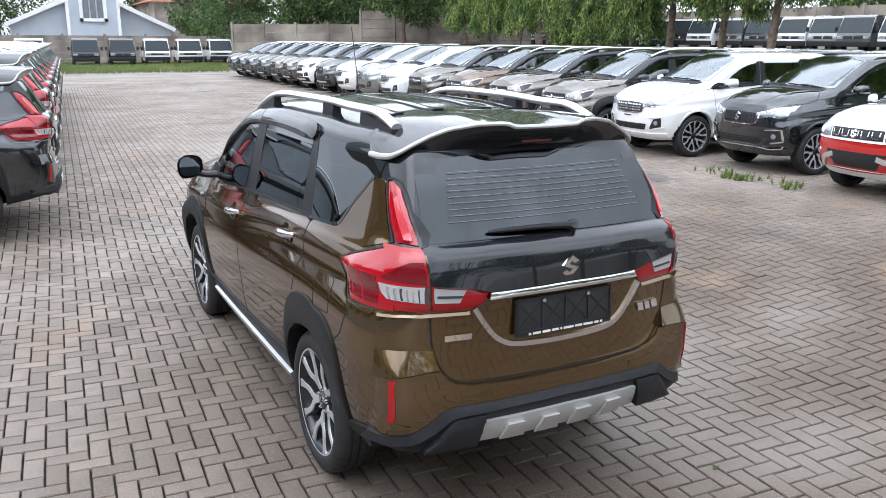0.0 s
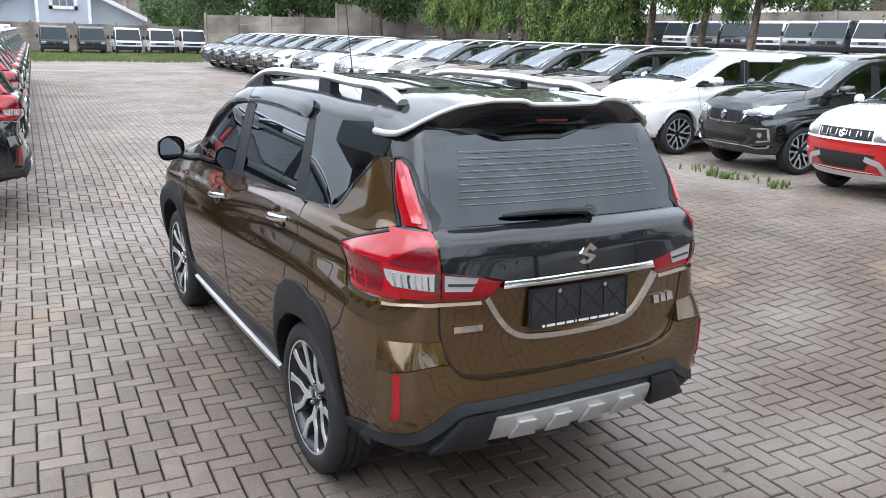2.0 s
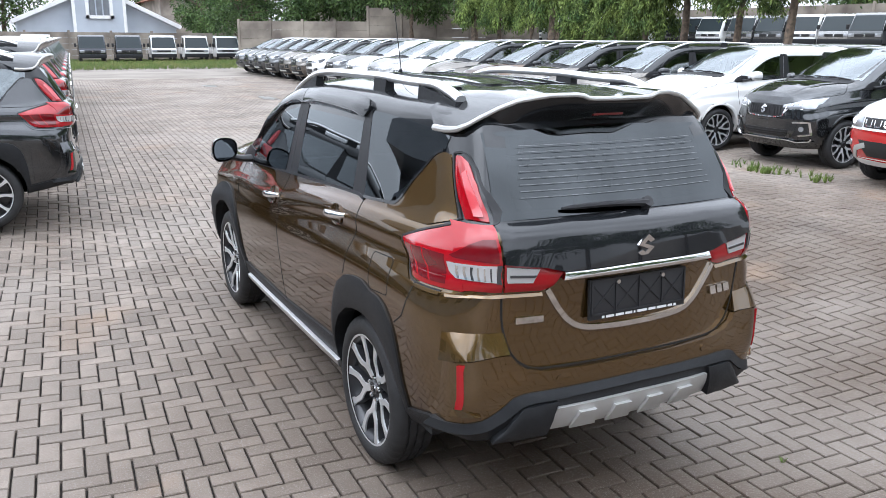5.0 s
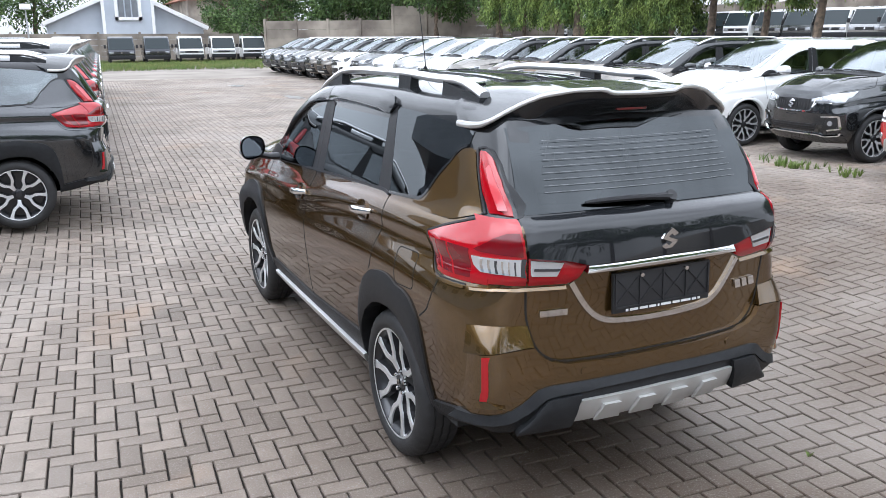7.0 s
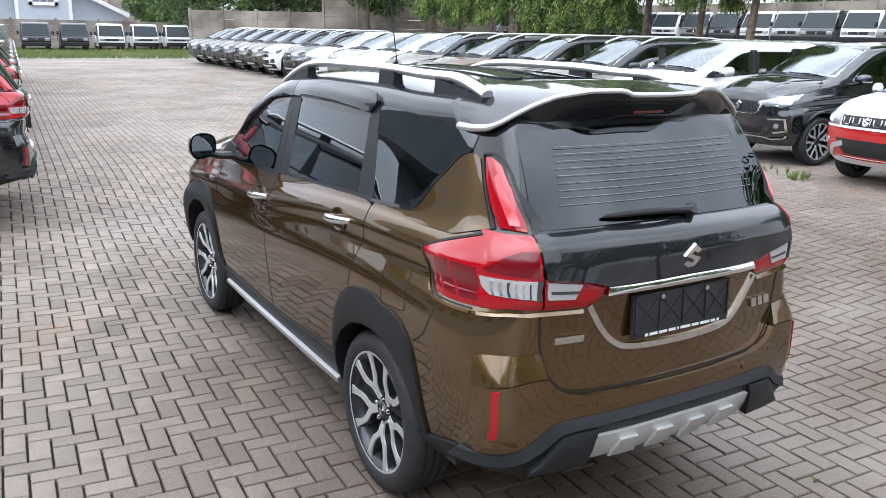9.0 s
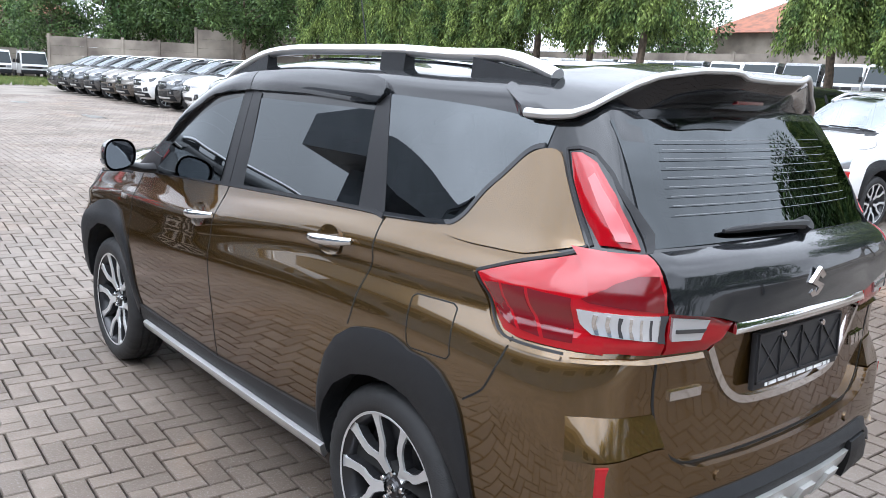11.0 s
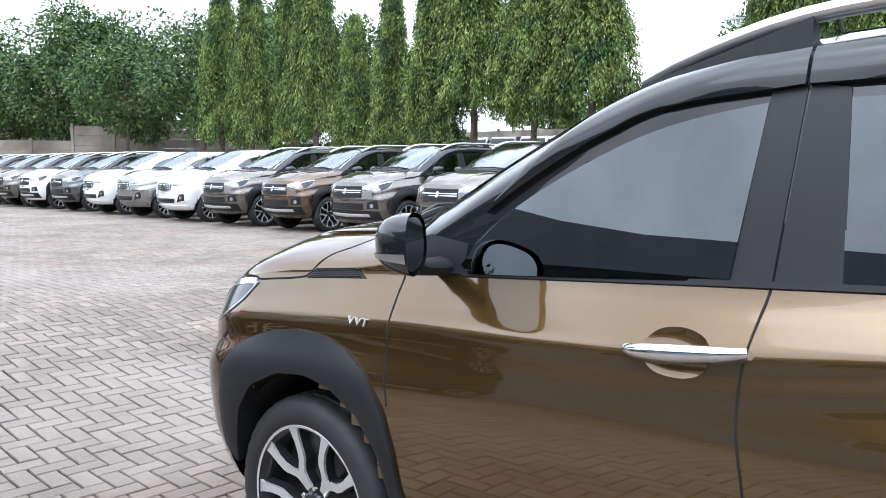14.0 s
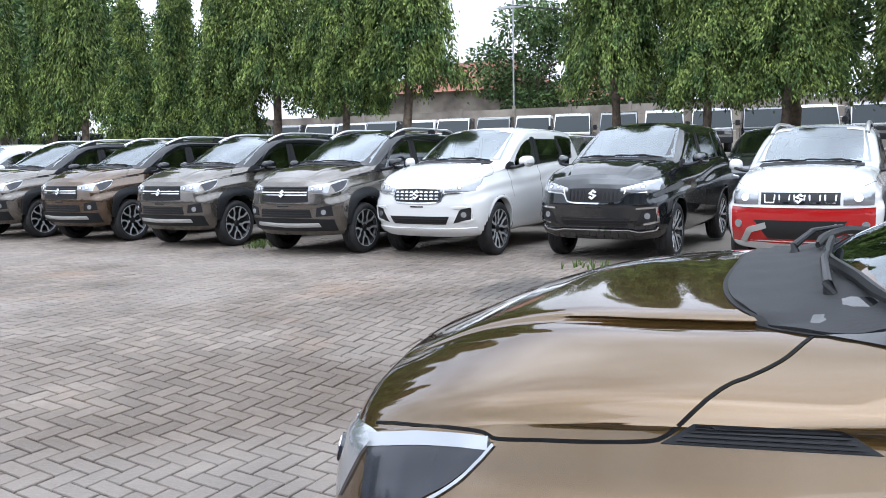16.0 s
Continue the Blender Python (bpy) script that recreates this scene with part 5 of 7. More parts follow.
def people_carrier_front(car, smart):
    part("grille", ruled("front", [(0.36, 0.745), (0, 0.73), (-0.36, 0.745)], [(0.37, 0.90), (0, 0.915), (-0.37, 0.90)], 22, 6, 0.006, 0.03), M_GRILLE, car)
    if smart:
        for k in range(9):
            y = -0.30 + 0.075 * k
            if abs(y) < 0.07:
                continue
            for z in (0.78, 0.825, 0.87):
                part("grille_blade", ruled("front", [(y - 0.030, z - 0.012), (y + 0.030, z - 0.012)], [(y - 0.016, z + 0.012), (y + 0.016, z + 0.012)], 4, 2, 0.016, 0.02), M_CHROME, car)
    part("grille_chrome", band("front", [(0.40, 0.90), (0.37, 0.80), (0.31, 0.735), (0, 0.722), (-0.31, 0.735), (-0.37, 0.80), (-0.40, 0.90)], 0.018, 40, 0.012, 0.02), M_CHROME, car)
    part("maker_badge", logo_shape(bmesh.new(), facing("front", 0, 0.83, 0.024), 0.13), M_CHROME, car, "plain chrome badge shape", smooth=False)
    part("lower_intake", ruled("front", [(0.40, 0.44), (-0.40, 0.44)], [(0.46, 0.545), (-0.46, 0.545)], 24, 4, 0.006, 0.03), M_GRILLE, car)
    for z in (0.475, 0.51):
        part("intake_slat", bar("front", -0.42, 0.42, z - 0.005, z + 0.005, 0.014, 0.02, 16), M_TRIM, car)
    part("front_lip", ruled("front", [(0.76, 0.33), (0.45, 0.31), (0, 0.31), (-0.45, 0.31), (-0.76, 0.33)], [(0.76, 0.40), (0.45, 0.385), (0, 0.39), (-0.45, 0.385), (-0.76, 0.40)], 30, 4, 0.020, 0.05), M_PAINT, car)
    part("plate_mount", bar("front", -0.10, 0.10, 0.665, 0.682, 0.006, 0.01), M_GRILLE, car)
    for s in (1, -1):
        q = lambda pts: [(s * y, z) for y, z in pts]
        part("fog_lamp_recess", ruled("front", q([(0.50, 0.455), (0.72, 0.50)]), q([(0.53, 0.50), (0.60, 0.635), (0.735, 0.665)]), 10, 5, 0.006, 0.03), M_GRILLE, car)
        part("fog_surround", band("front", q([(0.52, 0.66), (0.74, 0.675), (0.755, 0.50), (0.60, 0.47)]), 0.022, 26, 0.018, 0.02, smooth=False), M_CHROME if not smart else M_PAINT, car)
        part("fog_lamp", disc("front", s * 0.645, 0.57, 0.038, 0.012), M_HEAD, car)
        part("grille_wing", band("front", q([(0.375, 0.80), (0.42, 0.842), (0.52, 0.846), (0.64, 0.86)]), 0.014, 20, 0.010, 0.02), M_CHROME, car)
        if not smart:
            part("lip_trim", band("front", q([(0.74, 0.44), (0.72, 0.40), (0.55, 0.375), (0.42, 0.40), (0.0, 0.402)]), 0.014, 40, 0.027, 0.02, smooth=False), M_CHROME, car)
            for k in range(6):
                part("grille_mesh", band("front", q([(0.02 + 0.055 * k, 0.745), (0.075 + 0.048 * k, 0.90)]), 0.006, 6, 0.012, 0.02), M_TRIM, car)
                part("grille_mesh", band("front", q([(0.075 + 0.048 * k, 0.745), (0.02 + 0.055 * k, 0.90)]), 0.006, 6, 0.0125, 0.02), M_TRIM, car)


def compact_front(car):
    part("grille", ruled("front", [(0.42, 0.80), (-0.42, 0.80)], [(0.42, 0.94), (-0.42, 0.94)], 22, 6, 0.006, 0.03), M_GRILLE, car)
    for k in range(5):
        y = -0.32 + 0.16 * k
        part("grille_loop", band("front", [(y - 0.056, 0.915), (y - 0.05, 0.825), (y + 0.05, 0.825), (y + 0.056, 0.915)], 0.016, 24, 0.016, 0.02, smooth=False), M_CHROME, car)
    part("grille_frame", band("front", [(0.76, 0.78), (0.4, 0.775), (0, 0.775), (-0.4, 0.775), (-0.76, 0.78)], 0.02, 30, 0.016, 0.03), M_WHITE, car)
    part("maker_badge", logo_shape(bmesh.new(), facing("front", 0, 0.87, 0.026), 0.12), M_CHROME, car, "plain chrome badge shape", smooth=False)
    part("lower_intake", ruled("front", [(0.34, 0.40), (-0.34, 0.40)], [(0.50, 0.62), (-0.50, 0.62)], 24, 5, 0.006, 0.03), M_GRILLE, car)
    for s in (1, -1):
        part("bumper_bracket", band("front", [(s * 0.62, 0.36), (s * 0.55, 0.50), (s * 0.36, 0.56)], 0.07, 16, 0.014, 0.03, smooth=False), M_SILVER, car)
        part("fog_lamp", disc("front", s * 0.68, 0.57, 0.045, 0.010), M_HEAD, car)
        lamp = new("head_lamp")
        lamp.parent = car
        part("lamp_lens", ruled("front", [(s * 0.45, 0.80), (s * 0.745, 0.80)], [(s * 0.45, 0.95), (s * 0.745, 0.98)], 12, 6, 0.012, 0.03, bulge=0.02), M_HEAD, lamp, "clear headlamp lens")
        part("projector", disc("front", s * 0.59, 0.88, 0.05, 0.034), M_CHROME, lamp)


def wipers(car):
    for y0, y1 in ((0.56, -0.06), (-0.04, -0.60)):
        blade, line = bmesh.new(), []
        for t in np.linspace(0, 1, 10):
            y = y0 + (y1 - y0) * t
            p, n = onto("top", 2.605 - 0.55 * max(0.0, abs(y) - 0.16) ** 1.7 - 0.03 * t, y)
            line.append(p + n * 0.020)
        tube(blade, line, [0.005] + [0.008] * 8 + [0.005], 6, flat=1.5)
        arm = part("windscreen_wiper", blade, M_TRIM, car)
        q, n = onto("top", 2.68 - 0.30 * abs(y0 - 0.1) ** 1.5, y0 - 0.12)
        bm = bmesh.new()
        tube(bm, [line[5] + Vector((0, 0, 0.012)), line[3] + Vector((0.03, 0, 0.014)), q + n * 0.022, q + n * 0.004], [0.004, 0.007, 0.009, 0.013], 8)
        part("wiper_arm", bm, M_TRIM, arm)
    half = [(2.77, 0.0), (2.772, 0.2), (2.762, 0.33), (2.735, 0.44), (2.70, 0.51), (2.66, 0.555), (2.60, 0.585), (2.54, 0.60)]
    inner = [(2.60, 0.0), (2.588, 0.2), (2.565, 0.32), (2.53, 0.44), (2.50, 0.51), (2.475, 0.555), (2.462, 0.585), (2.455, 0.60)]
    lo = [(x, -y) for x, y in half[:0:-1]] + half
    hi = [(x, -y) for x, y in inner[:0:-1]] + inner
    folds = lambda u, v: 0.003 * math.sin(47 * v + 25 * u) * math.sin(36 * (u - 2.5))
    part("cowl_panel", ruled("top", lo, hi, 70, 12, 0.0055, 0.010, True, shape=folds), M_COWL, car)
    part("cowl_gap", band("top", [(x + 0.003, y) for x, y in lo], 0.012, 60, 0.0025, 0.006), M_GAP, car)


def bodywork(car, colour, roof_black, paint):
    low, up = split_shell()
    b = part("body", low, paint, car, angle=60)
    b.color = (*colour, 1)
    if roof_black:
        r = part("roof", up, M_BLACK, car, "gloss black roof", angle=60)
    else:
        r = part("roof", up, paint, car, angle=60)
        r.color = (*colour, 1)


def recolour(car, colour):
    for o in car.children_recursive:
        o.color = (*colour, 0.0 if min(colour) > 0.6 or colour[0] > 0.4 else 0.8)


# ---- ground ----
LANE = radians(-3.0)


def ground_z(x, y):
    return gz(x, y) + 1.25 * smoothstep(-16.6, -19.5, y)


def ground_sheet():
    def axis(lo, hi, fine, far):
        inner = list(np.arange(lo, hi + 1e-6, fine))
        return [-far, -600, -200, -90] + ([-50] if lo > -40 else []) + inner + [v for v in (110, 200, 600, far) if v > hi]
    xs, ys = axis(-12, 70, 1.0, 2500), axis(-45, 30, 0.75, 2500)
    bm = bmesh.new()
    g = [[bm.verts.new((x, y, ground_z(x, y) - 0.024)) for y in ys] for x in xs]
    for i in range(len(xs) - 1):
        for j in range(len(ys) - 1):
            f = bm.faces.new((g[i][j], g[i + 1][j], g[i + 1][j + 1], g[i][j + 1]))
            c = f.calc_center_median()
            f.material_index = int(-5.5 < c.x < 34 and -9.2 < c.y < (6.2 if c.x < 14 else 2.5))
    return tagged(part("ground", bm, [M_DIRT, M_JOINT]), "dusty earth and worn concrete ground of the lot", "ground", kind="structure")


ground_sheet()


# ---- cars ----
def d_panel(mir):
    """The painted panel between the quarter glass and the upright lamp."""
    rear = [(-0.668, 1.294), (-0.598, 1.393), (-0.541, 1.474), (-0.512, 1.528)]
    front = [(-0.13, 1.264), (-0.175, 1.271), (-0.212, 1.286), (-0.242, 1.314), (-0.289, 1.386), (-0.34, 1.44), (-0.392, 1.498), (-0.424, 1.521), (-0.47, 1.531)]
    low = [(-0.12, 1.250), (-0.2, 1.240), (-0.30, 1.238), (-0.5, 1.245), rear[0]]
    return ruled("side", low[::-1] + front[:1], rear + front[:0:-1], 40, 18, 0.006, 0.012, mirror=mir, relax=3)


def crossover(name, colour, hero=False, rear=True, front=True, paint=M_PAINT):
    car = thing(name, "", "car")
    bodywork(car, colour, True, paint)
    if hero:
        glazing(car, side_glass=M_GLASS, screen=M_CLEARSCREEN)
    else:
        glazing(car)
    arches(car, M_CLAD)
    sill(car)
    seams(car)
    handles(car)
    mirrors(car, M_BLACK)
    rails(car)
    if front:
        head_lamps(car, "crossover")
        crossover_front(car)
        wipers(car)
        for k in (1, -1):
            foot = [(2.62, 0.575), (2.55, 0.618), (2.467, 0.670), (2.40, 0.707), (2.345, 0.738)], [(2.60, 0.44), (2.52, 0.48), (2.44, 0.54), (2.36, 0.60), (2.30, 0.65)]
            part("pillar_foot", ruled("top", *[[(x, k * y) for x, y in f] for f in foot], 24, 8, 0.0035, 0.008, relax=6), M_BLACK, car)
    if rear:
        tail_lamps(car)
        spoiler(car, M_BLACK)
        crossover_rear(car, hero)
    if hero or front:
        interior(car, (1.45, 0.55, -0.15) if hero else (1.45,))
    for cx in (0.0, 2.74):
        for s in (1, -1):
            wheel(cx, s, car, hero=hero)
    for mir in (False, True):
        s = -1 if mir else 1
        part("bonnet_vent", ruled("side", [(2.808, 1.079), (2.517, 1.103)], [(2.762, 1.111), (2.568, 1.129)], 12, 3, 0.005, 0.015, mirror=mir), M_CLAD, car, "ribbed black side garnish")
        part("d_pillar_panel", d_panel(mir), paint, car)
        for k in range(4) if hero else ():
            part("vent_rib", band("side", [(2.785 - 0.009 * k, 1.0865 + 0.0068 * k), (2.54 + 0.010 * k, 1.1065 + 0.0058 * k)], 0.003, 10, 0.008, 0.006, mirror=mir), M_TRIM, car)
        # rain visors over the side windows
        part("window_visor", ruled("side", [(2.06, 1.315), (2.0, 1.362), (1.85, 1.458), (1.70, 1.533), (1.56, 1.578), (1.28, 1.607)], [(2.03, 1.36), (1.93, 1.45), (1.80, 1.55), (1.63, 1.625), (1.455, 1.660), (1.28, 1.678)], 22, 4, 0.020, 0.018, True, bulge=0.006, mirror=mir), M_BLACK, car)
        part("window_visor", ruled("side", [(1.272, 1.607), (0.8, 1.612), (0.36, 1.602), (0.30, 1.632)], [(1.272, 1.678), (0.8, 1.698), (0.36, 1.684), (0.298, 1.655)], 22, 4, 0.020, 0.018, True, bulge=0.006, mirror=mir), M_BLACK, car)
    return car


def fill_hero(car):
    """Small things that only the nearest car shows."""
    part("fuel_flap_seam", band("side", [(-0.114, 1.04), (-0.127, 1.054), (-0.294, 1.062), (-0.314, 1.052), (-0.340, 0.928), (-0.327, 0.911), (-0.16, 0.897), (-0.14, 0.908), (-0.114, 1.04)], 0.004, 60, 0.0012, 0.005, smooth=False), M_GAP, car)
    part("bumper_seam", band("side", [(-0.548, 1.034), (-0.537, 0.974), (-0.496, 0.887), (-0.465, 0.856), (-0.405, 0.815)], 0.006, 18, 0.0012, 0.005), M_GAP, car)
    part("front_bumper_seam", band("side", [(3.20, 0.92), (3.14, 0.87), (3.09, 0.835)], 0.006, 12, 0.0012, 0.005), M_GAP, car)
    for y in (-0.36, -0.14, 0.14, 0.36):
        part("roof_rib", ruled("top", [(1.3, y - 0.03), (0.0, y - 0.03)], [(1.3, y + 0.03), (0.0, y + 0.03)], 20, 3, 0.007, 0.008, bulge=0.003), M_BLACK, car)
    # rear window: heater wires, wiper
    for k in range(9):
        z = 1.375 + 0.0235 * k
        w = 0.49 - 0.045 * k / 8
        part("heater_wire", bar("rear", -w, w, z - 0.0006, z + 0.0006, 0.012, 0.001, 24, 1), M_WIRE, car)
    bm = bmesh.new()
    pts = []
    for t in np.linspace(0, 1, 9):
        p, n = onto("rear", -0.075 + 0.41 * t, 1.318 + 0.006 * t)
        pts.append(p + n * (0.02 + 0.015 * math.sin(math.pi * t)))
    tube(bm, pts, [0.018, 0.015, 0.013, 0.012, 0.012, 0.011, 0.011, 0.010, 0.006], 8)
    p, n = onto("rear", -0.075, 1.318)
    tube(bm, [p, p + n * 0.035], [0.028, 0.024], 12)
    part("rear_wiper", bm, M_TRIM, car, "black rear wiper")
    # whip aerial
    p, n = onto("top", 1.42, 0.0)
    ae = new("aerial")
    ae.parent = car
    part("aerial_base", tube(bmesh.new(), [p, p + Vector((-0.02, 0, 0.03))], [0.022, 0.009], 10), M_TRIM, ae)
    part("aerial_whip", tube(bmesh.new(), [p + Vector((-0.02, 0, 0.03)), p + Vector((0.08, 0, 0.42))], [0.004, 0.0025], 6), M_TRIM, ae)
    cu = bpy.data.curves.new("engine_badge", "FONT")
    cu.body, cu.size, cu.extrude, cu.align_x, cu.align_y = "VVT", 0.05, 0.003, "CENTER", "CENTER"
    tmp = new("lettering", cu)
    dg = bpy.context.evaluated_depsgraph_get()
    me = bpy.data.meshes.new_from_object(tmp.evaluated_get(dg))
    bpy.data.objects.remove(tmp)
    m = facing("side", 2.486, 0.98, 0.004)
    me.transform(m @ Matrix(((0, 0, 1, 0), (1, 0, 0, 0), (0, 1, 0, 0), (0, 0, 0, 1))) @ Matrix.Diagonal((1.04, 0.70, 1, 1)))
    me.materials.append(M_RAIL)
    ob = new("engine_badge", me)
    ob.parent = car
    tagged(ob, "chrome letters VVT")


M_WIRE = mat("heater_wire_print", (0.20, 0.205, 0.21), 0.6)

HERO_COLOUR = (0.125, 0.073, 0.022)
hero = crossover("crossover_car", HERO_COLOUR, hero=True)
fill_hero(hero)
recolour(hero, HERO_COLOUR)
tagged(hero, "bronze brown crossover with gloss black roof and silver rails", "car")
hero.location = (0, 0, 0)


def people_carrier(colour, smart, far=False):
    car = thing("people_carrier", "", "car")
    bodywork(car, colour, False, M_PAINT)
    glazing(car)
    arches(car, M_PAINT, 0.003, outer=(0.43, 0.455))
    head_lamps(car, "carrier")
    mirrors(car, M_PAINT)
    if not far:
        seams(car)
        people_carrier_front(car, smart)
        wipers(car)
        interior(car, (1.45,))
    for cx in (0.0, 2.74):
        for s in (1, -1):
            wheel(cx, s, car, spokes=6)
    for mir in (False, True):
        part("d_pillar_panel", d_panel(mir), M_PAINT, car)
    recolour(car, colour)
    return car


def compact(colour):
    car = thing("compact_car", "", "car")
    bodywork(car, (0.8, 0.8, 0.8), False, M_PAINT)
    glazing(car)
    arches(car, M_CLAD)
    sill(car, False)
    seams(car)
    compact_front(car)
    mirrors(car, M_PAINT)
    wipers(car)
    rails(car)
    interior(car, (1.45,))
    part("front_bumper_skin", ruled("front", [(0.77, 0.36), (0, 0.34), (-0.77, 0.36)], [(0.77, 0.77), (0, 0.765), (-0.77, 0.77)], 36, 8, 0.004, 0.01), M_PAINT, car, "red bumper")
    for cx in (0.0, 2.74):
        for s in (1, -1):
            wheel(cx, s, car)
    recolour(car, (0.8, 0.8, 0.8))
    for o in car.children:
        if o.name.startswith("front_bumper_skin"):
            o.color = (*colour, 0.0)
    return car


ROW_SCALE = 0.94


def stand(x, y, heading, scale=ROW_SCALE, sink=0.0):
    """A pose for a car whose rear axle is at x, y."""
    c, s = math.cos(heading), math.sin(heading)
    z0, z1 = ground_z(x, y), ground_z(x + 2.74 * c, y + 2.74 * s)
    return Matrix.Translation((x, y, z0 + 0.03 * scale - sink)) @ Matrix.Rotation(heading, 4, "Z") @ Matrix.Rotation(-math.atan2(z1 - z0, 2.74), 4, "Y") @ Matrix.Scale(scale, 4)


def park(template, colour, m, label, group):
    car = copy_thing(template, m)
    recolour(car, colour)
    tagged(car, label, "car", group)
    return car


BRONZE, BROWN, GREY, WHITE, BLACK, SILVER, RED = (0.15, 0.135, 0.118), (0.105, 0.066, 0.038), (0.10, 0.105, 0.11), (0.78, 0.78, 0.77), (0.034, 0.037, 0.041), (0.32, 0.32, 0.32), (0.42, 0.012, 0.012)
TINT = {BRONZE: "bronze grey", BROWN: "dark brown", GREY: "dark grey", WHITE: "white", BLACK: "black", SILVER: "silver grey", RED: "red"}
t_cross = crossover("crossover_car", BRONZE, rear=False)
t_tail = crossover("crossover_car", BRONZE, front=False)
t_people = people_carrier(WHITE, True)
t_plain = people_carrier(BLACK, False)
t_compact = compact(RED)
t_far = people_carrier(GREY, False, far=True)

HEAD = radians(86)
NOSES = [(2.86, -7.05), (5.08, -7.47), (7.28, -7.26), (9.12, -6.98), (11.5, -7.22), (13.75, -7.35)]
ROW = [("compact", RED), ("plain", BLACK), ("people", WHITE), ("cross", BRONZE), ("cross", BRONZE), ("cross", BROWN), ("cross", BRONZE), ("people", WHITE), ("people", SILVER), ("people", WHITE), ("cross", GREY),
       ("cross", WHITE), ("cross", BRONZE), ("cross", BRONZE), ("cross", GREY), ("cross", GREY), ("cross", GREY), ("people", GREY)]
TEMPLATES = {"compact": t_compact, "plain": t_plain, "people": t_people, "cross": t_cross}
KIND = {"compact": "compact car", "plain": "people carrier", "people": "people carrier", "cross": "crossover"}
rng = random.Random(4)
for i, (kind, colour) in enumerate(ROW):
    fx, fy = NOSES[i] if i < len(NOSES) else (13.75 + 2.1 * (i - 5), -7.35 - 0.06 * (i - 5) + rng.uniform(-0.08, 0.08))
    scale = 0.88 if kind == "compact" else ROW_SCALE
    L = 3.55 * scale
    h = HEAD + radians(rng.uniform(-1.5, 1.5))
    m = stand(fx - L * math.cos(h), fy - L * math.sin(h), h, scale)
    t = TEMPLATES[kind]
    if kind == "compact":
        car = copy_thing(t, m)
        tagged(car, "red and white compact car facing the lane", "car", "cars in the front row")
    else:
        park(t, colour, m, f"{TINT[colour]} {KIND[kind]} parked nose to the lane", "cars in the front row")
# second row behind the first
for i in range(16):
    colour = [GREY, WHITE, SILVER, BLACK, WHITE, GREY, SILVER, GREY][i % 8]
    fx, fy = 3.6 + 2.1 * i, -12.6 - 0.03 * 2.1 * i + rng.uniform(-0.1, 0.1)
    m = stand(fx - 3.4 * math.cos(HEAD), fy - 3.4 * math.sin(HEAD) + 0.6, HEAD)
    park(t_far, colour, m, f"{TINT[colour]} people carrier parked behind the front row", "cars in the second row")
# row with its tails to the lane
LEFT = [BLACK, WHITE, BLACK, RED, SILVER, BLACK, WHITE, GREY, BLACK, GREY, WHITE]
for i, colour in enumerate(LEFT):
    x = 6.35 + 2.12 * i
    m = stand(x, 2.52 - 0.062 * (x - 6.35), radians(88), ROW_SCALE)
    park(t_tail, colour, m, f"{TINT[colour]} crossover parked tail to the lane", "cars tail to the lane")
for t in (t_cross, t_far, t_tail, t_people, t_plain, t_compact):
    for o in list(t.children_recursive) + [t]:
        bpy.data.objects.remove(o)


# ---- boundary walls, house, trees, trucks ----
def fence_wall(name, a, b, height, panels):
    w = thing(name, "weathered concrete panel wall with posts", "wall", kind="structure")
    a, b = Vector(a), Vector(b)
    d = (b - a) / panels
    ang = math.atan2(d.y, d.x)
    for k in range(panels):
        p = a + d * k
        z = ground_z(p.x, p.y)
        for r in range(5):
            h = height / 5
            bm = box(bmesh.new(), 0.06, d.length - 0.06, -0.03, 0.03, z + r * h + 0.006, z + (r + 1) * h - 0.006, Matrix.Translation((p.x, p.y, 0)) @ Matrix.Rotation(ang, 4, "Z"))
            part("concrete_panel", bm, M_WALL, w, smooth=False)
        bm = box(bmesh.new(), -0.08, 0.08, -0.08, 0.08, z - 0.2, z + height + 0.12, Matrix.Translation((p.x, p.y, 0)) @ Matrix.Rotation(ang, 4, "Z"), 0.01)
        part("wall_post", bm, M_WALL, w, smooth=False)


fence_wall("wall_east", (61.5, 26), (61.5, -13), 2.0, 14)
fence_wall("wall_north", (52, -11.5), (40, -27), 2.75, 9)
fence_wall("wall_far", (48, -42), (-30, -42), 2.6, 24)


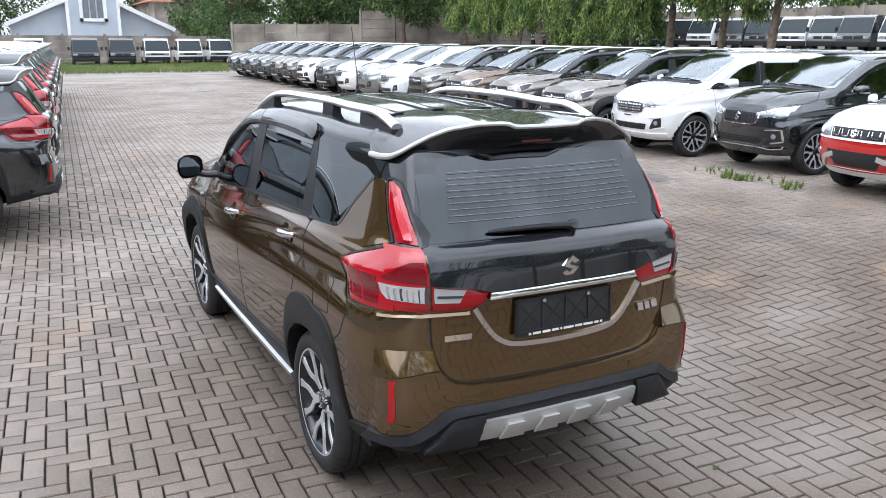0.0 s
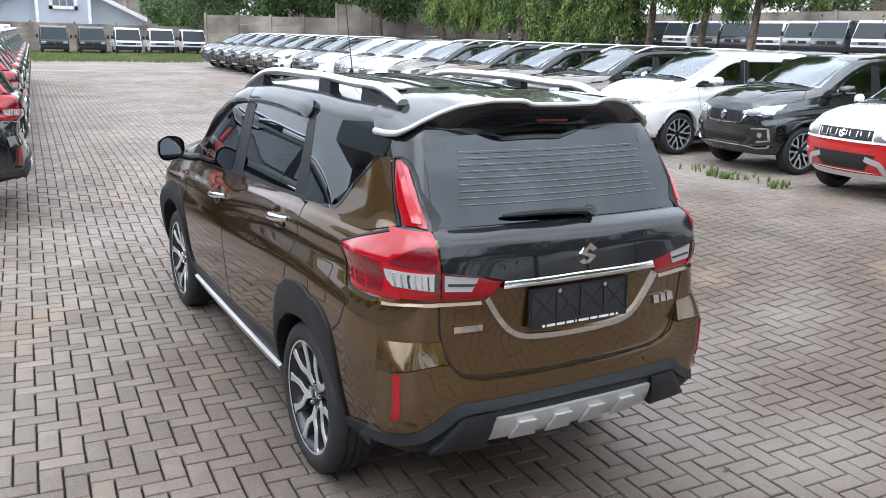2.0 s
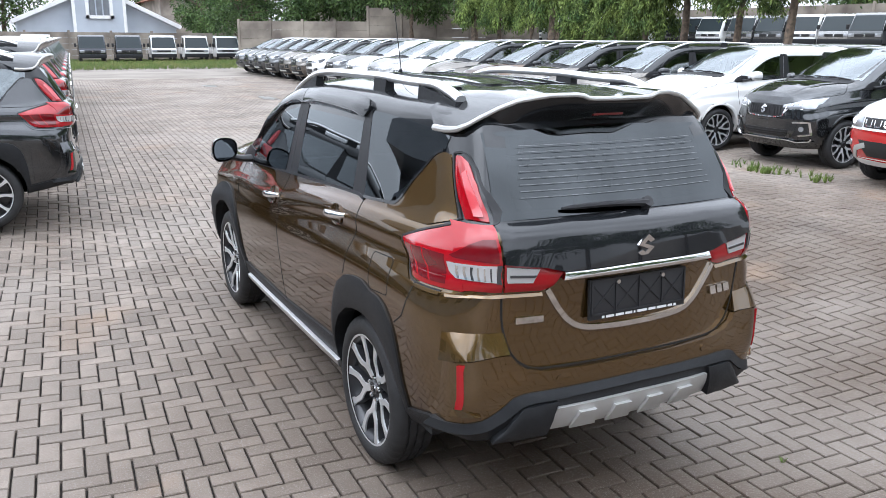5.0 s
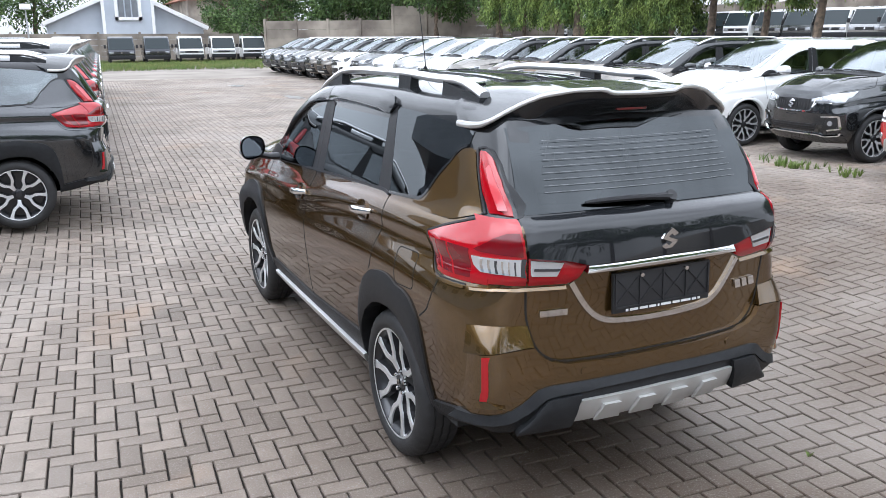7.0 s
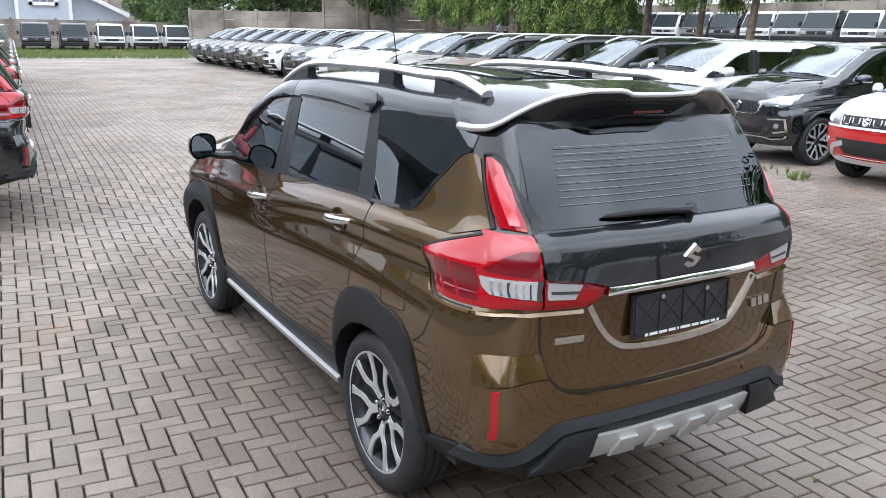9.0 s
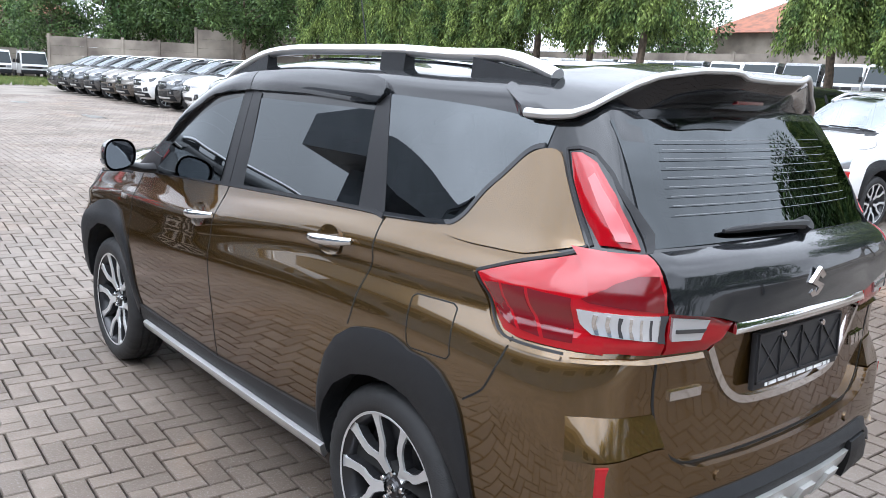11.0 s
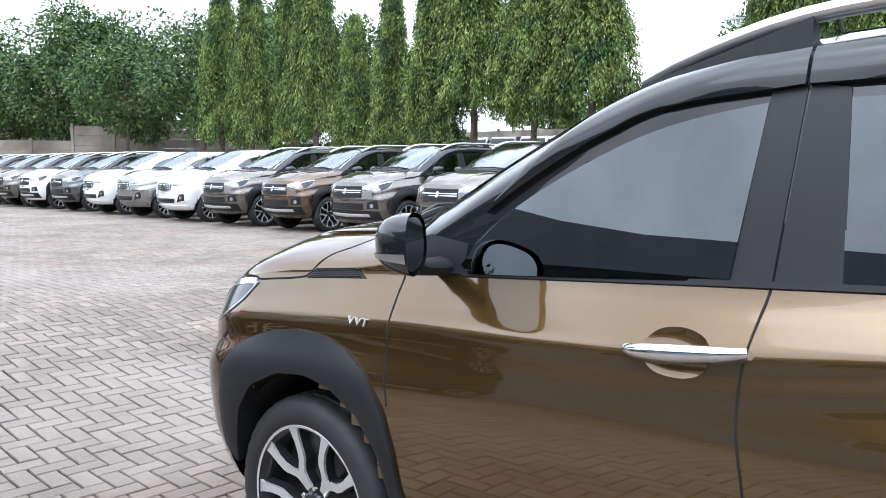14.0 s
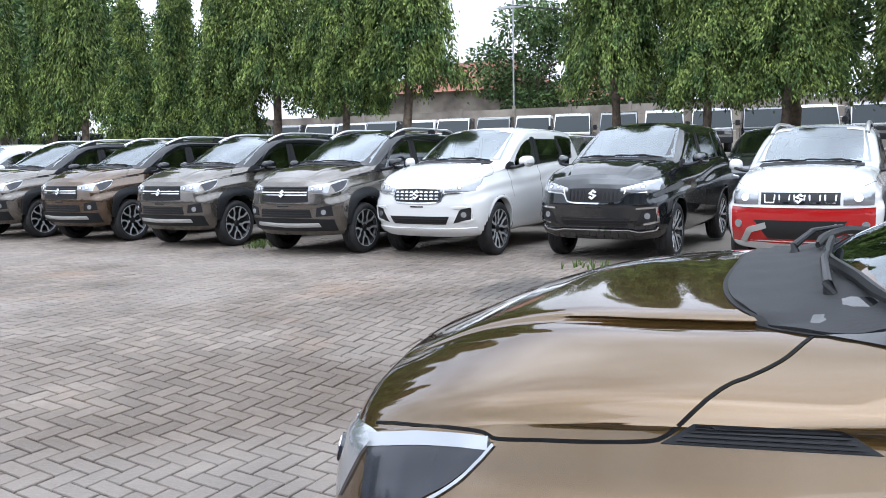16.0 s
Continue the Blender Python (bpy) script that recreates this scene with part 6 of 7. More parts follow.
def gable_house():
    h = thing("house", "pale grey house with white barge boards and tall window", "house")
    x = 72.0
    yc = -5.0

    def prism(y0, y1, z0, zl, zr, x0, x1):
        bm = bmesh.new()
        f = [(y0, z0), (y1, z0), (y1, zr), (y0, zl)]
        a = [bm.verts.new((x0, p, q)) for p, q in f]
        b = [bm.verts.new((x1, p, q)) for p, q in f]
        bm.faces.new(a[::-1])
        bm.faces.new(b)
        for i in range(4):
            bm.faces.new((a[i], a[(i + 1) % 4], b[(i + 1) % 4], b[i]))
        bmesh.ops.recalc_face_normals(bm, faces=bm.faces)
        part("wall", bm, M_HOUSE, h, smooth=False)
    prism(yc + 1.9, yc + 6.2, 0, 5.2, 3.35, x + 1, x + 9)
    prism(yc - 6.2, yc - 1.9, 0, 3.0, 5.0, x + 1, x + 9)
    prism(yc - 2.0, yc + 2.0, 0, 7.5, 7.5, x, x + 9)
    for y0, z0, y1, z1 in ((yc + 6.6, 3.2, yc + 2.0, 5.25), (yc - 2.0, 5.05, yc - 6.6, 2.85)):
        bm = bmesh.new()
        d = Vector((0, y1 - y0, z1 - z0))
        a = math.atan2(d.z, d.y)
        box(bm, -0.4, 9, 0, d.length, 0, 0.32, Matrix.Translation((x + 0.7, y0, z0)) @ Matrix.Rotation(a, 4, "X"))
        part("roof", bm, M_WHITE, h, "white edged roof slope", smooth=False)
    for s in (-1, 1):
        bm = box(bmesh.new(), x - 0.15, x, yc + s * 1.95 - 0.12, yc + s * 1.95 + 0.12, 0, 7.5)
        part("corner_trim", bm, M_WHITE, h, smooth=False)
    w = new("window")
    w.parent = h
    bm = bmesh.new()
    for y0, y1, z0, z1 in ((-1.05, 1.05, 3.35, 3.6), (-1.05, 1.05, 6.6, 6.8), (-1.05, -0.8, 3.35, 6.8), (0.8, 1.05, 3.35, 6.8)):
        box(bm, x - 0.2, x + 0.02, yc + y0, yc + y1, z0, z1)
    part("window_frame", bm, M_WHITE, w, smooth=False)
    for k in range(3):
        y = yc - 0.75 + 0.53 * k
        part("pane", box(bmesh.new(), x - 0.06, x - 0.01, y, y + 0.42, 3.6, 6.6), M_DARKROOF, w, smooth=False)


gable_house()


def far_house(x, y, z, w, d, hh, name="house"):
    h = thing(name, "distant house with a red tiled hipped roof", "house")
    part("wall", box(bmesh.new(), x - w / 2, x + w / 2, y - d / 2, y + d / 2, z, z + hh), M_WALL, h, smooth=False)
    bm = bmesh.new()
    e = 0.6
    b = [bm.verts.new((x + sx * (w / 2 + e), y + sy * (d / 2 + e), z + hh)) for sx, sy in ((-1, -1), (1, -1), (1, 1), (-1, 1))]
    t = [bm.verts.new((x - w / 4, y, z + hh + d * 0.28)), bm.verts.new((x + w / 4, y, z + hh + d * 0.28))]
    for f in ((b[0], b[1], t[1], t[0]), (b[1], b[2], t[1]), (b[2], b[3], t[0], t[1]), (b[3], b[0], t[0]), b[::-1]):
        bm.faces.new(f)
    part("roof", bm, M_ROOF, h, "red clay tile roof", smooth=False)
    for k in range(3):
        part("window", box(bmesh.new(), x - w / 2 + w * (k + 0.7) / 4, x - w / 2 + w * (k + 0.7) / 4 + 0.9, y + d / 2, y + d / 2 + 0.05, z + 0.9, z + 2.1), M_DARKROOF, h, smooth=False)


far_house(27, -56, 1.0, 12, 9, 5.0)
far_house(17, -60, 1.0, 9, 8, 4.2)
far_house(66, -27, 0.3, 12, 9, 5.4)
far_house(86, -16, 0.3, 14, 10, 5.0)


def leaf_cloud(verts, faces, centre, direction, length, width, rnd):
    """One leaf as a folded blade."""
    d = direction.normalized()
    side = d.cross(Vector((rnd.uniform(-1, 1), rnd.uniform(-1, 1), rnd.uniform(-1, 1))))
    if side.length < 1e-3:
        return
    side = side.normalized() * width / 2
    n = len(verts)
    mid = centre + d * length * 0.45
    verts.extend([centre, mid + side, centre + d * length, mid - side])
    faces.append((n, n + 1, n + 2, n + 3))


def leaf_mesh(name, verts, faces, material):
    me = bpy.data.meshes.new(name)
    me.from_pydata([tuple(v) for v in verts], [], faces)
    me.materials.append(material)
    return me


def weeping_crown(seed, height, base, radius, sprays=480):
    """A tall cone of hanging sprays, thinner and pointed towards the top."""
    rnd = random.Random(seed)
    verts, faces = [], []
    for k in range(sprays):
        t = rnd.random() ** 0.9
        z = base + (height - base) * t
        a = rnd.uniform(0, 2 * math.pi)
        lobe = 0.72 + 0.55 * noise.noise((seed * 3.1 + 1.3 * math.cos(a), 1.3 * math.sin(a), z * 0.55))
        lim = radius * (0.10 + 0.90 * (1 - t) ** 0.55) * lobe
        reach = lim * rnd.uniform(0.55, 1.1)
        p0 = Vector((0.25 * reach * math.cos(a), 0.25 * reach * math.sin(a), z + 0.25))
        knee = Vector((0.8 * reach * math.cos(a), 0.8 * reach * math.sin(a), z + 0.12))
        tip = Vector((reach * math.cos(a), reach * math.sin(a), max(base - rnd.uniform(0.0, 0.35), z - rnd.uniform(0.35, 0.95))))
        for j in range(105):
            u = rnd.random() ** 0.75
            q = p0.lerp(knee, u / 0.35) if u < 0.35 else knee.lerp(tip, (u - 0.35) / 0.65)
            q = q + Vector((rnd.gauss(0, 0.07), rnd.gauss(0, 0.07), rnd.gauss(0, 0.07)))
            d = Vector((math.cos(a) * 0.4 + rnd.gauss(0, 0.4), math.sin(a) * 0.4 + rnd.gauss(0, 0.4), -1.0))
            leaf_cloud(verts, faces, q, d, rnd.uniform(0.075, 0.130), rnd.uniform(0.032, 0.050), rnd)
    return leaf_mesh("weeping_crown", verts, faces, M_LEAF)


def broad_crown(seed, height, base, radius, material=None, blobs=30, leaf=0.20):
    rnd = random.Random(seed)
    verts, faces = [], []
    for k in range(blobs):
        a, r = rnd.uniform(0, 2 * math.pi), radius * rnd.random() ** 0.5
        z = rnd.uniform(base, height)
        r *= max(0.3, 1 - abs((z - base) / (height - base) - 0.45) * 1.1)
        c = Vector((r * math.cos(a), r * math.sin(a), z))
        size = radius * rnd.uniform(0.22, 0.42)
        for j in range(370):
            v = Vector((rnd.gauss(0, 1), rnd.gauss(0, 1), rnd.gauss(0, 0.8))).normalized() * size * rnd.random() ** 0.35
            d = v.normalized() + Vector((rnd.gauss(0, 0.5), rnd.gauss(0, 0.5), rnd.gauss(0, 0.5) - 0.3))
            leaf_cloud(verts, faces, c + v, d, leaf * rnd.uniform(0.7, 1.3), leaf * rnd.uniform(0.35, 0.6), rnd)
    return leaf_mesh("broad_crown", verts, faces, material or M_LEAF2)


def trunk_mesh(seed, height, r0, limbs=10, spread=0.8, first=2.2):
    rnd = random.Random(seed + 50)
    bm = bmesh.new()
    n = 10
    pts = [(0.05 * math.sin(seed + k), 0.05 * math.cos(seed * 2 + k), height * k / n) for k in range(n + 1)]
    tube(bm, pts, [r0 * (1 - 0.85 * k / n) * (1.3 if k == 0 else 1) for k in range(n + 1)], 9)
    for k in range(limbs):
        z = first + (height * 0.85 - first) * k / max(1, limbs - 1)
        a = rnd.uniform(0, 2 * math.pi)
        L = spread * rnd.uniform(0.6, 1.2)
        p = Vector((0, 0, z))
        tube(bm, [p, p + Vector((L * 0.5 * math.cos(a), L * 0.5 * math.sin(a), 0.35 * L)), p + Vector((L * math.cos(a), L * math.sin(a), 0.45 * L))], [r0 * 0.38, r0 * 0.25, r0 * 0.1], 6)
    me = bpy.data.meshes.new("trunk")
    bm.to_mesh(me)
    bm.free()
    me.materials.append(M_BARK)
    me.shade_smooth()
    return me


def plant(name, label, trunk, crown, m, group):
    t = thing(name, label, "tree", group)
    for nm, me in (("trunk", trunk), ("crown", crown)):
        o = new(nm, me)
        o.parent = t
    t.matrix_basis = m
    return t


WEEP = [(trunk_mesh(s, 6.3, 0.13, 10, 0.5, 3.4), weeping_crown(s, 7.2 + 0.25 * s, 2.2, 1.22)) for s in range(4)]
rng = random.Random(11)
WEEP_HIGH = [(trunk_mesh(30 + s, 6.3, 0.15, 9, 0.6, 3.6), weeping_crown(30 + s, 8.4, 2.9, 1.8, 620)) for s in range(2)]
for i in range(18):
    x = 27.6 - 1.75 * i
    if 7.9 < x < 10.2:
        continue
    tr, cr = WEEP[i % 4] if x > 15.5 else WEEP_HIGH[i % 2]
    y = -15.6 + rng.uniform(-0.25, 0.25)
    sc = rng.uniform(0.88, 1.08)
    m = Matrix.Translation((x + rng.uniform(-0.3, 0.3), y, ground_z(x, y) - 0.05)) @ Matrix.Rotation(rng.uniform(0, 6.28), 4, "Z") @ Matrix.Diagonal((sc, sc, sc * rng.uniform(0.92, 1.06) * (1.16 if x > 21 else 1), 1))
    plant("weeping_tree", "tall narrow tree with drooping green leaves", tr, cr, m, "drooping trees in a line")
BROAD = [(trunk_mesh(20 + s, 4.6, 0.16, 9, 1.8, 1.6), broad_crown(20 + s, 6.5, 2.0, 2.7)) for s in range(3)]
for i, (x, y, sc) in enumerate(((56, -17, 1.0), (53, -21, 0.95), (49, -20, 1.1), (44, -27, 1.0), (40, -29, 1.15), (58, -13.2, 0.8), (63, -20, 1.2), (66, -12, 0.9), (37, -31, 1.0), (46, -33, 1.3), (57, -28, 1.3), (34, -24, 0.8), (38.5, -21.5, 0.9), (42.5, -19.5, 0.85), (66, 7, 0.85), (67, 12, 0.9), (70, 18, 1.0), (90, 2, 1.5), (92, -14, 1.5), (88, 12, 1.4), (12.5, -47, 1.3), (20, -50, 1.2), (33, -46, 1.1), (6, -49, 1.3), (-4, -48, 1.4), (3.5, -20.5, 1.0), (-1.0, -20.2, 1.05), (-5.5, -20.5, 1.0), (-15, -17, 0.95), (-16, -12, 1.0), (-15, -7, 0.95), (-16, -2, 1.0), (-15, 3, 0.95), (-16, 8, 1.0))):
    tr, cr = BROAD[i % 3]
    plant("broadleaf_tree", "spreading broadleaf tree with dark glossy leaves", tr, cr, Matrix.Translation((x, y, ground_z(x, y) - 0.1)) @ Matrix.Rotation(i * 1.3, 4, "Z") @ Matrix.Scale(sc * 1.25, 4), "broadleaf trees by the wall")


def pickup(colour_name="white"):
    t = thing("pickup_truck", "", "truck")
    bm = bmesh.new()
    prof = [(1.55, 0.35), (1.62, 0.62), (1.60, 0.95), (1.20, 1.72), (1.05, 1.80), (0.15, 1.80), (0.10, 0.35)]
    cols = []
    for y, k in ((-0.82, 0), (-0.80, 1), (0.80, 1), (0.82, 0)):
        cols.append([bm.verts.new((x - (0.0 if k else 0.04), y * (1 - 0.07 * max(0, z - 0.95)), z)) for x, z in prof])
    for a, b in zip(cols, cols[1:]):
        for j in range(len(prof)):
            bm.faces.new((a[j], a[(j + 1) % len(prof)], b[(j + 1) % len(prof)], b[j]))
    bm.faces.new(cols[0])
    bm.faces.new(cols[-1][::-1])
    bmesh.ops.recalc_face_normals(bm, faces=bm.faces)
    part("cab", bm, M_PAINT, t, angle=30)
    bm = bmesh.new()
    vs = [bm.verts.new(v) for v in ((1.605, -0.775, 0.985), (1.605, 0.775, 0.985), (1.245, 0.71, 1.68), (1.245, -0.71, 1.68))]
    bm.faces.new(vs)
    part("windscreen", bm, M_DARKSCREEN, t, smooth=False)
    for s in (-1, 1):
        bm = bmesh.new()
        bm.faces.new([bm.verts.new(v) for v in ((1.35, s * 0.832, 1.0), (0.35, s * 0.832, 1.0), (0.35, s * 0.785, 1.65), (1.10, s * 0.785, 1.65))])
        part("door_glass", bm, M_DARKSCREEN, t, smooth=False)
        part("head_lamp", box(bmesh.new(), 1.60, 1.64, s * 0.62 - 0.14, s * 0.62 + 0.14, 0.70, 0.85, bevel=0.01), M_HEAD, t)
        part("door_mirror", box(bmesh.new(), 1.30, 1.38, s * 0.98 - 0.07, s * 0.98 + 0.07, 1.05, 1.28, bevel=0.02), M_TRIM, t)
        part("mirror_arm", tube(bmesh.new(), [(1.36, s * 0.80, 1.12), (1.34, s * 0.95, 1.15)], 0.014, 6), M_TRIM, t)
        for x in (1.1, -1.0):
            w = lathe(bmesh.new(), [(0.0, s * 0.06), (0.17, s * 0.06), (0.19, s * 0.08), (0.27, s * 0.08), (0.29, 0.05 * s), (0.29, -0.06 * s)], 20, at=(x, s * 0.70, 0.27))
            bmesh.ops.recalc_face_normals(w, faces=w.faces)
            part("wheel", w, M_RUBBER, t)
    part("front_bumper", box(bmesh.new(), 1.52, 1.67, -0.82, 0.82, 0.35, 0.60, bevel=0.03), M_CLAD, t)
    part("grille", box(bmesh.new(), 1.60, 1.632, -0.46, 0.46, 0.70, 0.84, bevel=0.01), M_GRILLE, t)
    part("maker_badge", logo_shape(bmesh.new(), Matrix.Translation((1.636, 0, 0.77)), 0.12), M_CHROME, t, smooth=False)
    bm = bmesh.new()
    box(bm, -1.75, 0.05, -0.82, 0.82, 0.55, 0.62)
    for y in (-0.82, 0.79):
        box(bm, -1.75, 0.05, y, y + 0.03, 0.62, 1.0)
    box(bm, -1.75, -1.72, -0.79, 0.79, 0.62, 1.0)
    part("load_bed", bm, M_PAINT, t, smooth=False)
    return t


M_DARKSCREEN = mat("dark_glass", (0.03, 0.038, 0.042), 0.12, 0.0, 0.0)
M_DARKSCREEN.node_tree.nodes["Principled BSDF"].inputs["Specular IOR Level"].default_value = 0.18
tr = pickup()
DARKBLUE = (0.02, 0.024, 0.035)
for i, c in enumerate((DARKBLUE, DARKBLUE, WHITE, WHITE, WHITE)):
    x, y = 56.5 + 0.6 * i, -2.8 - 2.3 * i
    t = copy_thing(tr, Matrix.Translation((x, y, ground_z(x, y))) @ Matrix.Rotation(radians(178), 4, "Z"))
    recolour(t, c)
    tagged(t, f"{'white' if c is WHITE else 'dark'} pickup truck on the grass verge", "truck", "pickup trucks by the wall")
for i in range(3):
    x, y = 53.5 + i, 0.5 + 3.0 * i
    t = copy_thing(tr, Matrix.Translation((x, y, ground_z(x, y))) @ Matrix.Rotation(radians(178), 4, "Z"))
    recolour(t, (WHITE, GREY, GREY)[i])
    tagged(t, f"{('white', 'grey', 'grey')[i]} pickup truck by the boundary wall", "truck", "pickup trucks by the wall")
for i in range(30):
    x, y = 56 - 1.95 * i, -35 + rng.uniform(-0.4, 0.4)
    c = [WHITE, WHITE, GREY, WHITE, BLACK, SILVER, WHITE, BLACK][(i * 5 + i // 3) % 8]
    t = copy_thing(tr, Matrix.Translation((x, y, ground_z(x, y))) @ Matrix.Rotation(radians(100), 4, "Z"))
    recolour(t, c)
    tagged(t, f"{TINT[c]} pickup truck parked behind the trees", "truck", "pickup trucks behind the trees")
for o in list(tr.children_recursive) + [tr]:
    bpy.data.objects.remove(o)


def showroom():
    """The long low building on the other side of the yard, mirrored in the windows."""
    b = thing("service_building", "long grey service building with a dark gabled roof", "building")
    y = 7.6
    bm = box(bmesh.new(), -16, 11.2, y, y + 12, 0, 3.43)
    part("wall", bm, M_DIMWALL, b, smooth=False)
    bm = bmesh.new()
    prof = [(-17, 3.75), (2.0, 3.8), (5.0, 3.88), (6.4, 4.02), (7.3, 4.17), (8.7, 4.42), (9.4, 4.45), (11.8, 4.1), (11.8, 3.45), (-17, 3.4)]
    a = [bm.verts.new((p, y - 0.9, q)) for p, q in prof]
    c = [bm.verts.new((p, y + 13, q)) for p, q in prof]
    bm.faces.new(a)
    bm.faces.new(c[::-1])
    for i in range(10):
        bm.faces.new((a[i], a[(i + 1) % 10], c[(i + 1) % 10], c[i]))
    bmesh.ops.recalc_face_normals(bm, faces=bm.faces)
    part("roof", bm, M_DARKROOF, b, "dark metal roof", smooth=False)
    for k in range(9):
        x = -14.5 + 2.7 * k
        w = new("window")
        w.parent = b
        part("window_frame", box(bmesh.new(), x, x + 1.5, y - 0.08, y, 2.2, 3.2), M_STEEL, w, smooth=False)
        part("pane", box(bmesh.new(), x + 0.08, x + 1.42, y - 0.10, y - 0.081, 2.28, 3.12), M_DARKSCREEN, w, smooth=False)


showroom()


# ---- paving: herringbone of concrete blocks ----
PW = 0.105
paving = thing("paving", "worn grey brown concrete blocks in herringbone", "paving", kind="structure")
rngp = random.Random(3)


def block_mesh():
    bm = bmesh.new()
    L, W, c = PW - 0.0050, PW / 2 - 0.0050, 0.0035
    lo = [bm.verts.new(v) for v in ((-L, -W, -0.03), (L, -W, -0.03), (L, W, -0.03), (-L, W, -0.03))]
    up = [bm.verts.new(v) for v in ((-L, -W, -0.005), (L, -W, -0.005), (L, W, -0.005), (-L, W, -0.005))]
    hi = [bm.verts.new(v) for v in ((-L + c, -W + c, 0), (L - c, -W + c, 0), (L - c, W - c, 0), (-L + c, W - c, 0))]
    for a, b in ((lo, up), (up, hi)):
        for i in range(4):
            bm.faces.new((a[i], a[(i + 1) % 4], b[(i + 1) % 4], b[i]))
    bm.faces.new(hi)
    me = bpy.data.meshes.new("paving_block")
    bm.to_mesh(me)
    bm.free()
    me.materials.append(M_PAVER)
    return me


BLOCK = block_mesh()
co = np.empty(len(BLOCK.vertices) * 3)
BLOCK.vertices.foreach_get("co", co)
co = co.reshape(-1, 3)
quads = [tuple(p.vertices) for p in BLOCK.polygons]
cl, sl = math.cos(LANE), math.sin(LANE)
allv, allf, singles = [], [], 0
for k in range(-120, 120):
    for m in range(-90, 130):
        for turned in (False, True):
            u = (k + 4 * m + (1.0 if not turned else 0.5)) * PW
            v = (k + (0.5 if not turned else 2.0)) * PW
            x, y = cl * u - sl * v, sl * u + cl * v
            if not (-5.5 < x < 34 and -9.2 < y < 6.2):
                continue
            if x > 14 and (y > 2.5):
                continue
            z = gz(x, y) + rngp.gauss(0, 0.0012)
            a = LANE + (math.pi / 2 if turned else 0) + rngp.gauss(0, 0.008)
            gx, gy = (gz(x + 0.05, y) - gz(x - 0.05, y)) / 0.1, (gz(x, y + 0.05) - gz(x, y - 0.05)) / 0.1
            gx, gy = gx + rngp.gauss(0, 0.006), gy + rngp.gauss(0, 0.006)
            if singles < 300 and -0.6 < x < 2.6 and 0.95 < y < 2.6:
                o = new("paving_block", BLOCK)
                o.parent = paving
                o.matrix_basis = Matrix.Translation((x, y, z)) @ Matrix(((1, 0, -gx, 0), (0, 1, -gy, 0), (gx, gy, 1, 0), (0, 0, 0, 1))).to_quaternion().to_matrix().to_4x4() @ Matrix.Rotation(a, 4, "Z")
                singles += 1
                continue
            ca, sa = math.cos(a), math.sin(a)
            q = np.empty_like(co)
            q[:, 0] = x + ca * co[:, 0] - sa * co[:, 1]
            q[:, 1] = y + sa * co[:, 0] + ca * co[:, 1]
            q[:, 2] = z + co[:, 2] + gx * (q[:, 0] - x) + gy * (q[:, 1] - y)
            base = len(allv) * 12
            allv.append(q)
            allf.extend(tuple(base + i for i in f) for f in quads)
me = bpy.data.meshes.new("paving_field")
me.from_pydata(np.concatenate(allv).tolist(), [], allf)
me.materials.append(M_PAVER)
field = new("paving_field", me)
field.parent = paving
tagged(field, "joined field of concrete blocks", kind="stuff")


# ---- verge, weeds, puddles, poles ----
def tufts(name, label, spots, count, height, material, seed):
    rnd = random.Random(seed)
    verts, faces = [], []
    for _ in range(count):
        x0, x1, y0, y1 = rnd.choice(spots)
        x, y = rnd.uniform(x0, x1), rnd.uniform(y0, y1)
        z = ground_z(x, y) - 0.015
        for k in range(rnd.randint(6, 11)):
            a, h = rnd.uniform(0, 6.28), height * rnd.uniform(0.4, 1.2)
            lean = rnd.uniform(0.1, 0.6) * h
            w = 0.004 + 0.025 * height
            n = len(verts)
            dx, dy = math.cos(a), math.sin(a)
            verts.extend([(x - dy * w, y + dx * w, z), (x + dy * w, y - dx * w, z), (x + dx * lean * 0.5 + dy * w * 0.6, y + dy * lean * 0.5 - dx * w * 0.6, z + h * 0.7), (x + dx * lean, y + dy * lean, z + h)])
            faces.append((n, n + 1, n + 2, n + 3))
    me = leaf_mesh(name, verts, faces, material)
    return tagged(new(name, me), label, "plants", kind="stuff")


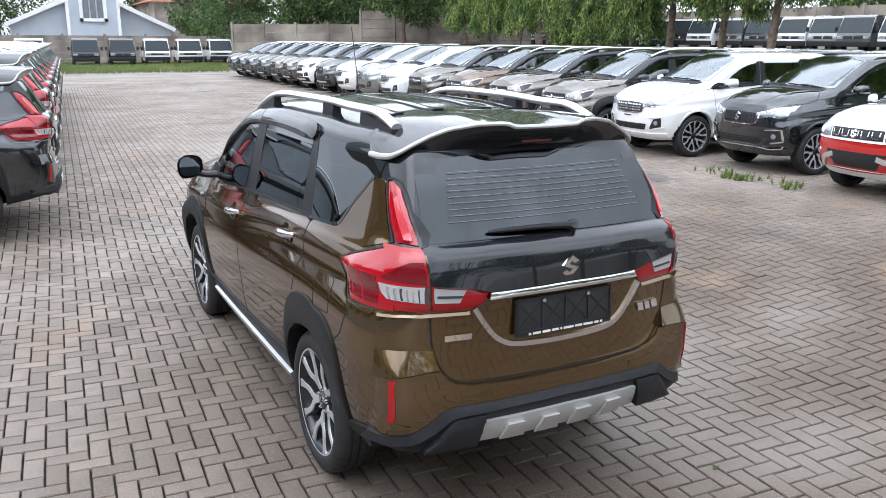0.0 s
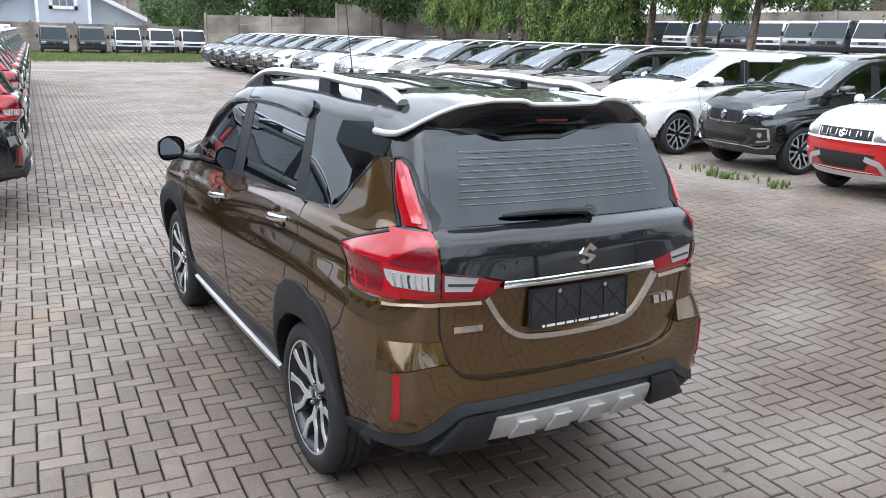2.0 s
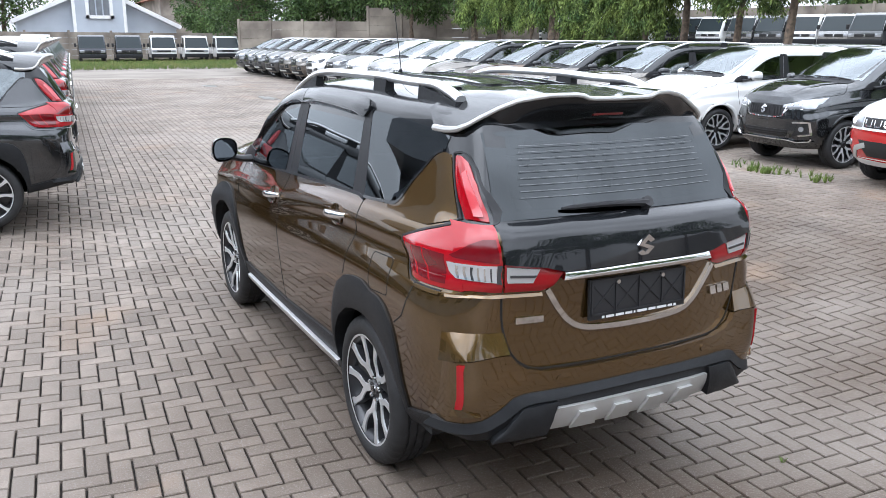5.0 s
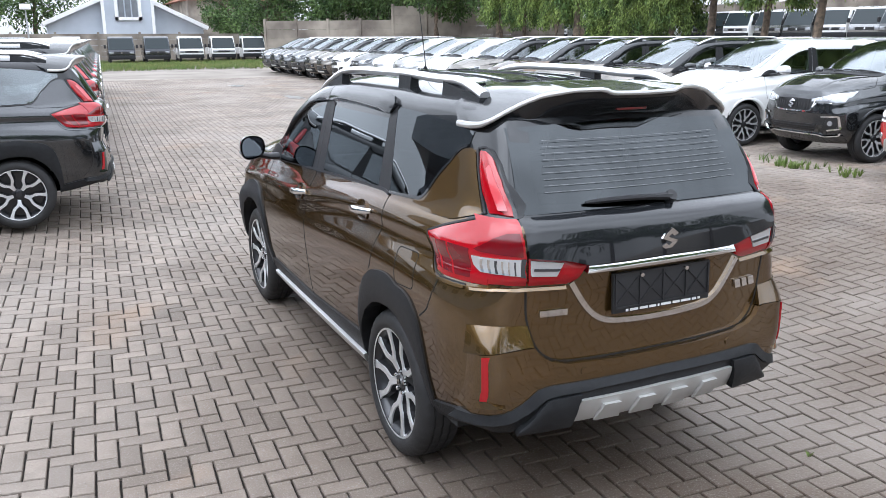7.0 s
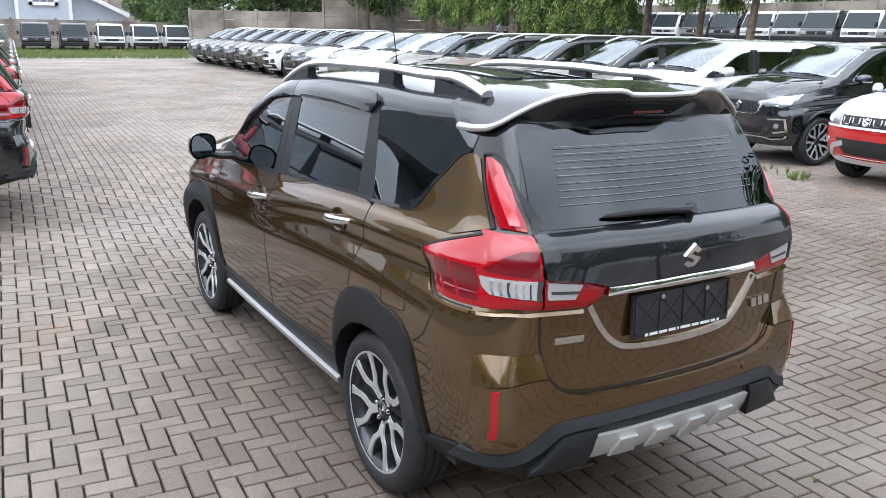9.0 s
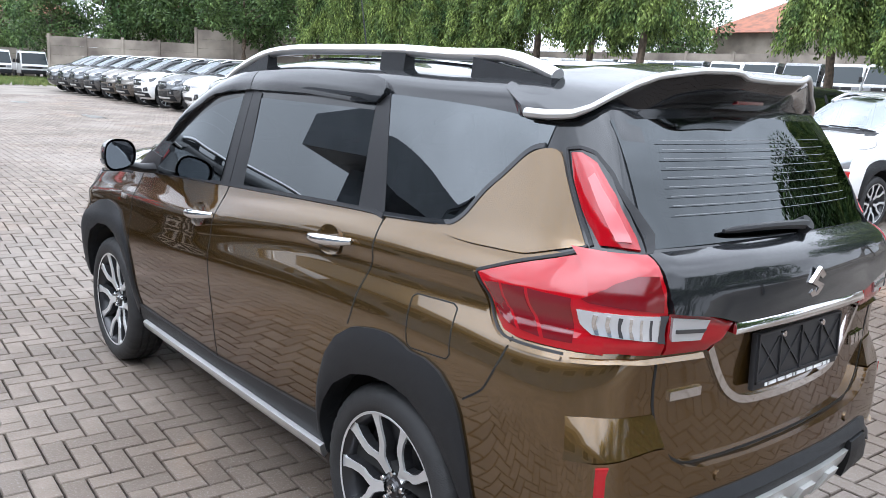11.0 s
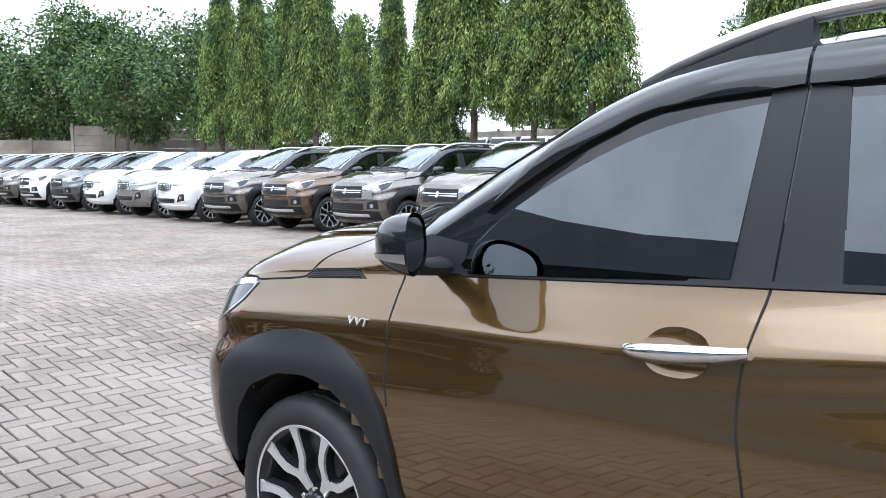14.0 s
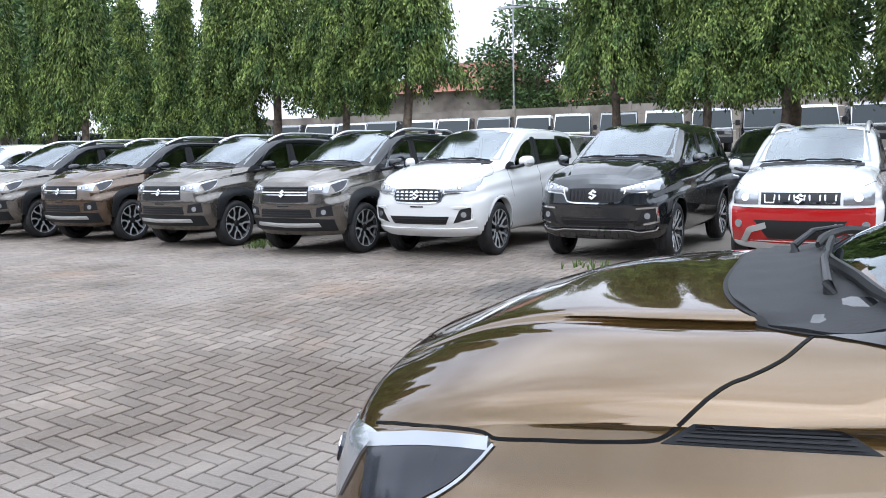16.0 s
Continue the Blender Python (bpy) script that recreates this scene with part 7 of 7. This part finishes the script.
tufts("verge_grass", "rough green grass along the boundary wall", [(44, 60.5, -16, 14)], 9000, 0.22, M_GRASS, 1)
tufts("weeds", "small weeds growing from the paving joints", [(4.3, 4.7, -6.95, -6.75), (3.5, 3.75, -7.1, -6.8), (3.9, 5.3, -7.3, -6.8), (10.0, 10.4, -8.1, -7.6)], 110, 0.11, M_LEAF3, 2)
tufts("weeds", "sparse weeds by the car", [(-2.4, -0.9, -1.6, -0.9), (-1.6, -1.2, -0.8, -0.3)], 10, 0.06, M_GRASS, 5)


def puddle(x, y, rx, ry, seed):
    rnd = random.Random(seed)
    bm = bmesh.new()
    c = []
    for a in np.linspace(0, 2 * math.pi, 40, endpoint=False):
        r = 1 + 0.55 * noise.noise((3 * math.cos(a) + seed, 3 * math.sin(a), seed))
        px, py = x + rx * r * math.cos(a), y + ry * r * math.sin(a)
        c.append(bm.verts.new((px, py, gz(px, py) + 0.006)))
    bm.faces.new(c)
    return tagged(part("puddle", bm, M_PUDDLE, smooth=False), "shallow dark puddle on the paving", "puddle")


M_PUDDLE = mat("wet_dirt", (0.10, 0.09, 0.08), 0.3, second=(0.16, 0.145, 0.13), scale=3, bump=0.3, bump_scale=60)
puddle(27.6, -4.3, 0.6, 0.25, 2)
puddle(20.9, -4.55, 0.7, 0.22, 3)


def pole(x, y, h, lamp=False):
    p = thing("lamp_post" if lamp else "utility_pole", "thin grey post with a floodlight head" if lamp else "grey utility pole with crossarm", "post")
    z = ground_z(x, y)
    part("post", tube(bmesh.new(), [(x, y, z), (x, y, z + h)], [0.065, 0.045], 8), M_STEEL, p)
    if lamp:
        part("lamp_head", box(bmesh.new(), x - 0.3, x + 0.2, y - 0.35, y + 0.35, z + h, z + h + 0.35, bevel=0.05), M_WHITE, p)
    else:
        part("crossarm", box(bmesh.new(), x - 0.9, x + 0.9, y - 0.05, y + 0.05, z + h - 0.5, z + h - 0.38), M_STEEL, p, smooth=False)
    return z + h


pole(60.5, 2.6, 3.6, True)
zt = pole(19.5, -44, 9.0)
zt2 = pole(-8, -46, 9.0)
for k in range(2):
    a, b = Vector((19.5, -44 + 0.4 * k, zt - 0.4)), Vector((-8, -46 + 0.4 * k, zt2 - 0.4))
    pts = [a.lerp(b, t) - Vector((0, 0, 1.2 * 4 * t * (1 - t))) for t in np.linspace(0, 1, 14)]
    tagged(part("overhead_cable", tube(bmesh.new(), pts, 0.02, 5), M_TRIM), "thin black overhead cable between poles", "cable", "overhead cables")
